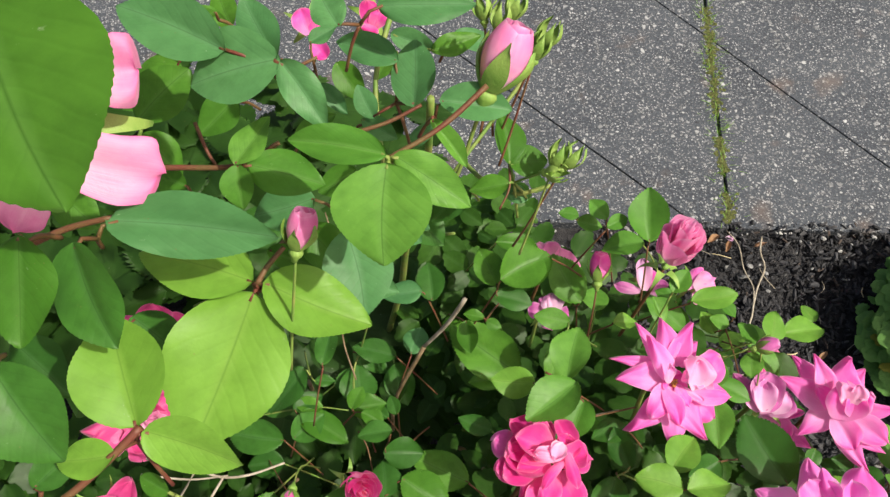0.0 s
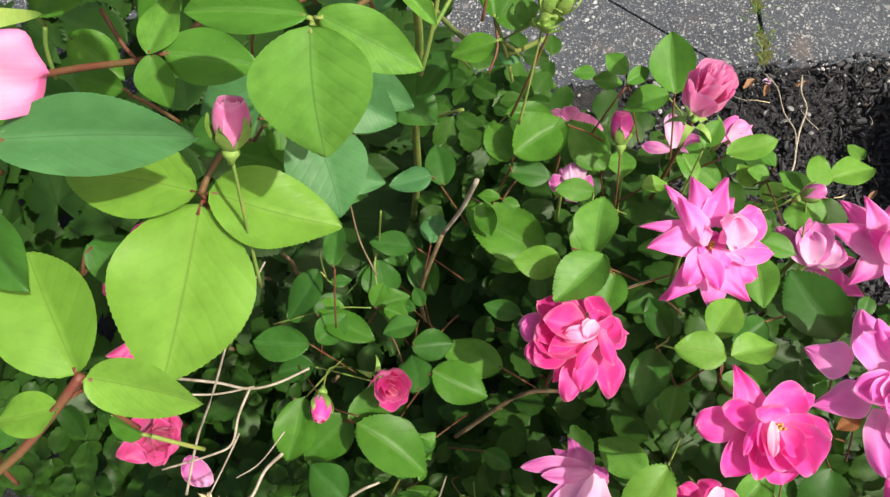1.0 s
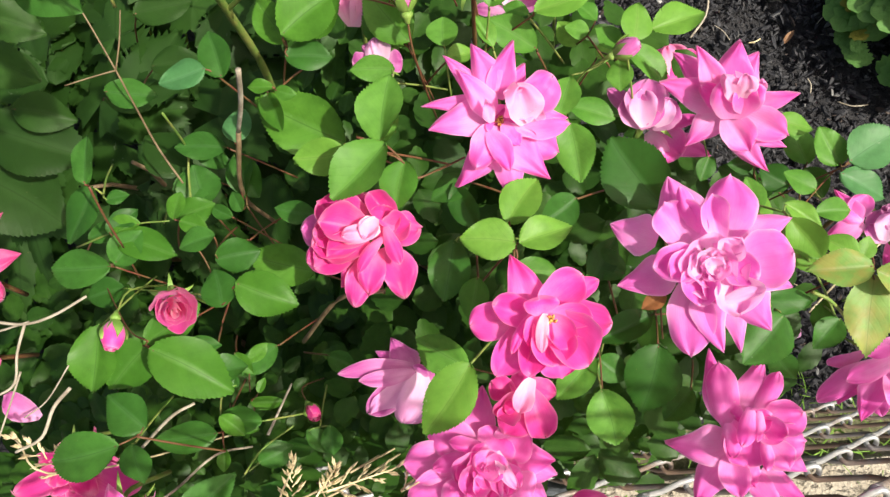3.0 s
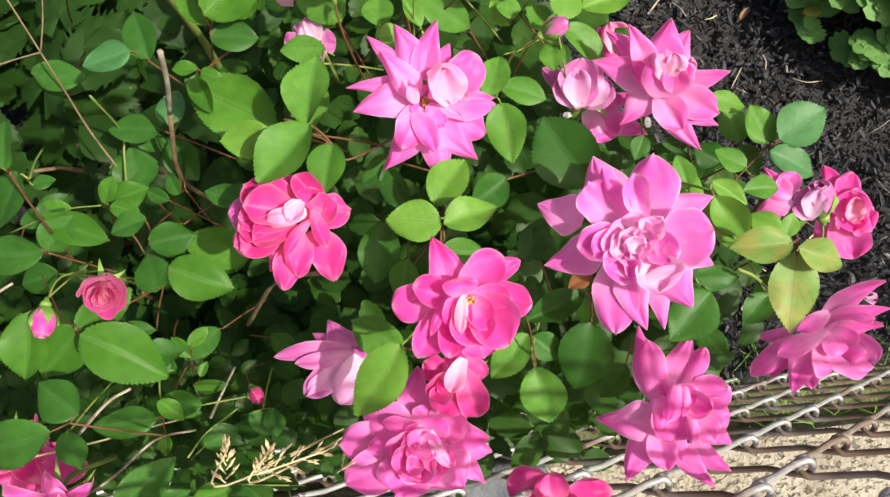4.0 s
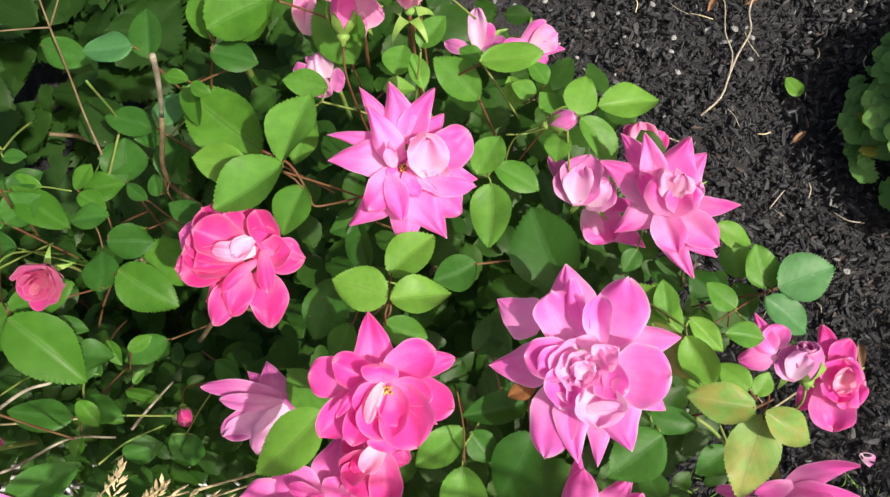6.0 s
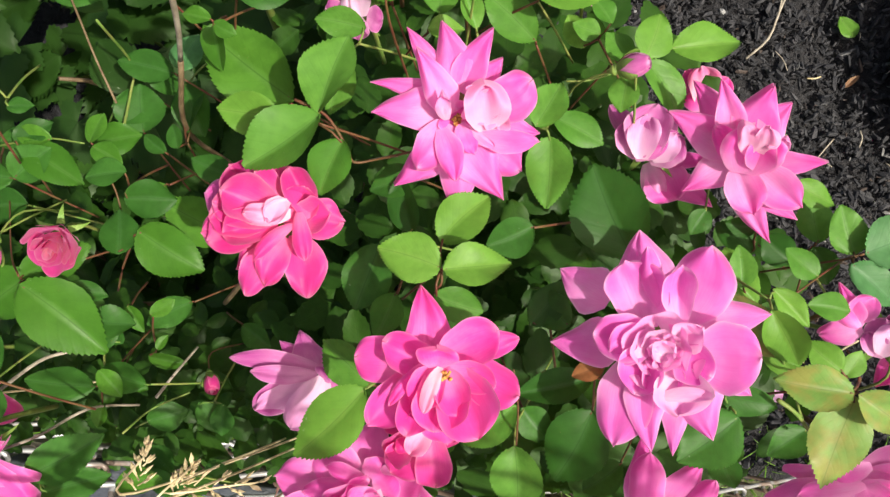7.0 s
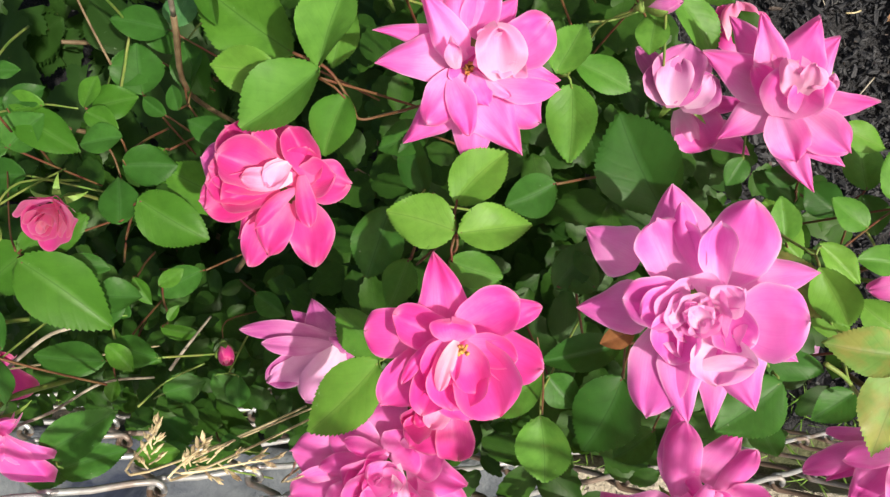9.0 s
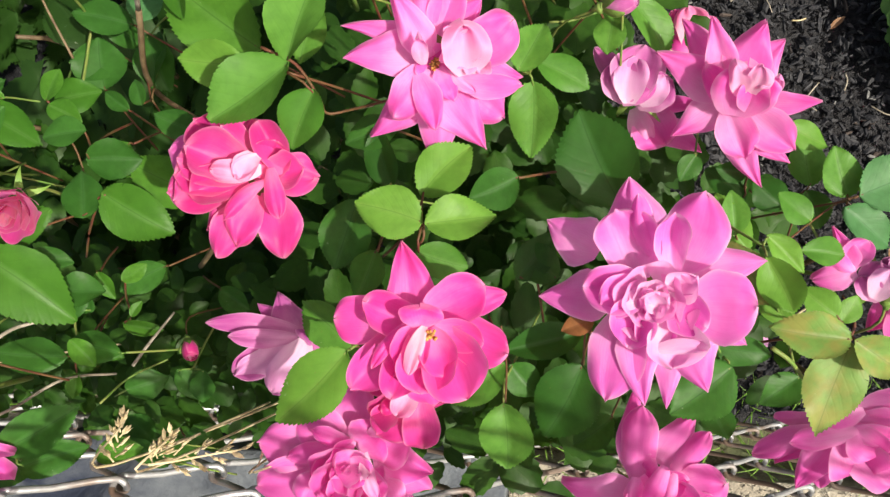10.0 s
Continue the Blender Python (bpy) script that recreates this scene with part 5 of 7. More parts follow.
rose_petal(_r, "o", (3.0, 12.7, -2.8), (15.4, 29.1, 0.0), 15.5)
rose_petal(_r, "r", (8.6, 3.5, 2.8), (28.6, 20.8, 8.4), 23.2)
rose_petal(_r, "o", (11.6, 0.8, 0.0), (35.6, -2.8, 2.8), 16.0)
rose_petal(_r, "q", (6.6, -5.2, 5.6), (34.9, -5.5, 11.2), 11.9)
rose_petal(_r, "q", (7.4, -10.0, -1.4), (29.4, -21.8, 1.4), 21.7)
rose_petal(_r, "o", (-0.7, -7.8, 0.0), (22.0, -35.1, 4.2), 22.7)
rose_petal(_r, "o", (-3.2, -8.2, -1.4), (-0.5, -45.4, 2.8), 22.7)
rose_petal(_r, "o", (-8.4, -8.7, -2.8), (-29.7, -33.1, 0.0), 18.6)
rose_petal(_r, "q", (-7.1, -0.8, 4.2), (-19.9, -22.3, 11.2), 19.1)
rose_petal(_r, "q", (-10.2, -3.7, 7.0), (-1.9, -25.7, 14.0), 12.9)
rose_petal(_r, "s", (-8.0, 0.4, 8.4), (-11.4, 13.6, 16.8), 7.7)
rose_petal(_r, "q", (-1.6, -0.6, 7.0), (5.9, -13.9, 11.2), 10.8)
rose_petal(_r, "s", (1.5, -1.9, 8.4), (14.5, -9.5, 12.6), 5.7)
rose_petal(_r, "w", (10.5, -2.4, 11.2), (6.6, 18.1, 18.2), 21.7)
rose_petal(_r, "w", (0.8, 4.0, 10.0), (18.8, 11.3, 15.0), 15.0)
ruffle(_r, (11.0, 7.5, 13.0), 11.5, 7, PETAL["pale"][1], 0.65)
stamens(_r, (-3.1, 0.9, 5.0), 2.8)
rose_petal(_r, "r", (0.2, -3.7, 1.4), (-5.8, 6.4, 4.2), 18.1)
rose_petal(_r, "r", (-3.8, -1.4, 1.4), (5.9, 3.4, 4.2), 18.1)
_r = rose(main, "hot", (0.128, 0.161, 0.672), (0.222, -0.044, 0.974), 0.036)
rose_petal(_r, "r", (-2.0, 12.8, -7.0), (4.2, 28.6, -5.0), 15.4)
rose_petal(_r, "r", (0.7999999999999998, 5.0, -4.0), (31.4, 3.5, 0.0), 21.3)
rose_petal(_r, "q", (8.5, -4.5, -3.0), (16.2, -34.5, -1.0), 20.8)
rose_petal(_r, "q", (1.5, -8.1, -3.0), (-13.1, -35.6, -1.0), 17.8)
rose_petal(_r, "q", (4.5, -6.8, 0.0), (-4.3, -31.0, 3.0), 16.1)
rose_petal(_r, "o", (-5.7, -7.5, -7.0), (-18.9, -23.5, -6.0), 15.4)
rose_petal(_r, "m", (-15.0, 8.7, -5.0), (-36.4, 12.3, -2.0), 19.6)
rose_petal(_r, "e", (-9.0, 10.1, -3.0), (-26.0, 26.2, 1.0), 20.8)
rose_petal(_r, "e", (-5.7, -0.2, -4.0), (-35.7, -7.4, 1.0), 22.6)
rose_petal(_r, "e", (-5.2, 0.4, -2.0), (-31.9, -11.3, 4.0), 22.0)
rose_petal(_r, "e", (-4.3, 1.0, 1.0), (-31.7, 0.2, 7.0), 22.6)
rose_petal(_r, "e", (0.0, 2.2, 3.0), (-30.0, 7.0, 9.0), 23.1)
rose_petal(_r, "e", (1.5, 3.0, 6.0), (-26.5, 12.5, 14.0), 23.8)
rose_petal(_r, "e", (0.0, -1.0, 3.0), (-24.0, -8.0, 9.0), 19.8)
rose_petal(_r, "e", (2.3, 10.9, 5.0), (-12.5, 23.1, 9.0), 14.3)
rose_petal(_r, "e", (15.2, 3.4, 5.0), (3.3, 25.8, 9.0), 16.6)
rose_petal(_r, "f", (9.9, 5.1, 9.0), (14.7, -17.2, 12.0), 10.3)
rose_petal(_r, "f", (7.7, -0.8, 8.0), (-9.2, -19.8, 11.0), 7.6)
rose_petal(_r, "h", (6.4, 3.8, 12.0), (-14.6, 1.9, 17.0), 11.3)
rose_petal(_r, "w", (2.3, 10.9, 14.0), (-2.0, -2.0, 19.0), 11.9)
rose_petal(_r, "k", (5.5, 9.1, 15.0), (-4.1, -1.1, 19.0), 9.7)
rose_petal(_r, "e", (6.2, 0.4, 2.0), (12.3, 17.8, 7.0), 18.7)
rose_petal(_r, "e", (5.2, 2.4, 3.0), (24.2, 6.4, 9.0), 18.7)
_r = rose(main, "rose", (0.214, 0.100, 0.712), (0.123, -0.031, 0.992), 0.036)
rose_petal(_r, "o", (-4.4, 0.4, -6.0), (-9.7, 33.0, -2.0), 21.7)
rose_petal(_r, "r", (-10.2, 3.0, -7.0), (-34.9, 2.1, -5.0), 20.2)
rose_petal(_r, "e", (-1.5, 3.5, -1.0), (-23.2, 9.6, 5.0), 17.7)
rose_petal(_r, "e", (0.2, 4.4, -1.0), (22.6, 16.9, 5.0), 20.8)
rose_petal(_r, "q", (11.3, 7.6, -6.0), (32.1, 14.0, -4.0), 11.6)
rose_petal(_r, "e", (2.0, 2.8, -3.0), (32.6, -8.5, 3.0), 20.2)
rose_petal(_r, "o", (7.7, -4.7, -6.0), (25.7, -16.2, -5.0), 12.6)
rose_petal(_r, "e", (-5.7, 0.6, -4.0), (-26.9, -24.2, 2.0), 17.7)
rose_petal(_r, "e", (-3.9, -0.1, -2.0), (-11.2, -27.0, 4.0), 16.2)
rose_petal(_r, "r", (2.7, -9.3, -7.0), (5.6, -30.9, -5.0), 21.7)
rose_petal(_r, "e", (2.1, 1.1, -1.0), (17.5, -25.6, 6.0), 26.9)
rose_petal(_r, "e", (1.3, 0.2, 3.0), (22.4, -4.3, 9.0), 13.2)
rose_petal(_r, "e", (0.9, 0.1, 2.0), (0.0, -23.6, 9.0), 23.8)
rose_petal(_r, "f", (-4.1, 3.3, 5.0), (-18.7, -15.1, 10.0), 5.5)
rose_petal(_r, "e", (0.3, 1.8, 5.0), (-9.1, -14.6, 11.0), 15.8)
rose_petal(_r, "h", (0.4, 1.4, 9.0), (-4.9, -16.1, 13.0), 6.6)
rose_petal(_r, "b", (-1.3, 0.9, 8.0), (-1.8, 8.5, 14.0), 16.3)
rose_petal(_r, "e", (1.7, 0.2, 6.0), (9.2, -16.6, 11.0), 15.2)
stamens(_r, (2.7, -1.9, 8.5), 2.4)
_r = rose(main, "orchid", (0.306, 0.116, 0.672), (-0.172, -0.037, 0.984), 0.045)
rose_petal(_r, "o", (-21.7, 18.2, -6.0), (-44.9, 31.6, -3.0), 25.5)
rose_petal(_r, "o", (-15.3, 0.8, -6.0), (-47.9, -2.7, -3.0), 24.2)
rose_petal(_r, "q", (-11.5, -8.4, -5.0), (-17.7, -47.6, -1.0), 26.2)
rose_petal(_r, "o", (-3.4, -12.5, -4.0), (-1.2, -47.6, -1.0), 20.4)
rose_petal(_r, "o", (6.8, -18.7, -8.0), (7.9, -49.3, -6.0), 13.4)
rose_petal(_r, "o", (14.4, -14.6, -5.0), (24.3, -40.4, -3.0), 23.6)
rose_petal(_r, "o", (20.9, -10.7, -8.0), (39.7, -20.2, -6.0), 16.6)
rose_petal(_r, "o", (17.1, 8.5, -8.0), (47.0, 15.5, -5.0), 20.4)
rose_petal(_r, "o", (-3.2, 17.9, -5.0), (-9.6, 50.4, -1.0), 30.7)
rose_petal(_r, "q", (9.4, 9.2, -3.0), (21.9, 44.3, 2.0), 30.0)
rose_petal(_r, "e", (14.1, -3.2, 1.0), (41.7, -3.0, 7.0), 33.2)
rose_petal(_r, "e", (-5.1, 6.1, 3.0), (-15.0, 35.7, 10.0), 28.7)
rose_petal(_r, "f", (2.6, 13.5, 4.0), (-5.7, 42.1, 10.0), 11.0)
rose_petal(_r, "e", (9.4, 9.2, 7.0), (9.2, 34.5, 13.0), 15.3)
rose_petal(_r, "e", (-1.6, 2.8, 5.0), (-27.2, 2.4, 12.0), 23.6)
rose_petal(_r, "e", (-2.7, 1.5, 8.0), (-8.6, -21.7, 15.0), 20.4)
rose_petal(_r, "e", (-1.6, 1.6, 8.0), (-20.3, -4.3, 15.0), 19.1)
rose_petal(_r, "e", (3.0, -2.8, 6.0), (1.4, -22.6, 11.0), 19.1)
rose_petal(_r, "h", (9.9, -9.2, 10.0), (9.3, -28.6, 15.0), 24.5)
rose_petal(_r, "s", (0.2, -22.1, 15.0), (23.4, -18.7, 18.0), 6.7)
rose_petal(_r, "e", (7.5, -2.5, 8.0), (21.8, -12.4, 15.0), 19.1)
rose_petal(_r, "k", (8.5, -0.1, 9.0), (17.7, 8.5, 16.0), 16.0)
cup(_r, (1.9, -2.8, 4.0), ((17, 11, 250, 90), (17, 11, 335, 90), (16, 12, 60, 100), (16, 12, 150, 100), (12, 13, 20, 120), (12, 13, 190, 130), (9, 14, 105, 150), (8, 14, 290, 160)), PETAL["orchid"][1])
ruffle(_r, (1.9, -2.8, 13.5), 9.0, 6, PETAL["orchid"][1], 0.6)
rose_petal(_r, "k", (-3.1, -5.8, 9.0), (6.9, 0.2, 15.0), 12.0)
rose_petal(_r, "k", (5.9, -6.8, 10.0), (-1.1, 1.2, 16.0), 9.0)
rose_petal(_r, "e", (-4.1, -2.8, 5.0), (9.9, -2.8, 7.0), 16.0)
_r = rose(main, "magenta", (0.363, 0.222, 0.599), (-0.206, -0.377, 0.903), 0.04)
rose_petal(_r, "o", (-5.2, 0.8, -1.4), (-41.0, 25.4, 2.8), 24.1)
rose_petal(_r, "q", (-2.0, -4.6, 4.2), (-16.8, 17.6, 9.8), 16.1)
rose_petal(_r, "o", (-7.0, -3.4, -2.8), (-33.5, -20.2, 0.0), 20.4)
rose_petal(_r, "q", (-5.0, -5.9, 1.4), (5.3, -33.2, 5.6), 22.2)
rose_petal(_r, "o", (-1.8, -10.7, -2.8), (14.2, -49.9, 0.0), 19.8)
rose_petal(_r, "o", (1.1, -9.1, -4.2), (27.4, -36.6, -1.4), 18.5)
rose_petal(_r, "q", (3.6, -5.1, 1.4), (29.1, -29.0, 4.2), 22.9)
rose_petal(_r, "o", (10.2, -3.5, -1.4), (40.3, -4.4, 2.8), 14.8)
rose_petal(_r, "o", (4.1, 8.7, -2.8), (21.6, 27.2, 0.0), 22.9)
rose_petal(_r, "o", (0.3, 8.3, 0.0), (12.1, 36.7, 4.2), 25.9)
rose_petal(_r, "o", (-5.5, 8.5, 0.0), (-14.0, 41.6, 4.2), 17.9)
rose_petal(_r, "o", (-10.3, 10.4, -5.6), (-28.7, 41.4, -4.2), 18.5)
rose_petal(_r, "r", (-2.2, -9.3, 5.6), (2.7, 15.5, 21.0), 30.3)
rose_petal(_r, "r", (8.4, -8.3, 7.0), (9.8, 13.0, 21.0), 21.6)
rose_petal(_r, "w", (-0.3, 2.5, 16.8), (-2.3, 18.6, 23.8), 11.1)
rose_petal(_r, "w", (5.1, 3.3, 16.8), (9.3, 17.8, 25.2), 13.0)
rose_petal(_r, "s", (15.6, 0.2, 9.8), (17.7, 12.1, 18.2), 9.3)
rose_petal(_r, "w", (7.4, 11.3, 18.2), (14.1, 8.5, 22.4), 9.3)
_r = rose(main, "faded", (0.312, 0.228, 0.586), (-0.143, -0.296, 0.944), 0.026)
rose_petal(_r, "r", (-2.0, -6.9, 2.8), (4.4, 24.2, 5.6), 27.2)
rose_petal(_r, "r", (-4.5, -6.3, 1.4), (-8.9, 18.6, 4.2), 21.3)
rose_petal(_r, "f", (-1.4, -5.9, -1.4), (-22.3, 24.2, 1.4), 14.2)
rose_petal(_r, "r", (0.2, -7.1, 0.0), (19.7, 5.6, 2.8), 23.3)
rose_petal(_r, "f", (-6.9, -6.7, 5.6), (11.1, 4.1, 8.4), 9.7)
rose_petal(_r, "h", (1.7, -3.4, -2.8), (12.6, 18.8, -1.4), 16.8)
rose_petal(_r, "h", (-2.9, -6.6, 7.0), (-0.6, 19.1, 8.4), 19.4)
rose_petal(_r, "h", (1.8, -6.8, 4.2), (14.9, 7.9, 5.6), 18.1)
_r = rose(main, "magenta", (0.327, 0.221, 0.553), (-0.166, -0.264, 0.950), 0.024)
rose_petal(_r, "f", (-10.2, 9.5, 5.6), (25.4, 7.9, 8.4), 11.8)
rose_petal(_r, "r", (-5.2, 6.9, 0.0), (9.4, -16.0, 2.8), 29.1)
rose_petal(_r, "o", (3.4, -3.6, -2.8), (29.3, -21.0, -1.4), 18.0)
rose_petal(_r, "h", (-10.1, 6.0, 2.8), (-0.5, -15.9, 4.2), 15.9)
_r = rose(main, "rose", (0.369, 0.300, 0.475), (-0.208, -0.361, 0.909), 0.022)
rose_petal(_r, "h", (0.2, -9.9, 2.8), (-3.5, 19.3, 4.2), 25.4)
rose_petal(_r, "r", (2.2, -10.1, 0.0), (14.9, 10.3, 1.4), 19.6)
rose_petal(_r, "f", (0.3, -12.1, 0.0), (-13.5, 17.5, 1.4), 20.5)
rose_petal(_r, "r", (0.3, -11.8, 4.2), (-9.6, 1.6, 7.0), 18.8)
_r = rose(main, "faded", (0.121, 0.087, 0.594), (0.256, -0.025, 0.966), 0.03)
rose_petal(_r, "o", (8.1, 2.5, -6.0), (-13.5, 16.3, -4.0), 15.9)
rose_petal(_r, "o", (9.7, -0.9, -4.0), (-2.4, 23.2, -1.0), 21.6)
rose_petal(_r, "q", (9.4, 2.5, -1.0), (-39.9, 5.3, 3.0), 12.2)
rose_petal(_r, "f", (9.7, -1.6, 3.0), (-27.4, -1.3, 7.0), 11.5)
rose_petal(_r, "r", (8.5, -3.8, -3.0), (-24.4, -22.3, 2.0), 19.5)
rose_petal(_r, "h", (7.2, -5.2, 1.0), (-22.7, -23.0, 4.0), 15.9)
rose_petal(_r, "h", (14.0, -3.5, 3.0), (-2.8, -32.1, 6.0), 25.9)
rose_petal(_r, "r", (12.6, -3.6, -4.0), (22.0, -8.0, 0.0), 15.9)
rose_petal(_r, "q", (11.2, -2.2, 2.0), (15.1, 1.4, 6.0), 13.0)
_r = rose(main, "magenta", (0.169, 0.021, 0.610), (0.075, -0.066, 0.995), 0.042)
rose_petal(_r, "o", (-4.6, 18.1, -7.0), (4.6, 49.1, -5.6), 23.3)
rose_petal(_r, "q", (-5.7, 10.9, -1.4), (-33.2, 28.9, 1.4), 26.2)
rose_petal(_r, "q", (-17.1, 8.8, -4.2), (-52.5, 9.8, -2.8), 27.6)
rose_petal(_r, "q", (-13.2, -1.9, -2.8), (-51.9, -12.9, 0.0), 29.8)
rose_petal(_r, "o", (-8.5, -7.0, -7.0), (-24.1, -39.0, -5.6), 21.8)
rose_petal(_r, "q", (-7.6, -1.6, 0.0), (-19.8, -27.1, 2.8), 34.9)
rose_petal(_r, "o", (7.2, -8.0, -1.4), (19.2, -29.0, 1.4), 35.6)
rose_petal(_r, "o", (15.6, -7.4, -7.0), (32.9, -29.8, -5.6), 15.3)
rose_petal(_r, "o", (12.4, 1.0, -4.2), (40.5, -10.6, -1.4), 26.9)
rose_petal(_r, "o", (10.5, 8.1, -2.8), (40.7, -1.7, 0.0), 26.9)
rose_petal(_r, "q", (6.2, 9.0, -1.4), (28.1, 19.7, 2.8), 27.6)
rose_petal(_r, "r", (0.5, 10.1, 0.0), (11.7, 20.9, 2.8), 27.6)
rose_petal(_r, "f", (1.0, 13.3, 8.4), (-22.0, 21.8, 12.6), 10.2)
rose_petal(_r, "f", (-2.9, 11.6, 7.0), (-34.1, 6.5, 9.8), 13.1)
rose_petal(_r, "c", (0.1, 7.5, 7.0), (-21.1, -2.5, 11.2), 29.1)
rose_petal(_r, "c", (0.7, 4.5, 7.0), (-12.1, -15.7, 12.6), 29.8)
rose_petal(_r, "c", (0.7, 2.3, 11.2), (-2.6, -14.7, 15.4), 23.3)
rose_petal(_r, "c", (2.2, 2.7, 8.4), (16.1, -11.1, 14.0), 21.8)
rose_petal(_r, "s", (6.4, 11.5, 12.6), (14.9, -11.1, 16.8), 8.7)
rose_petal(_r, "c", (6.6, 7.9, 12.6), (-8.1, 4.8, 18.2), 20.3)
rose_petal(_r, "c", (-0.9, 5.6, 12.6), (10.0, 2.9, 18.2), 18.2)
cup(_r, (2.0, 2.0, 4.0), ((22, 10, 200, 90), (19, 12, 270, 100), (16, 13, 150, 110), (14, 14, 320, 110), (11, 16, 230, 150)), PETAL["magenta"][0])
ruffle(_r, (2.0, 3.0, 15.5), 8.0, 6, PETAL["magenta"][1], 0.7)
_r = rose(main, "hot", (0.197, 0.054, 0.622), (0.108, -0.197, 0.974), 0.03)
rose_petal(_r, "h", (6.1, 18.6, 8.4), (-5.0, 0.3, 11.2), 12.9)
rose_petal(_r, "r", (4.9, 10.6, 2.8), (9.4, -19.6, 4.2), 20.0)
rose_petal(_r, "q", (3.1, 14.1, 0.0), (19.7, 5.3, 2.8), 16.4)
rose_petal(_r, "q", (0.2, 2.1, 1.4), (-14.8, -12.6, 4.2), 25.0)
rose_petal(_r, "c", (-2.8, 7.6, 2.8), (-19.1, 1.0, 7.0), 20.0)
rose_petal(_r, "r", (-4.3, 8.0, 0.0), (-17.8, 19.5, 1.4), 16.4)
rose_petal(_r, "f", (-3.8, 4.2, 8.4), (-12.4, 2.6, 11.2), 9.3)
rose_petal(_r, "r", (3.7, 9.6, -4.2), (-2.0, 21.7, -2.8), 17.9)
_r = rose(main, "magenta", (0.320, 0.016, 0.617), (-0.192, -0.032, 0.981), 0.04)
rose_petal(_r, "o", (-10.6, 12.1, -1.4), (-9.2, 55.1, 1.4), 16.3)
rose_petal(_r, "f", (-8.0, 7.9, 2.8), (-5.9, 47.1, 8.4), 20.6)
rose_petal(_r, "o", (2.2, 16.6, -1.4), (19.0, 43.5, 2.8), 20.6)
rose_petal(_r, "f", (8.4, 13.9, 2.8), (25.2, 36.2, 7.0), 12.8)
rose_petal(_r, "r", (9.6, 5.0, 0.0), (32.9, 11.5, 5.6), 22.0)
rose_petal(_r, "r", (10.2, -1.7, -1.4), (31.3, -4.9, 2.8), 22.7)
rose_petal(_r, "c", (8.5, 10.1, 7.0), (20.5, 1.3, 12.6), 17.8)
rose_petal(_r, "o", (-7.8, 1.1, 0.0), (-45.0, 4.0, 2.8), 24.9)
rose_petal(_r, "o", (-13.6, -10.9, -2.8), (-35.3, -35.2, 0.0), 20.6)
rose_petal(_r, "q", (-9.0, -4.9, 1.4), (-10.0, -30.7, 5.6), 18.5)
rose_petal(_r, "o", (-1.4, -17.2, -2.8), (14.1, -44.9, -1.4), 15.6)
rose_petal(_r, "o", (4.7, -18.0, -2.8), (24.5, -36.9, -1.4), 15.6)
rose_petal(_r, "o", (10.6, -7.9, 0.0), (28.2, -21.3, 1.4), 19.2)
rose_petal(_r, "q", (9.9, -0.9, 4.2), (19.4, -18.5, 7.0), 17.0)
rose_petal(_r, "q", (-7.6, -8.8, 0.0), (-0.9, -26.9, 2.8), 18.5)
rose_petal(_r, "r", (0.5, 12.8, 4.2), (-1.5, -14.6, 7.0), 27.0)
rose_petal(_r, "r", (1.6, 17.8, 2.8), (-4.2, 15.5, 7.0), 14.2)
rose_petal(_r, "f", (-8.1, 12.2, 9.8), (-9.5, -6.5, 16.8), 12.1)
rose_petal(_r, "f", (5.5, 19.4, 12.6), (-4.1, -0.4, 19.6), 12.1)
rose_petal(_r, "f", (9.7, 16.7, 12.6), (4.3, 0.8, 16.8), 7.1)
rose_petal(_r, "c", (3.5, 10.7, 5.6), (15.5, 12.9, 11.2), 15.6)
rose_petal(_r, "f", (8.5, 2.9, 11.2), (6.4, -15.8, 16.8), 7.8)
_r = rose(main, "magenta", (0.438, 0.046, 0.552), (-0.303, -0.391, 0.869), 0.036)
rose_petal(_r, "o", (3.6, 6.0, 0.0), (45.2, 26.8, 2.8), 17.1)
rose_petal(_r, "o", (7.4, 7.3, 1.4), (44.8, 8.7, 4.2), 14.7)
rose_petal(_r, "f", (1.8, 5.1, 4.2), (34.5, 4.7, 8.4), 17.1)
rose_petal(_r, "o", (1.7, -0.5, 5.6), (38.2, -1.1, 8.4), 14.7)
rose_petal(_r, "r", (-0.6, -3.5, 0.0), (29.0, -32.4, 1.4), 34.2)
rose_petal(_r, "r", (1.5, -4.4, 2.8), (11.8, -29.9, 4.2), 35.0)
rose_petal(_r, "f", (-2.9, -4.0, 0.0), (-48.0, -27.1, 1.4), 20.4)
rose_petal(_r, "f", (6.6, 1.0, 7.0), (-28.0, -9.5, 9.8), 16.3)
rose_petal(_r, "q", (9.0, 14.0, 5.6), (-13.5, 4.9, 8.4), 13.8)
rose_petal(_r, "o", (-4.3, -8.6, 4.2), (-24.2, -41.7, 7.0), 20.4)
rose_petal(_r, "q", (-6.4, -14.1, 1.4), (-11.1, -43.6, 2.8), 14.7)
rose_petal(_r, "r", (-11.3, 2.6, -7.0), (-36.6, -4.3, -7.0), 11.4)
rose_petal(_r, "o", (-4.6, -7.2, -2.8), (-35.7, -31.5, -1.4), 18.7)
rose_petal(_r, "r", (4.3, 3.9, 5.6), (19.6, -13.1, 8.4), 24.4)
_r = rose(main, "rose", (0.474, 0.121, 0.557), (-0.283, -0.077, 0.956), 0.026)
rose_petal(_r, "q", (-4.3, 7.1, -1.4), (-6.6, 33.7, 1.4), 12.1)
rose_petal(_r, "q", (-1.0, 7.4, 0.0), (8.8, 24.8, 4.2), 17.3)
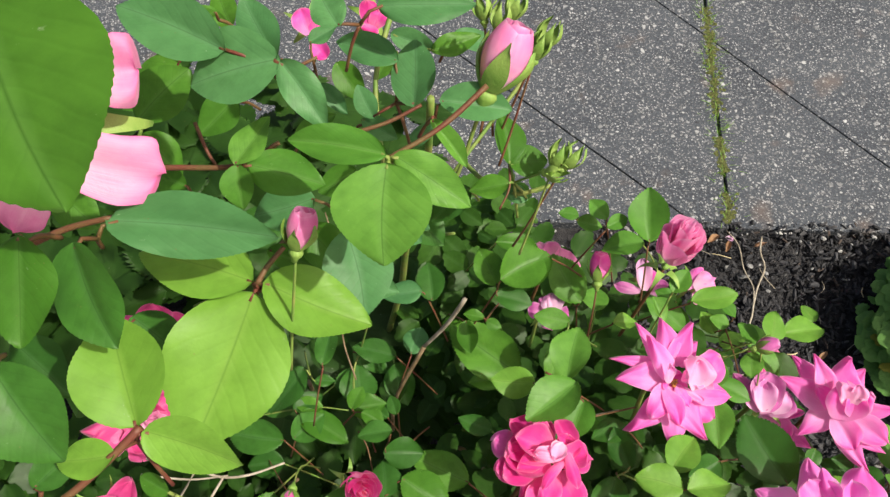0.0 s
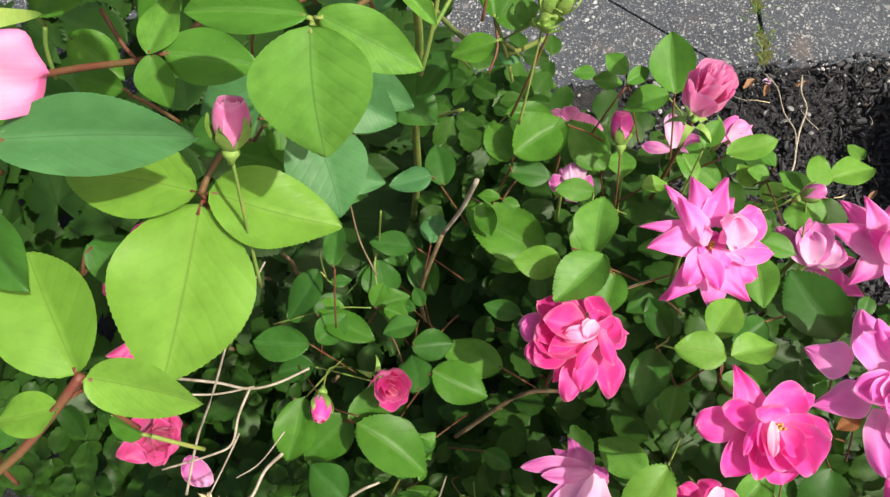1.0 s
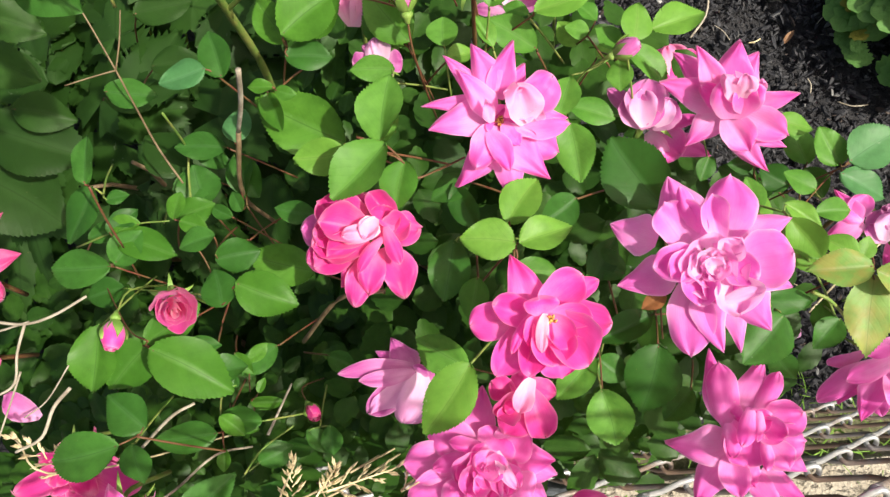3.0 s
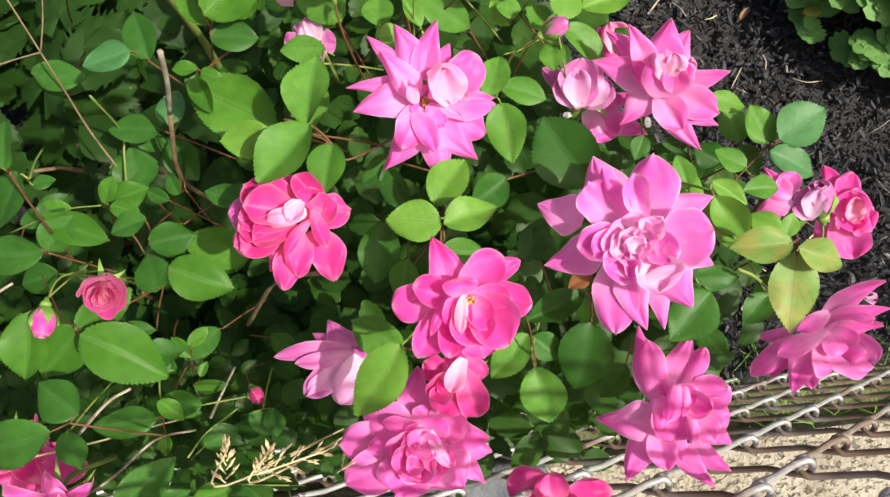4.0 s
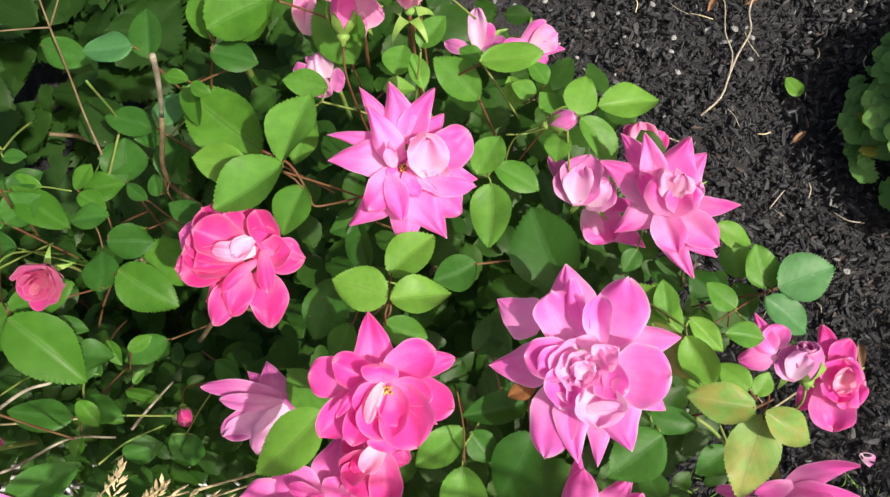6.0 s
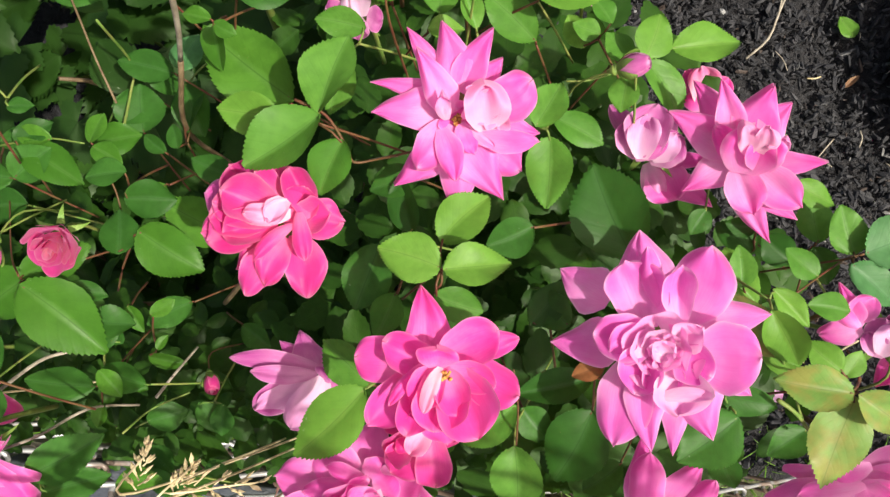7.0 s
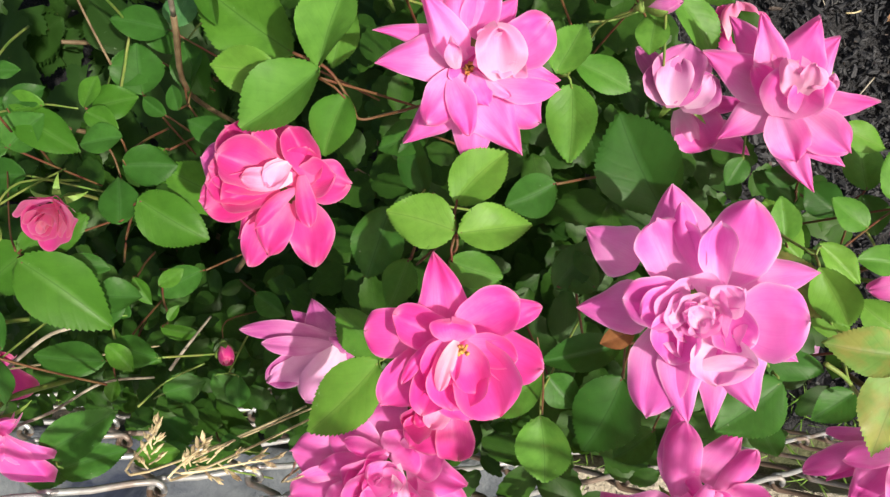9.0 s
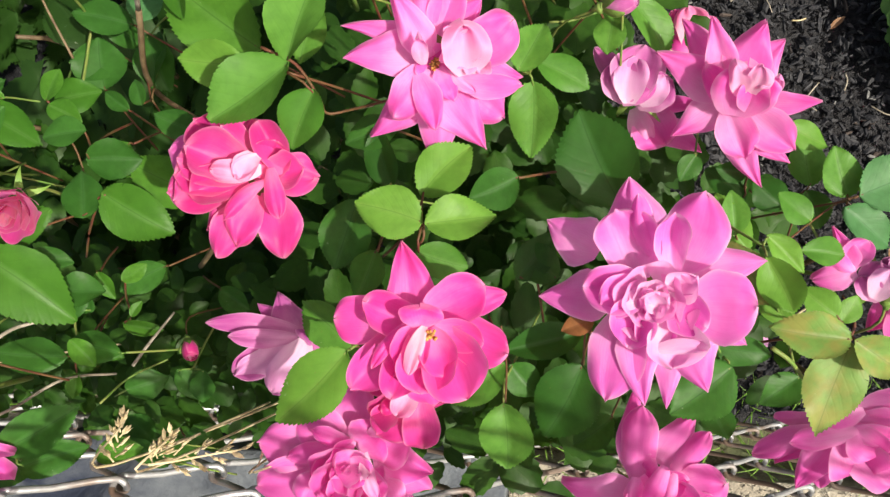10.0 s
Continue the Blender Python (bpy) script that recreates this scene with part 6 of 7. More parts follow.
rose_petal(_r, "r", (-0.1, -1.8, 1.4), (13.6, -0.4, 7.0), 31.6)
rose_petal(_r, "r", (-2.3, -2.1, -1.4), (-2.7, -32.7, 2.8), 28.6)
rose_petal(_r, "o", (-6.6, -2.5, -2.8), (-22.4, -21.6, 0.0), 21.1)
rose_petal(_r, "r", (2.4, -3.5, 0.0), (11.7, -15.9, 5.6), 21.1)
rose_petal(_r, "c", (-0.7, -7.0, 7.0), (3.8, 12.9, 12.6), 24.9)
rose_petal(_r, "c", (0.3, -1.4, 7.0), (-0.2, -13.8, 12.6), 21.1)
rose_petal(_r, "c", (0.9, -1.3, 8.4), (10.1, -4.6, 14.0), 18.1)
rose_petal(_r, "k", (0.6, -4.8, 11.2), (6.0, 6.7, 16.8), 12.8)
rose_petal(_r, "k", (5.4, 2.9, 12.6), (-1.7, -7.4, 18.2), 12.1)
rose_petal(_r, "r", (-3.5, 1.7, 1.4), (-12.5, 6.8, 7.0), 15.1)
_r = rose(main, "faded", (0.436, 0.125, 0.594), (-0.329, -0.093, 0.940), 0.018)
rose_petal(_r, "r", (-4.2, -8.3, 0.0), (1.0, 12.3, 2.8), 19.0)
rose_petal(_r, "h", (-2.2, -6.8, 4.2), (6.7, 8.6, 5.6), 14.8)
rose_petal(_r, "r", (-3.2, -7.1, 1.4), (-7.4, 4.9, 4.2), 13.4)
_r = rose(main, "magenta", (0.419, 0.137, 0.592), (-0.295, -0.169, 0.941), 0.02)
rose_petal(_r, "o", (4.3, -6.8, 0.0), (-4.4, 18.4, 1.4), 12.8)
rose_petal(_r, "q", (6.6, -4.7, 1.4), (-14.2, -10.2, 2.8), 15.7)
rose_petal(_r, "r", (3.3, -1.6, 0.0), (12.0, 11.1, 2.8), 15.7)
rose_petal(_r, "f", (4.9, -4.5, 4.2), (-6.6, 5.6, 7.0), 10.0)
_r = rose(main, "hot", (0.243, -0.037, 0.566), (-0.069, 0.090, 0.994), 0.028)
rose_petal(_r, "r", (0.6, 3.6, -1.4), (-29.0, 23.2, 0.0), 27.3)
rose_petal(_r, "r", (0.3, 1.8, 0.0), (37.8, 4.2, 1.4), 25.0)
rose_petal(_r, "q", (-1.9, 0.3, 0.0), (-36.5, -6.0, 1.4), 31.2)
rose_petal(_r, "r", (1.6, -2.1, 0.0), (18.5, -15.3, 2.8), 31.2)
rose_petal(_r, "r", (0.4, 2.0, 1.4), (0.2, 23.0, 4.2), 23.4)
rose_petal(_r, "c", (-1.8, 0.8, 5.6), (-11.5, 0.7, 9.8), 23.4)
rose_petal(_r, "f", (3.9, 0.1, 7.0), (16.2, 4.2, 9.8), 13.3)
_r = rose(low, "coral", (-0.167, 0.201, 0.610), (0.534, -0.223, 0.816), 0.034)
rose_petal(_r, "o", (-3.1, 8.8, -4.0), (25.9, 42.1, -2.0), 22.2)
rose_petal(_r, "o", (0.5, 4.6, -2.0), (35.4, 12.3, 1.0), 24.0)
rose_petal(_r, "q", (3.2, -7.8, -1.0), (22.4, -18.4, 2.0), 24.0)
rose_petal(_r, "r", (-1.5, -10.8, -1.0), (3.7, -29.0, 2.0), 26.8)
rose_petal(_r, "q", (-9.8, -10.3, -3.0), (-34.3, -26.2, -1.0), 24.9)
rose_petal(_r, "o", (-12.2, -3.7, -2.0), (-43.0, -13.8, 0.0), 22.2)
rose_petal(_r, "q", (-12.1, 3.1, -3.0), (-35.4, 10.2, 0.0), 24.9)
rose_petal(_r, "r", (-6.7, 8.2, -2.0), (-10.9, 22.1, 2.0), 27.7)
rose_petal(_r, "r", (-0.2, 7.9, 3.0), (12.4, 18.5, 7.0), 24.0)
rose_petal(_r, "q", (-6.8, -1.2, 3.0), (-22.7, 3.6, 7.0), 22.2)
rose_petal(_r, "r", (-2.6, -7.5, 3.0), (-8.8, -22.5, 6.0), 23.1)
cup(_r, (-1.4, -1.4, 0.0), ((15, 10, 40, 110), (15, 10, 160, 110), (15, 10, 280, 110), (11, 13, 90, 150), (11, 13, 250, 150)), PETAL["coral"][0])
ruffle(_r, (-1.4, -1.4, 12.0), 9.0, 9, PETAL["coral"][1], 0.8)
rose_petal(_r, "k", (-4.4, -4.4, 9.0), (2.6, 2.6, 18.0), 13.0)
rose_petal(_r, "k", (3.6, -1.4, 9.0), (-4.4, -0.4, 17.5), 12.0)
_r = rose(low, "coral", (-0.188, 0.136, 0.589), (0.80, -0.36, 0.48), 0.030)
for _k in range(5):
    _a = radians(72 * _k + 14)
    rose_petal(_r, "q", (3.0 * math.cos(_a), 3.0 * math.sin(_a), -3.0), (27.0 * math.cos(_a), 27.0 * math.sin(_a), (-2.0, 5.0, 9.0, -3.0, 4.0)[_k]), 25.0)
for _k in range(5):
    _a = radians(72 * _k + 50)
    rose_petal(_r, "r", (2.0 * math.cos(_a), 2.0 * math.sin(_a), 0.0), (17.5 * math.cos(_a), 17.5 * math.sin(_a), (13.0, 16.0, 11.0, 17.0, 14.0)[_k]), 22.0)
cup(_r, (0.0, 0.0, 0.0), ((13, 16, 30, 120), (13, 17, 150, 120), (13, 16, 270, 120), (10, 19, 90, 150), (9, 20, 250, 160), (6, 21, 0, 190), (4, 22, 160, 230)), PETAL["coral"][0])
_r = rose(low, "coral", (-0.128, 0.224, 0.721), (0.566, -0.317, 0.761), 0.034)
rose_petal(_r, "q", (1.4, -1.9, -3.0), (23.6, 19.4, 0.0), 22.9)
rose_petal(_r, "q", (4.2, -6.1, -1.0), (29.7, 1.7, 2.0), 23.7)
rose_petal(_r, "r", (4.3, -10.1, -2.0), (20.9, -27.4, 1.0), 25.2)
rose_petal(_r, "r", (0.0, -11.8, -2.0), (2.4, -32.5, 1.0), 25.2)
rose_petal(_r, "q", (-4.2, -6.9, -3.0), (-24.5, -23.1, 0.0), 23.7)
rose_petal(_r, "q", (-4.3, 1.2, -2.0), (-26.0, 3.9, 1.0), 22.9)
rose_petal(_r, "r", (-1.5, 2.9, -2.0), (-5.8, 22.3, 1.0), 24.4)
rose_petal(_r, "h", (1.4, -6.8, 4.0), (15.7, 5.0, 9.0), 17.5)
rose_petal(_r, "r", (-1.4, -8.5, 4.0), (8.6, -16.7, 8.0), 18.3)
rose_petal(_r, "r", (-2.8, -3.6, 4.0), (-13.8, -10.3, 8.0), 19.8)
cup(_r, (-0.0, -3.6, 0.0), ((16, 10, 20, 110), (16, 10, 140, 110), (16, 10, 260, 110), (12, 13, 80, 150), (12, 13, 240, 150), (8, 15, 0, 180)), PETAL["coral"][0])
ruffle(_r, (-0.0, -3.6, 12.0), 7.0, 4, PETAL["coral"][1], 0.8)
_r = rose(tall, "blush", (-0.026, 0.170, 1.008), (0.494, -0.575, 0.653), 0.028)
rose_petal(_r, "b", (-8.3, -9.5, 0.0), (22.0, -4.8, 2.8), 19.0)
rose_petal(_r, "b", (-5.3, 12.3, -1.4), (7.0, 18.2, 1.4), 19.3)
rose_petal(_r, "r", (-5.8, -19.2, -1.4), (-6.8, -31.6, 1.4), 12.1)
rose_petal(_r, "r", (-17.1, 16.6, -2.8), (-22.7, 23.0, 0.0), 11.5)
_r = rose(main, "faded", (0.238, 0.351, 0.552), (-0.235, -0.429, 0.872), 0.018)
rose_petal(_r, "h", (-0.5, -8.1, 2.8), (1.1, 21.5, 4.2), 15.4)
rose_petal(_r, "f", (2.1, -8.8, 1.4), (21.2, -4.4, 2.8), 18.3)
rose_petal(_r, "f", (-4.3, -8.3, 1.4), (-27.1, 0.8, 2.8), 11.5)
rose_petal(_r, "m", (0.3, -8.4, 0.0), (7.4, 10.4, 1.4), 19.2)
_r = rose(main, "magenta", (0.275, 0.339, 0.571), (-0.006, -0.432, 0.902), 0.018)
rose_petal(_r, "f", (-7.2, -3.1, 0.0), (9.5, 14.9, 1.4), 15.6)
rose_petal(_r, "h", (0.2, -2.8, 2.8), (18.5, 6.6, 4.2), 18.9)
rose_petal(_r, "o", (2.3, -4.3, 1.4), (23.8, -4.2, 2.8), 10.7)
rose_petal(_r, "f", (-0.7, -2.0, 1.4), (-19.6, -0.4, 2.8), 9.0)
rose_petal(_r, "r", (2.5, -5.9, -2.8), (9.4, -16.9, -1.4), 14.0)
_r = rose(main, "faded", (0.141, 0.295, 0.616), (0.077, -0.429, 0.900), 0.02)
rose_petal(_r, "h", (4.3, -4.5, 2.8), (0.9, 12.0, 4.2), 17.9)
rose_petal(_r, "r", (7.1, -5.0, 1.4), (16.0, -5.6, 2.8), 15.6)
rose_petal(_r, "r", (-5.5, -2.2, 0.0), (-17.0, -0.3, 1.4), 14.0)
rose_petal(_r, "f", (3.2, -4.3, 2.8), (-8.4, 8.2, 4.2), 10.1)
rose_petal(_r, "r", (1.3, -4.1, 0.0), (2.9, -17.9, 1.4), 15.6)
_r = rose(main, "pale", (0.130, 0.342, 0.606), (0.093, -0.490, 0.867), 0.022)
rose_petal(_r, "r", (-3.6, -16.1, 0.0), (2.8, 16.6, 1.4), 25.2)
rose_petal(_r, "h", (-2.6, -15.3, 2.8), (8.6, 12.3, 4.2), 16.2)
rose_petal(_r, "r", (-4.2, -15.1, 1.4), (-6.6, 8.7, 2.8), 14.6)
_r = rose(main, "pale", (0.156, 0.351, 0.590), (0.210, -0.453, 0.867), 0.022)
rose_petal(_r, "r", (-0.9, -10.0, 0.0), (8.9, 10.3, 1.4), 28.4)
rose_petal(_r, "r", (-2.9, -10.3, 1.4), (7.3, -10.7, 2.8), 20.3)
rose_petal(_r, "f", (-10.6, 4.3, 0.0), (-26.0, 11.1, 1.4), 13.8)
rose_petal(_r, "r", (-6.2, 1.0, 1.4), (-13.7, 15.3, 2.8), 18.7)
_r = rose(tall, "rose", (-0.014, 0.353, 0.863), (0.198, -0.702, 0.684), 0.014)
rose_petal(_r, "r", (0.7, -4.4, 0.0), (-6.4, 8.0, 1.4), 13.7)
rose_petal(_r, "r", (1.6, -4.3, 0.0), (5.8, 2.7, 1.4), 11.2)
rose_petal(_r, "r", (2.6, -7.1, -1.4), (11.7, -15.3, 0.0), 11.2)
_r = rose(tall, "hot", (0.020, 0.358, 0.865), (0.118, -0.718, 0.686), 0.014)
rose_petal(_r, "r", (0.6, -6.0, 0.0), (-3.9, 8.4, 1.4), 11.2)
rose_petal(_r, "r", (1.2, -5.9, 0.0), (4.9, 3.6, 1.4), 10.6)
rose_petal(_r, "r", (0.4, -4.4, 1.4), (-0.7, -9.1, 2.8), 10.6)
# </roses>

# ---- buds ----
# <buds>
bud(main, (0.286, 0.250, 0.649), (0.896, 0.095, 0.433), 0.0143, "faded", 0.6)
bud(main, (-0.045, 0.147, 0.637), (-0.021, -0.941, 0.339), 0.0172, "rose", 0.7)
bud(tall, (0.0225, 0.1550, 0.9700), (0.261, 0.567, 0.781), 0.0112, "pale", 0.8)
bud(tall, (0.079, 0.226, 0.957), (0.405, 0.499, 0.766), 0.0215, "pale", 0.75)
bud(tall, (0.107, 0.225, 0.912), (0.335, 0.513, 0.790), 0.0104, "rose", 0.1)
bud(tall, (0.111, 0.225, 0.912), (0.531, 0.393, 0.751), 0.0104, "rose", 0.1)
bud(tall, (0.104, 0.223, 0.911), (0.747, -0.416, 0.518), 0.0090, "rose", 0.1)
bud(tall, (0.099, 0.253, 0.950), (0.450, 0.297, 0.842), 0.0105, "rose", 0.1)
bud(tall, (0.097, 0.248, 0.949), (0.335, 0.513, 0.790), 0.0093, "rose", 0.1)
bud(tall, (0.083, 0.258, 0.954), (0.177, 0.532, 0.828), 0.0093, "rose", 0.1)
bud(tall, (0.088, 0.261, 0.956), (0.335, 0.513, 0.790), 0.0093, "rose", 0.1)
bud(tall, (0.078, 0.261, 0.956), (-0.168, 0.527, 0.833), 0.0084, "rose", 0.1)
bud(main, (0.170, 0.291, 0.674), (0.068, 0.772, 0.631), 0.0190, "rose", 0.7)
bud(main, (0.446, 0.119, 0.584), (-0.190, 0.743, 0.642), 0.0212, "faded", 0.85)
half_open(main, "pale", (0.213, 0.290, 0.714), (0.12, 0.10, 0.98), 0.036, 3, 0.82)
bud(main, (0.036, 0.075, 0.523), (0.477, -0.662, 0.579), 0.0137, "hot", 0.8)
# </buds>

# ---- stems and twigs ----
def smooth_path(points, per=5):
    """A smooth way through the points."""
    p = [Vector(q) for q in points]
    p = [p[0] * 2 - p[1]] + p + [p[-1] * 2 - p[-2]]
    out = []
    for i in range(1, len(p) - 2):
        for k in range(per):
            t = k / per
            out.append(0.5 * (2 * p[i] + (p[i + 1] - p[i - 1]) * t + (2 * p[i - 1] - 5 * p[i] + 4 * p[i + 1] - p[i + 2]) * t * t + (3 * p[i] - p[i - 1] - 3 * p[i + 1] + p[i + 2]) * t ** 3))
    return out + [p[-2]]


# <stems>
stalk("stem", main, STEM_RED, smooth_path([(0.129, 0.223, 0.669), (0.144, 0.217, 0.664), (0.155, 0.202, 0.660), (0.159, 0.195, 0.660), (0.170, 0.197, 0.659), (0.189, 0.199, 0.669)]), 0.0008, 0.0006)
stalk("stem", main, STEM_RED, smooth_path([(0.208, 0.143, 0.675), (0.208, 0.137, 0.673), (0.205, 0.131, 0.672), (0.206, 0.119, 0.686)]), 0.0007, 0.0005)
stalk("stem", main, STEM_GREEN, smooth_path([(0.304, 0.267, 0.619), (0.291, 0.259, 0.625), (0.274, 0.251, 0.630), (0.262, 0.250, 0.630)]), 0.0007, 0.0005)
stalk("stem", main, STEM_RED, smooth_path([(0.407, 0.098, 0.629), (0.410, 0.108, 0.626), (0.404, 0.119, 0.627)]), 0.0007, 0.0005)
stalk("stem", main, STEM_RED, smooth_path([(0.460, 0.178, 0.572), (0.434, 0.174, 0.567), (0.415, 0.164, 0.579), (0.388, 0.147, 0.604)]), 0.0007, 0.0005)
stalk("stem", main, STEM_RED, smooth_path([(0.246, 0.057, 0.601), (0.246, 0.079, 0.626), (0.243, 0.099, 0.649)]), 0.0006, 0.0004)
stalk("stem", main, STEM_RED, smooth_path([(0.283, 0.081, 0.630), (0.281, 0.099, 0.656), (0.285, 0.113, 0.655)]), 0.0006, 0.0004)
stalk("stem", main, STEM_GREEN, smooth_path([(0.370, 0.093, 0.633), (0.381, 0.086, 0.628), (0.401, 0.071, 0.598)]), 0.0012, 0.0009)
stalk("stem", main, STEM_GREEN, smooth_path([(-0.096, 0.211, 0.589), (-0.043, 0.213, 0.611), (-0.014, 0.210, 0.615)]), 0.0007, 0.0005)
stalk("stem", main, STEM_RED, smooth_path([(-0.018, 0.129, 0.650), (-0.046, 0.143, 0.621), (-0.081, 0.184, 0.584)]), 0.0006, 0.0004)
stalk("stem", main, STEM_RED, smooth_path([(-0.007, 0.197, 0.605), (0.001, 0.184, 0.601), (0.008, 0.155, 0.594)]), 0.0007, 0.0005)
stalk("stem", main, STEM_GREEN, smooth_path([(0.003, 0.192, 0.613), (-0.013, 0.219, 0.581), (-0.020, 0.258, 0.564), (-0.014, 0.273, 0.576), (0.000, 0.275, 0.639)]), 0.0010, 0.0008)
stalk("twig", main, DRY, smooth_path([(-0.083, 0.020, 0.565), (-0.052, 0.033, 0.568), (-0.022, 0.052, 0.564), (-0.009, 0.052, 0.528)]), 0.0010, 0.0008)
stalk("twig", main, DRY, smooth_path([(-0.070, 0.059, 0.588), (-0.032, 0.082, 0.605), (-0.014, 0.089, 0.605)]), 0.0012, 0.0009)
stalk("stem", main, STEM_GREEN, smooth_path([(-0.013, 0.034, 0.538), (-0.006, 0.048, 0.517), (0.022, 0.062, 0.520)]), 0.0008, 0.0006)
stalk("twig", main, DRY, smooth_path([(0.008, 0.059, 0.539), (0.017, 0.074, 0.536), (0.023, 0.093, 0.517)]), 0.0011, 0.0008)
stalk("cane", main, CANE, smooth_path([(0.031, 0.125, 0.497), (0.087, 0.142, 0.590), (0.122, 0.139, 0.612)]), 0.0019, 0.0014)
stalk("twig", main, DRY, smooth_path([(0.180, 0.200, 0.657), (0.164, 0.199, 0.648)]), 0.0008, 0.0006)
stalk("cane", main, DRY, smooth_path([(0.073, 0.266, 0.695), (0.060, 0.262, 0.660), (0.042, 0.260, 0.620)]), 0.0017, 0.0015)
stalk("cane", main, CANE, smooth_path([(0.042, 0.260, 0.620), (0.015, 0.238, 0.550), (0.005, 0.238, 0.450)]), 0.0018, 0.0017)
stalk("twig", low, DRY, smooth_path([(-0.136, 0.160, 0.671), (-0.106, 0.155, 0.668), (-0.086, 0.150, 0.665), (-0.068, 0.152, 0.664), (-0.046, 0.160, 0.664)]), 0.0010, 0.0008)
stalk("twig", low, DRY, smooth_path([(-0.138, 0.150, 0.669), (-0.107, 0.148, 0.666), (-0.082, 0.151, 0.665)]), 0.0008, 0.0006)
stalk("twig", low, DRY, smooth_path([(-0.085, 0.150, 0.665), (-0.093, 0.134, 0.662), (-0.098, 0.117, 0.659), (-0.111, 0.111, 0.659), (-0.143, 0.104, 0.660)]), 0.0009, 0.0007)
stalk("twig", low, DRY, smooth_path([(-0.093, 0.123, 0.660), (-0.101, 0.108, 0.658), (-0.114, 0.086, 0.654)]), 0.0007, 0.0005)
stalk("twig", low, DRY, smooth_path([(-0.066, 0.109, 0.655), (-0.078, 0.099, 0.654), (-0.088, 0.083, 0.652), (-0.105, 0.077, 0.652)]), 0.0012, 0.0009)
stalk("twig", low, DRY, smooth_path([(-0.064, 0.122, 0.658), (-0.081, 0.104, 0.655), (-0.096, 0.096, 0.655)]), 0.0005, 0.0004)
stalk("stem", tall, STEM_RED, smooth_path([(0.078, 0.214, 0.973), (0.067, 0.205, 0.968), (0.058, 0.199, 0.965), (0.046, 0.193, 0.962)]), 0.0010, 0.0008)
stalk("stem", tall, STEM_RED, smooth_path([(0.025, 0.220, 0.938), (0.042, 0.225, 0.940), (0.055, 0.231, 0.943)]), 0.0009, 0.0007)
stalk("stem", tall, STEM_RED, smooth_path([(-0.042, 0.188, 0.962), (-0.024, 0.189, 0.962), (-0.002, 0.190, 0.962), (0.011, 0.197, 0.965)]), 0.0011, 0.0008)
stalk("stem", tall, STEM_RED, smooth_path([(-0.050, 0.149, 0.981), (-0.038, 0.154, 0.983), (-0.026, 0.157, 0.984)]), 0.0011, 0.0008)
stalk("stem", tall, STEM_RED, smooth_path([(-0.017, 0.106, 0.958), (-0.025, 0.098, 0.955), (-0.035, 0.089, 0.952), (-0.050, 0.080, 0.948)]), 0.0013, 0.0010)
stalk("stem", tall, STEM_RED, smooth_path([(0.006, 0.154, 0.949), (0.009, 0.159, 0.951), (0.014, 0.165, 0.953)]), 0.0010, 0.0008)
stalk("stem", tall, STEM_RED, smooth_path([(0.001, 0.161, 0.936), (0.001, 0.155, 0.934), (-0.011, 0.137, 0.927)]), 0.0011, 0.0008)
stalk("stem", tall, STEM_GREEN, smooth_path([(0.038, 0.307, 0.917), (0.032, 0.287, 0.906), (0.031, 0.271, 0.897), (0.036, 0.237, 0.878)]), 0.0014, 0.0010)
stalk("stem", tall, STEM_GREEN, smooth_path([(0.108, 0.228, 0.894), (0.091, 0.228, 0.888), (0.074, 0.252, 0.872), (0.056, 0.305, 0.838), (0.050, 0.340, 0.800)]), 0.0009, 0.0014)
stalk("stem", tall, STEM_RED, smooth_path([(0.090, 0.234, 0.903), (0.090, 0.224, 0.898), (0.086, 0.216, 0.894)]), 0.0006, 0.0004)
stalk("stem", tall, STEM_GREEN, smooth_path([(0.104, 0.275, 0.932), (0.097, 0.263, 0.925), (0.083, 0.246, 0.916), (0.067, 0.227, 0.906)]), 0.0010, 0.0008)
stalk("stem", tall, STEM_RED, smooth_path([(0.015, 0.210, 0.989), (0.019, 0.208, 0.988), (0.026, 0.211, 0.989)]), 0.0007, 0.0005)
stalk("stem", tall, STEM_RED, smooth_path([(-0.018, 0.205, 0.965), (-0.014, 0.197, 0.960), (-0.011, 0.193, 0.958)]), 0.0007, 0.0005)
stalk("cane", tall, STEM_GREEN, smooth_path([(-0.02, 0.405, 0.30), (0.004, 0.400, 0.43), (0.018, 0.392, 0.546), (0.034, 0.372, 0.650), (0.046, 0.352, 0.740), (0.052, 0.330, 0.830)]), 0.0042, 0.0024)
stalk("stem", tall, STEM_GREEN, smooth_path([(0.018, 0.392, 0.546), (0.042, 0.384, 0.575), (0.064, 0.372, 0.602)]), 0.0022, 0.0014)
stalk("twig", main, CANE, smooth_path([(-0.014, 0.243, 0.588), (-0.024, 0.268, 0.600), (-0.026, 0.290, 0.622), (-0.025, 0.307, 0.646), (-0.030, 0.332, 0.664), (-0.036, 0.350, 0.672)]), 0.0008, 0.0005)
stalk("twig", main, CANE, smooth_path([(-0.025, 0.307, 0.646), (-0.040, 0.303, 0.651), (-0.055, 0.299, 0.655)]), 0.0006, 0.0004)
stalk("twig", main, CANE, smooth_path([(-0.025, 0.307, 0.646), (-0.016, 0.322, 0.655), (-0.010, 0.338, 0.662)]), 0.0006, 0.0004)
stalk("twig", low, DRY, smooth_path([(-0.126, 0.088, 0.660), (-0.112, 0.118, 0.680), (-0.084, 0.140, 0.724), (-0.058, 0.170, 0.762), (-0.034, 0.192, 0.785)]), 0.0009, 0.0005)
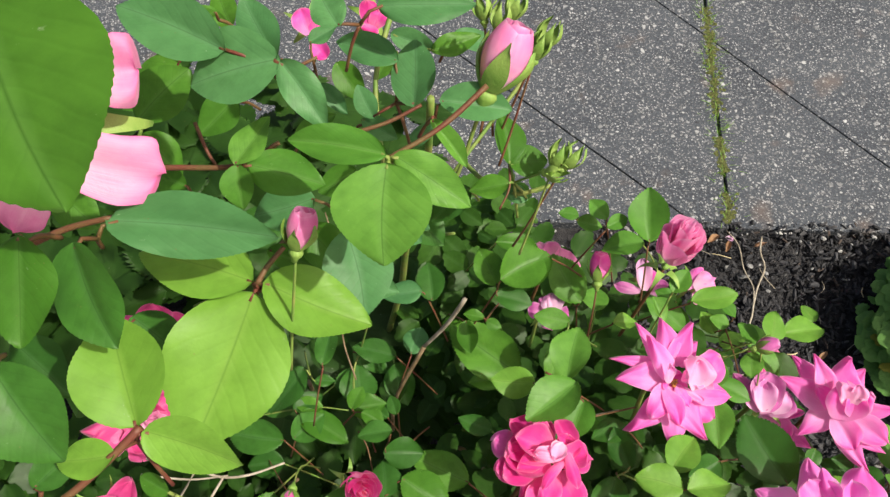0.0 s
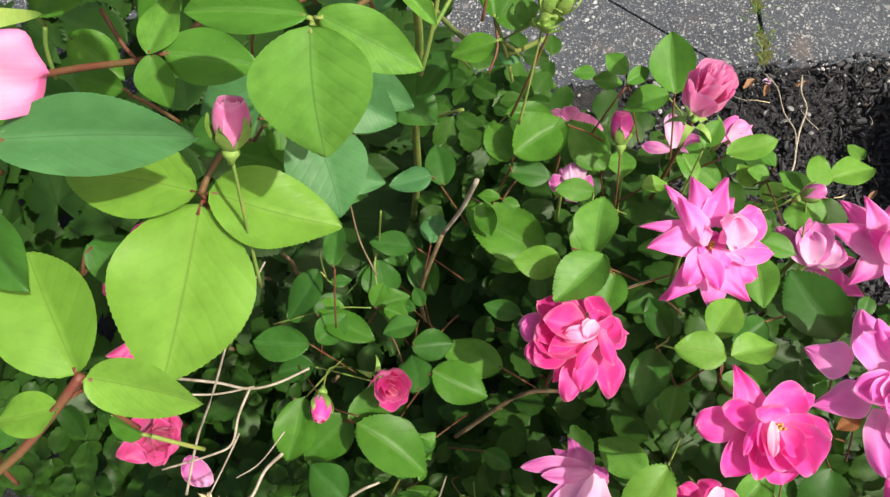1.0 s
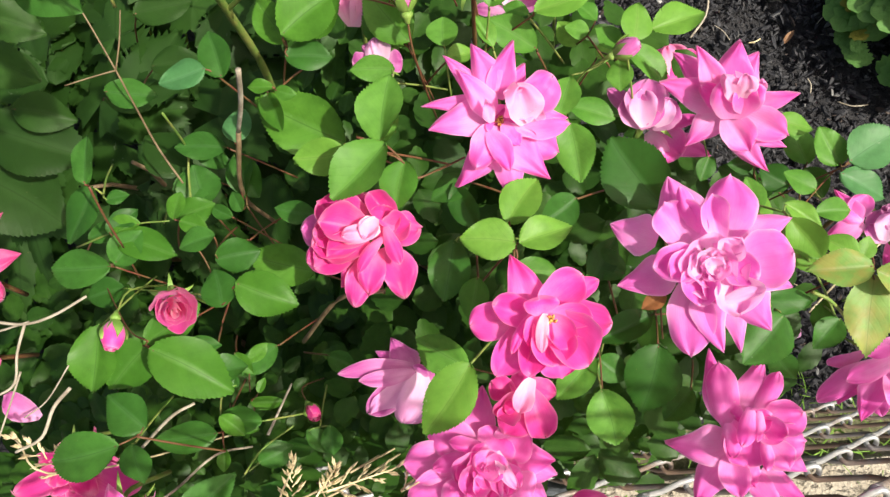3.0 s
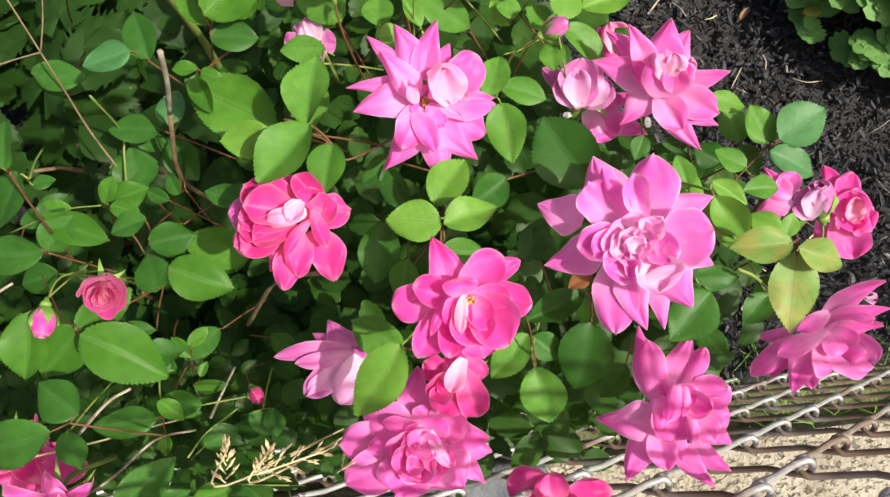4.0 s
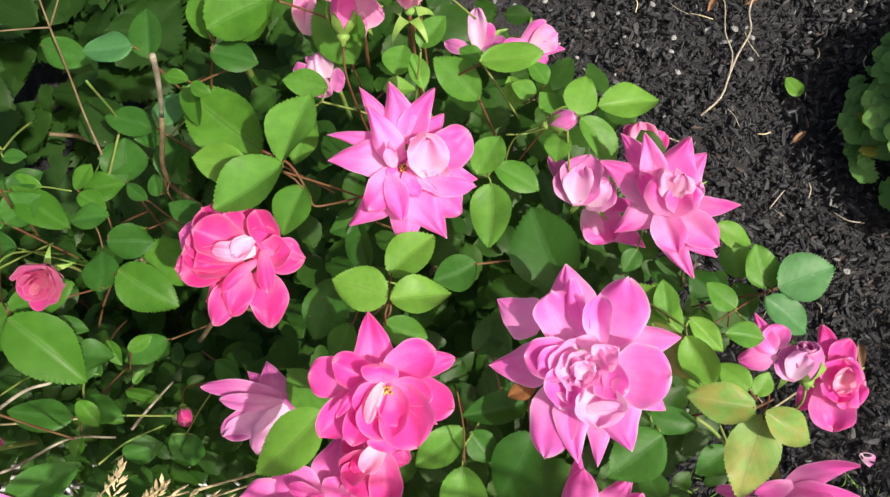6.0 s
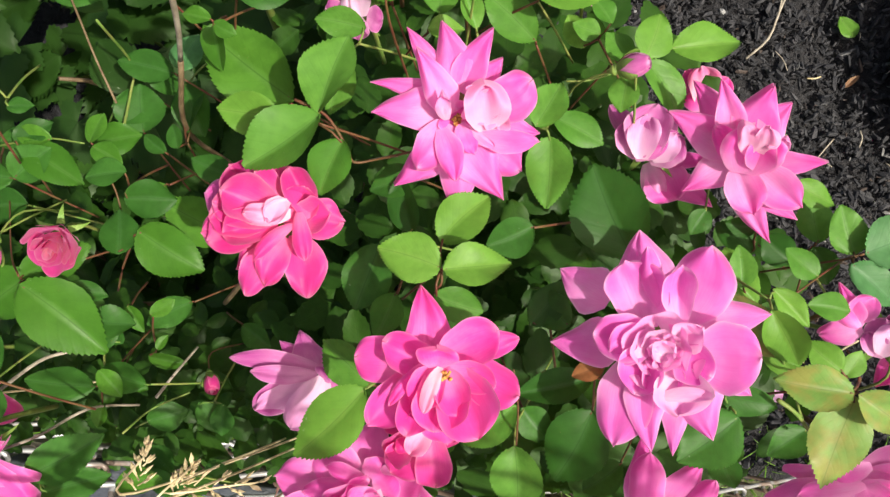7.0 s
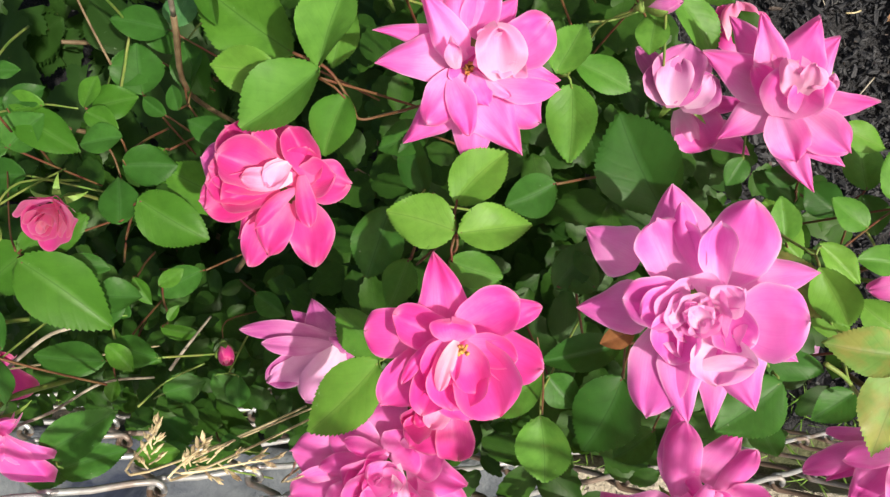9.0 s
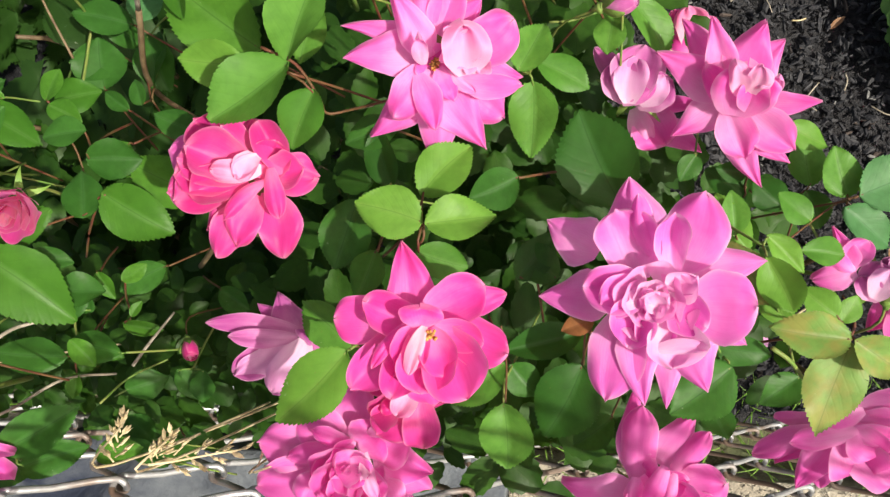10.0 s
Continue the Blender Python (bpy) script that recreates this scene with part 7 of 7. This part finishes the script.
stalk("twig", low, DRY, smooth_path([(-0.060, 0.168, 0.760), (-0.070, 0.186, 0.765)]), 0.0006, 0.0004)
# </stems>

# ---- petioles: leaflets that start close together share a stalk ----
def petioles():
    left = list(LEAVES)
    rng = random.Random(77)
    while left:
        host, base, tip = left.pop(0)
        mates = [q for q in left if q[0] is host and (q[1] - base).length < 0.022]
        for q in mates:
            left.remove(q)
        some = [(host, base, tip)] + mates
        hub = sum((q[1] for q in some), Vector()) / len(some) - Vector((0, 0, 0.004))
        back = sum(((q[1] - q[2]).normalized() for q in some), Vector())
        near = 0.3 if host == tall else 1.0
        foot = hub + near * (back.normalized() * 0.03 + Vector((rng.uniform(-0.01, 0.01), rng.uniform(-0.01, 0.01), -0.05)))
        verts, faces = tube(smooth_path([hub, hub.lerp(foot, 0.5) + Vector((0, 0, 0.002)), foot], 4), 0.0007, 6)
        for q in some:
            v, f = tube([hub, hub.lerp(q[1], 0.6) + Vector((0, 0, 0.001)), q[1] + (q[2] - q[1]) * 0.06], [0.0007, 0.0006, 0.0005], 6)
            faces += [tuple(i + len(verts) for i in face) for face in f]
            verts += v
        child("leaf_stalk", mesh_from("leaf_stalk", verts, faces, STEM_RED if rng.random() < 0.65 else STEM_GREEN), host)


petioles()

# ---- stems to the blooms ----
_r = random.Random(11)
for _b, _c, _a, _s in BLOOMS:
    _top = _c - _a * min(0.010, 0.24 * _s)
    _mid = _top - _a * 0.02 - Vector((0, 0, 0.012))
    _foot = _mid - _a * 0.012 - Vector((_r.uniform(-0.012, 0.012), _r.uniform(-0.012, 0.012), _r.uniform(0.05, 0.10))) * min(1.0, _s / 0.012) * (0.25 if _b == tall else 1.0)
    _thick = max(0.0005, min(0.0018, 0.075 * _s))
    stalk("stem", _b, STEM_GREEN if _r.random() < 0.6 else STEM_RED, smooth_path([_foot, _mid, _top], 4), _thick * 1.15, _thick * 0.9)

# ---- canes ----
for _b, _n, _high in ((main, 9, 0.46), (tall, 5, 0.40), (low, 5, 0.28)):
    for _k in range(_n):
        _a = 6.283 * _k / _n + _r.uniform(-0.3, 0.3)
        _root = _b.location + Vector((0.03 * math.cos(_a), 0.03 * math.sin(_a), 0))
        _tip = _b.location + Vector((_r.uniform(0.05, 0.14) * math.cos(_a), _r.uniform(0.04, 0.11) * math.sin(_a), _high * _r.uniform(0.75, 1.0)))
        stalk("cane", _b, CANE, arc(_root, _tip, 0.03, _r.uniform(-0.03, 0.03), 8, 0.004, _r), 0.005, 0.0020, 8)


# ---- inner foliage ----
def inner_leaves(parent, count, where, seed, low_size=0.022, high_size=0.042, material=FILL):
    """Leaves too many and too hidden to tell apart, in sprays of three to five."""
    rng = random.Random(seed)
    forms = [leaf_shape(4, 12, 0.05, rng.uniform(0.1, 0.4), rng.uniform(0.02, 0.25), 0.46, rng.uniform(-0.3, 0.3), rng) for _ in range(5)]
    verts, faces, uvs = [], [], []
    made = 0
    while made < count:
        p = Vector(where(rng))
        ang = rng.uniform(0, 6.283)
        size = rng.uniform(low_size, high_size)
        rise = rng.uniform(-0.35, 0.15)
        out = Vector((math.cos(ang), math.sin(ang), rise)).normalized()
        across = Vector((-math.sin(ang), math.cos(ang), 0))
        for base, way, s in ((p, out, 1.0), (p, out * 0.25 + across, 0.88), (p, out * 0.25 - across, 0.88), (p - out * size * 0.9, out * 0.15 + across, 0.75), (p - out * size * 0.9, out * 0.15 - across, 0.75)):
            b = base + way.normalized() * 0.003
            m = leaf_matrix(b, b + way.normalized() * size * s, size * s * rng.uniform(0.58, 0.78), (rng.uniform(-0.35, 0.35), rng.uniform(-0.45, 0.25), 1), rng.uniform(-0.3, 0.3))
            fv, fu = rng.choice(forms)
            o = len(verts)
            verts += [m @ Vector(v) for v in fv]
            uvs += fu
            faces += grid_faces(4, 12, o)
            made += 1
    return child("foliage", mesh_from("foliage", verts, faces, material, uvs), parent, label="dense green inner rose leaves", kind="stuff")


def canopy(x, y):
    """Height of the lower leaf layer over the bed."""
    return 0.525 - 0.6 * max(0.0, x - 0.33) - 0.35 * max(0.0, y - 0.32) - 0.8 * max(0.0, 0.04 - y) - 2.0 * max(0.0, 0.13 - x)


def _in_main(rng):
    while True:
        x, y = rng.uniform(-0.12, 0.48), rng.uniform(-0.01, 0.44)
        if x < 0.06 and y > 0.24:
            continue
        if ((x - 0.17) / 0.30) ** 2 + ((y - 0.20) / 0.26) ** 2 < 1 and x + 0.9 * y < 0.61 and (x > 0.13 or rng.random() < 0.5):
            return x, y, max(0.03, canopy(x, y) - 0.42 * rng.random())


def _by_fence(rng):
    x = rng.uniform(-0.28, 0.22)
    return x, rng.uniform(0.0, 0.11), rng.uniform(0.16, 0.46 - 0.3 * max(0.0, x - 0.1))


def _in_low(rng):
    while True:
        x, y = rng.uniform(-0.55, 0.0), rng.uniform(0.0, 0.27)
        if ((x + 0.25) / 0.30) ** 2 + ((y - 0.21) / 0.23) ** 2 < 1:
            return x, y, 0.30 - 0.28 * rng.random()


def _in_tall(rng):
    return rng.uniform(0.02, 0.14), rng.uniform(0.30, 0.60), rng.uniform(0.05, 0.44)


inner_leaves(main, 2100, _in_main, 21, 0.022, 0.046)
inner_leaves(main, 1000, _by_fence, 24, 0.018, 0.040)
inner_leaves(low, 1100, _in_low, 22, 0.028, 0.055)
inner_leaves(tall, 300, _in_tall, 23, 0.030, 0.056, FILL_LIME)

# ---- broad-leaved shrub in the shade between the roses ----
def palm_leaf(rng):
    """A leaf with five toothed lobes, of length 1 along +y."""
    verts, uvs = [], []
    na, nr = 84, 6
    ph = rng.uniform(0, 6)
    for i in range(na + 1):
        a = radians(-152 + 304 * i / na)
        r = 0.30
        for at, ln, half in ((0, 0.80, 34), (52, 0.66, 30), (-52, 0.64, 30), (106, 0.46, 30), (-106, 0.48, 30)):
            r = max(r, ln * (1 - (abs(math.degrees(a) - at) / half) ** 1.3 * 0.52) if abs(math.degrees(a) - at) < half else 0.0)
        r *= 1 + (0.045 if i % 2 else -0.045)
        for j in range(nr + 1):
            v = j / nr
            x, y = r * v * math.sin(a), 0.24 + r * v * math.cos(a)
            ridge = 0.03 * math.cos(5 * a * 180 / 265) * v
            verts.append((x, y, ridge - 0.22 * x * x - 0.16 * (y - 0.2) ** 2 + 0.03 * math.sin(3 * a + ph) * v * v))
            uvs.append((0.5 + 0.6 * x, max(0.0, min(1.0, y))))
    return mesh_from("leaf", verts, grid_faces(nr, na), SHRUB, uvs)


_r = random.Random(91)
_bm = []
for _k in range(6):
    _fv, _fu = leaf_shape(12, 34, 0.075, _r.uniform(0.10, 0.35), _r.uniform(0.05, 0.30), 0.40, _r.uniform(-0.3, 0.3), _r)
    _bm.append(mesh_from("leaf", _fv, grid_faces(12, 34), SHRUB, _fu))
    _bm.append(palm_leaf(_r))
for _k in range(290):
    _x, _y = _r.uniform(-0.50, 0.24), _r.uniform(-0.20, 0.42)
    _top = 0.33 - 0.5 * max(0.0, _x - 0.10) - 0.25 * max(0.0, -0.02 - _y) - 0.15 * max(0.0, _y)
    _p = Vector((_x, _y, _top * _r.uniform(0.45, 1.0) + 0.02))
    _a = math.atan2(_y, _x) + _r.uniform(-1.1, 1.1)
    _d = Vector((math.cos(_a), math.sin(_a), _r.uniform(-0.35, 0.10))).normalized()
    _ln = _r.uniform(0.075, 0.135)
    _p += shrub.location
    child("leaf", _bm[_k % 12], shrub, leaf_matrix(_p - _d * _ln * 0.4, _p + _d * _ln * 0.6, _ln * _r.uniform(0.62, 0.78), (_r.uniform(-0.3, 0.3), _r.uniform(-0.4, 0.2), 1.0), _r.uniform(-0.2, 0.2)))
for _k in range(11):
    _a = 6.283 * _k / 11 + _r.uniform(-0.2, 0.2)
    stalk("stem", shrub, STEM_GREEN, arc(shrub.location + Vector((0.02 * math.cos(_a), 0.02 * math.sin(_a), 0)), shrub.location + Vector((_r.uniform(0.08, 0.22) * math.cos(_a), _r.uniform(0.06, 0.18) * math.sin(_a), _r.uniform(0.12, 0.25))), 0.03, 0, 7), 0.0035, 0.0016, 6)

# ---- weed clump by the bed ----
def lobed_leaf(rng):
    """A deeply lobed leaf of length 1, as a fan of lobes round a midrib."""
    verts, faces, uvs = [], [], []
    lobes = ((0.0, 1.0), (0.50, 0.92), (-0.50, 0.92), (1.10, 0.74), (-1.10, 0.74))
    for a, ln in lobes:
        o = len(verts)
        n = 6
        for j in range(n + 1):
            v = j / n
            w = 0.08 + 0.25 * math.sin(min(1.0, 0.12 + v * 0.80) * math.pi) ** 0.7 * (1.28 if j % 2 else 0.74)
            if j == n:
                w = 0.09
            for u in (-1, 0, 1):
                x, y = u * w, 0.12 + v * ln * 0.88
                z = 0.10 * abs(u) * w - 0.22 * v * v + rng.uniform(-0.012, 0.012)
                verts.append((x * math.cos(a) + y * math.sin(a), -x * math.sin(a) + y * math.cos(a), z))
                uvs.append((0.5 + 0.4 * u, v))
        faces += grid_faces(2, n, o)
    return verts, faces, uvs


weed = thing("weed", "leafy green plant with lobed leaves and a few yellowed ones", "plant", (0.895, 0.485, -0.01))
_r = random.Random(41)
_forms = [lobed_leaf(_r) for _ in range(4)]
_wm = [mesh_from("leaf", f[0], f[1], WEED, f[2]) for f in _forms] + [mesh_from("leaf", _forms[0][0], _forms[0][1], WEED_OLD, _forms[0][2])]
for _k in range(298):
    while True:
        _x, _y = _r.uniform(-1, 1), _r.uniform(-1, 1)
        if _x * _x + _y * _y < 1:
            break
    _h = 0.205 * (1 - 0.75 * (_x * _x + _y * _y)) * _r.uniform(0.55, 1.0) + 0.02
    _p = Vector((0.165 * _x, 0.17 * _y, _h))
    _dir = Vector((_x * 0.8 + _r.uniform(-0.5, 0.5), _y * 0.8 + _r.uniform(-0.5, 0.5), _r.uniform(-0.15, 0.15))).normalized()
    _size = _r.uniform(0.032, 0.054) * (0.5 if _x * _x + _y * _y > 0.85 else 1.0)
    _old = _x < -0.55 and _r.random() < 0.07
    child("leaf", _wm[4] if _old else _wm[_k % 4], weed, leaf_matrix(_p, _p + _dir * _size, _size * (0.6 if _old else 1.0), (_r.uniform(-0.4, 0.4), _r.uniform(-0.4, 0.4), 1), 0.0), "yellowed leaf" if _old else "")
for _k in range(12):
    _a = _r.uniform(0, 6.28)
    stalk("stem", weed, STEM_GREEN, arc((0.02 * math.cos(_a), 0.02 * math.sin(_a), 0), (_r.uniform(0.03, 0.12) * math.cos(_a), _r.uniform(0.03, 0.12) * math.sin(_a), _r.uniform(0.1, 0.2)), 0.02, 0, 6), 0.003, 0.0015, 6)

# ---- dead twig, dry grass, fallen petals ----
def litter(name, label, category, verts, faces, material, at, rz=0.0, uvs=None, group=""):
    ob = new(name, mesh_from(name, verts, faces, material, uvs))
    ob.matrix_world = Matrix.Translation(at) @ Matrix.Rotation(rz, 4, "Z")
    return tagged(ob, label, category, group)


_v, _f = tube(smooth_path([(0.606, 0.705, 0.016), (0.596, 0.672, 0.020), (0.597, 0.640, 0.022), (0.580, 0.606, 0.018), (0.568, 0.575, 0.016), (0.556, 0.540, 0.012), (0.528, 0.512, 0.010)], 3), 0.0017, 7)
_v2, _f2 = tube(smooth_path([(0.548, 0.722, 0.010), (0.563, 0.690, 0.014), (0.562, 0.640, 0.018), (0.572, 0.606, 0.018), (0.568, 0.575, 0.016)], 3), 0.0012, 6)
litter("dead_twig", "bleached forked dead twig lying on black mulch", "twig", _v + _v2, _f + [tuple(i + len(_v) for i in q) for q in _f2], DRY, (0, 0, 0))
_v, _f = tube(smooth_path([(0.0, 0.0, 0.006), (0.06, 0.045, 0.012), (0.12, 0.08, 0.008)]), 0.0014, 6)
litter("dry_stalk", "thin straw-coloured dry stalk on the mulch", "twig", _v, _f, HAY, (0.60, 0.085, 0.0))
_tw = random.Random(77)
for _k in range(34):
    _x, _y, _a, _ln = _tw.uniform(0.42, 0.95), _tw.uniform(0.08, 0.70), _tw.uniform(0, 6.28), _tw.uniform(0.012, 0.045)
    _v, _f = tube(smooth_path([(0.0, 0.0, 0.0), (_ln * 0.5, _tw.uniform(-0.1, 0.1) * _ln, 0.003), (_ln, _tw.uniform(-0.3, 0.3) * _ln, _tw.uniform(-0.003, 0.004))]), _tw.uniform(0.0005, 0.0011), 5)
    litter("dry_stalk", "thin pale splinter of dry stalk on the mulch", "twig", _v, _f, DRY if _k % 3 else HAY, (_x, _y, 0.011), _a, group="splinters on the mulch")
_pm = random.Random(51)
_me = petal_mesh(0.030, 0.020, 1.2, 1.7, 1.0, 0.5, 2.0, 0.0, _pm, PETAL["faded"][0], 8, 8)
_ob = new("fallen_petal", _me)
_ob.matrix_world = axis_frame((-0.152, 0.098, 0.560), (0.35, -0.30, 0.88)) @ Matrix.Rotation(2.4, 4, "Z")
tagged(_ob, "withered lilac rose petal caught among dry twigs", "petal", "fallen petals")
for _x, _y, _s, _lk, _lab in ((0.728, 0.048, 0.022, "magenta", "fallen magenta rose petal on black mulch"), (0.545, 0.708, 0.015, "faded", "fallen pale pink rose petal beside the paving"), (0.563, 0.059, 0.022, "faded", "fallen pale pink rose petal beside the fence")):
    _me = petal_mesh(_s, _s * 0.8, 1.3, 1.9, 1.0, 0.3, 2.4, 0.0, _pm, PETAL[_lk][1], 6, 6)
    _me.name = "fallen_petal"
    _ob = new("fallen_petal", _me)
    _ob.matrix_world = Matrix.Translation((_x, _y, 0.008)) @ Matrix.Rotation(_pm.uniform(0, 6), 4, "Z")
    tagged(_ob, _lab, "petal", "fallen petals")
for _x, _y, _s in ((0.535, 0.713, 0.030), (0.552, 0.700, 0.026), (0.592, 0.690, 0.022), (0.735, 0.16, 0.030), (0.655, 0.475, 0.022)):
    _fv, _fu = leaf_shape(6, 14, 0.05, 0.9, -0.3, 0.45, 0.8, _pm)
    _ob = new("dead_leaf", mesh_from("dead_leaf", _fv, grid_faces(6, 14), SEAR, _fu))
    _ob.matrix_world = Matrix.Translation((_x, _y, 0.008)) @ Matrix.Rotation(_pm.uniform(0, 6), 4, "Z") @ Matrix.Diagonal((_s * 0.38, _s * 1.1, _s * 0.8, 1))
    tagged(_ob, "curled brown dead leaf on the ground", "leaf", "dead leaves")
_ob = new("fallen_leaf", LEAF_MESHES["young"][1])
_ob.matrix_world = Matrix.Translation((0.668, 0.545, 0.012)) @ Matrix.Rotation(0.6, 4, "Z") @ Matrix.Diagonal((0.026, 0.034, 0.03, 1))
tagged(_ob, "small fresh green leaf lying on black mulch", "leaf")

# ---- dry grass heads over the fence ----
def seed_head(root, tip, label, seed):
    rng = random.Random(seed)
    ob = thing("dry_grass_stalk", label, "grass stalk", (root[0], root[1], -0.01))
    root, tip = Vector(root), Vector(tip)
    base = Vector((root.x, root.y, -0.01))
    pts = [p - base for p in smooth_path([base, base.lerp(root, 0.6) + Vector((0.01, 0.0, 0.0)), root, tip], 6)]
    stalk("stalk", ob, HAY, pts, 0.0011, 0.0005, 5)
    way = (tip - root)
    side = way.cross(Vector((0, 0, 1))).normalized()
    verts, faces, uvs = [], [], []
    for k in range(9):
        t = 0.06 + 0.94 * k / 8
        p = root + way * t - base
        ln = way.length * (0.26 * (1 - t) + 0.10)
        out = (way.normalized() * 0.8 + side * (1 if k % 2 else -1) * (0.75 * (1 - t) + 0.2) + Vector((0, 0, rng.uniform(-0.2, 0.3)))).normalized()
        for j in range(4):
            q = p + out * ln * (0.35 + 0.65 * j / 4)
            d = (out + side * rng.uniform(-0.4, 0.4) + Vector((0, 0, rng.uniform(-0.3, 0.3)))).normalized()
            m = leaf_matrix(q, q + d * rng.uniform(0.0045, 0.0070), 0.0017)
            o = len(verts)
            for c in ((0, 0, 0), (0.5, 0.45, 0.15), (0, 0.5, 0.45), (-0.5, 0.45, 0.15), (0, 1, 0.1), (0, 0.5, -0.3)):
                verts.append(m @ Vector(c))
            faces += [(o, o + 1, o + 2), (o, o + 2, o + 3), (o + 1, o + 4, o + 2), (o + 2, o + 4, o + 3), (o, o + 5, o + 1), (o, o + 3, o + 5), (o + 1, o + 5, o + 4), (o + 3, o + 4, o + 5)]
        v, f = tube([p, p + out * ln], 0.0004, 4)
        o = len(verts)
        verts += v
        faces += [tuple(i + o for i in q) for q in f]
    child("seed_head", mesh_from("seed_head", verts, faces, HAY, smooth=False), ob)
    return ob


# <seed heads>
seed_head((0.071, 0.027, 0.639), (0.115, 0.032, 0.635), "dry straw-coloured grass seed head beside the fence", 1)
seed_head((0.055, 0.023, 0.641), (0.059, 0.044, 0.642), "dry straw-coloured grass seed head beside the fence", 2)
seed_head((0.074, 0.022, 0.639), (0.082, 0.038, 0.639), "dry straw-coloured grass seed head beside the fence", 3)
seed_head((0.112, 0.015, 0.601), (0.143, 0.026, 0.601), "dry straw-coloured grass seed head beside the fence", 4)
seed_head((-0.096, 0.058, 0.616), (-0.126, 0.085, 0.624), "dry straw-coloured grass seed head beside the fence", 5)
# </seed heads>

# ---- stones and a blue-grey stand-in behind the fence ----
def pebble(label, at, size, material, seed):
    rng = random.Random(seed)
    bm = bmesh.new()
    bmesh.ops.create_icosphere(bm, subdivisions=2, radius=1.0)
    for v in bm.verts:
        v.co *= 1 + 0.25 * noise.noise(v.co * 1.3 + Vector((seed, 0, 0)))
        v.co = Vector((v.co.x * size, v.co.y * size * 0.75, v.co.z * size * 0.45))
    me = bpy.data.meshes.new("stone")
    bm.to_mesh(me)
    bm.free()
    me.materials.append(material)
    ob = new("stone", me)
    ob.matrix_world = Matrix.Translation(at) @ Matrix.Rotation(rng.uniform(0, 6), 4, "Z")
    return tagged(ob, label, "stone", "stones in the bed")


# Crumpled form added in place of unidentified dark blue-grey shapes.
_n = 40
_v = []
for _j in range(_n + 1):
    for _i in range(_n + 1):
        _x, _y = -0.55 + 0.80 * _i / _n, -0.62 + 0.52 * _j / _n
        _q = 0.05 * noise.noise((_x * 7, _y * 7, 4.0)) + 0.025 * noise.noise((_x * 19, _y * 19, 1.0))
        _x += 0.05 * noise.noise((_y * 5, 0.3, 2.0))
        _v.append((_x, _y, 0.055 + abs(_q)))
_me = mesh_from("ground_sheet", _v, grid_faces(_n, _n), BLUE_GREY)
_ob = tagged(new("ground_sheet", _me), "crumpled dark blue-grey stand-in for unidentified shapes behind the fence", "sheet")
_mod = _ob.modifiers.new("thickness", "SOLIDIFY")
_mod.thickness = 0.045

for _k in range(70):
    _x = _r.uniform(0.10, 0.90)
    pebble("small pale grey stone beside the paving", (_x, EDGE(_x) - 0.010 - 0.16 * _r.random() ** 2, 0.008), _r.uniform(0.002, 0.0055), STONE, _k + 40)
for _k in range(26):
    _x = _r.uniform(0.35, 1.1)
    pebble("small pale grey stone in the black mulch", (_x, _r.uniform(0.05, 0.72), 0.006), _r.uniform(0.004, 0.009), STONE, _k + 3)

# ---- bark mulch ----
def chip_shape(rng):
    """A torn flake of bark: an uneven outline of six corners, thinner towards its ends."""
    a, b, c = rng.uniform(0.55, 1.25), rng.uniform(0.28, 0.62), rng.uniform(0.10, 0.26)
    ring = [(a * rng.uniform(0.65, 1.1) * math.cos(t), b * rng.uniform(0.55, 1.15) * math.sin(t)) for t in (0.1, 0.9, 2.1, 3.2, 4.1, 5.3)]
    v = [(x, y, -c) for x, y in ring] + [(x * rng.uniform(0.55, 0.95), y * rng.uniform(0.5, 0.9), c * rng.uniform(0.2, 1.3)) for x, y in ring]
    return v, [(5, 4, 3, 2, 1, 0), (6, 7, 8), (6, 8, 9), (6, 9, 10), (6, 10, 11)] + [(i, (i + 1) % 6, 6 + (i + 1) % 6, 6 + i) for i in range(6)]


mulch = thing("bark_mulch", "black shredded bark mulch covering the flower bed", "mulch", kind="structure")
_shapes = [chip_shape(_r) for _ in range(10)]
_cm = [mesh_from("bark_chip", v, f, CHIP, smooth=False) for v, f in _shapes]
_verts, _faces = [], []


def chip_pose(x, y, rng):
    s = rng.choice((0.003, 0.004, 0.005, 0.006, 0.010)) * rng.uniform(0.7, 1.3)
    return Matrix.Translation((x, y, rng.uniform(-0.008, 0.012))) @ Matrix.Rotation(rng.uniform(0, 6.28), 4, "Z") @ Euler((rng.gauss(0, 0.4), rng.gauss(0, 0.3), 0)).to_matrix().to_4x4() @ Matrix.Scale(s, 4)


for _k in range(300):
    child("bark_chip", _cm[_k % 10], mulch, chip_pose(_r.uniform(0.42, 0.72), _r.uniform(0.05, 0.70), _r))
for _k in range(16000):
    _x = _r.uniform(-0.9, 1.5)
    if _k < 12000:
        _x = _r.uniform(0.30, 1.0)
    _m = chip_pose(_x, _r.uniform(FENCE_Y(_x) + 0.01, EDGE(_x) + 0.012), _r)
    _o = len(_verts)
    _sv, _sf = _r.choice(_shapes)
    _verts += [_m @ Vector(v) for v in _sv]
    _faces += [tuple(i + _o for i in q) for q in _sf]
child("loose_chips", mesh_from("loose_chips", _verts, _faces, CHIPS, smooth=False), mulch, kind="stuff")
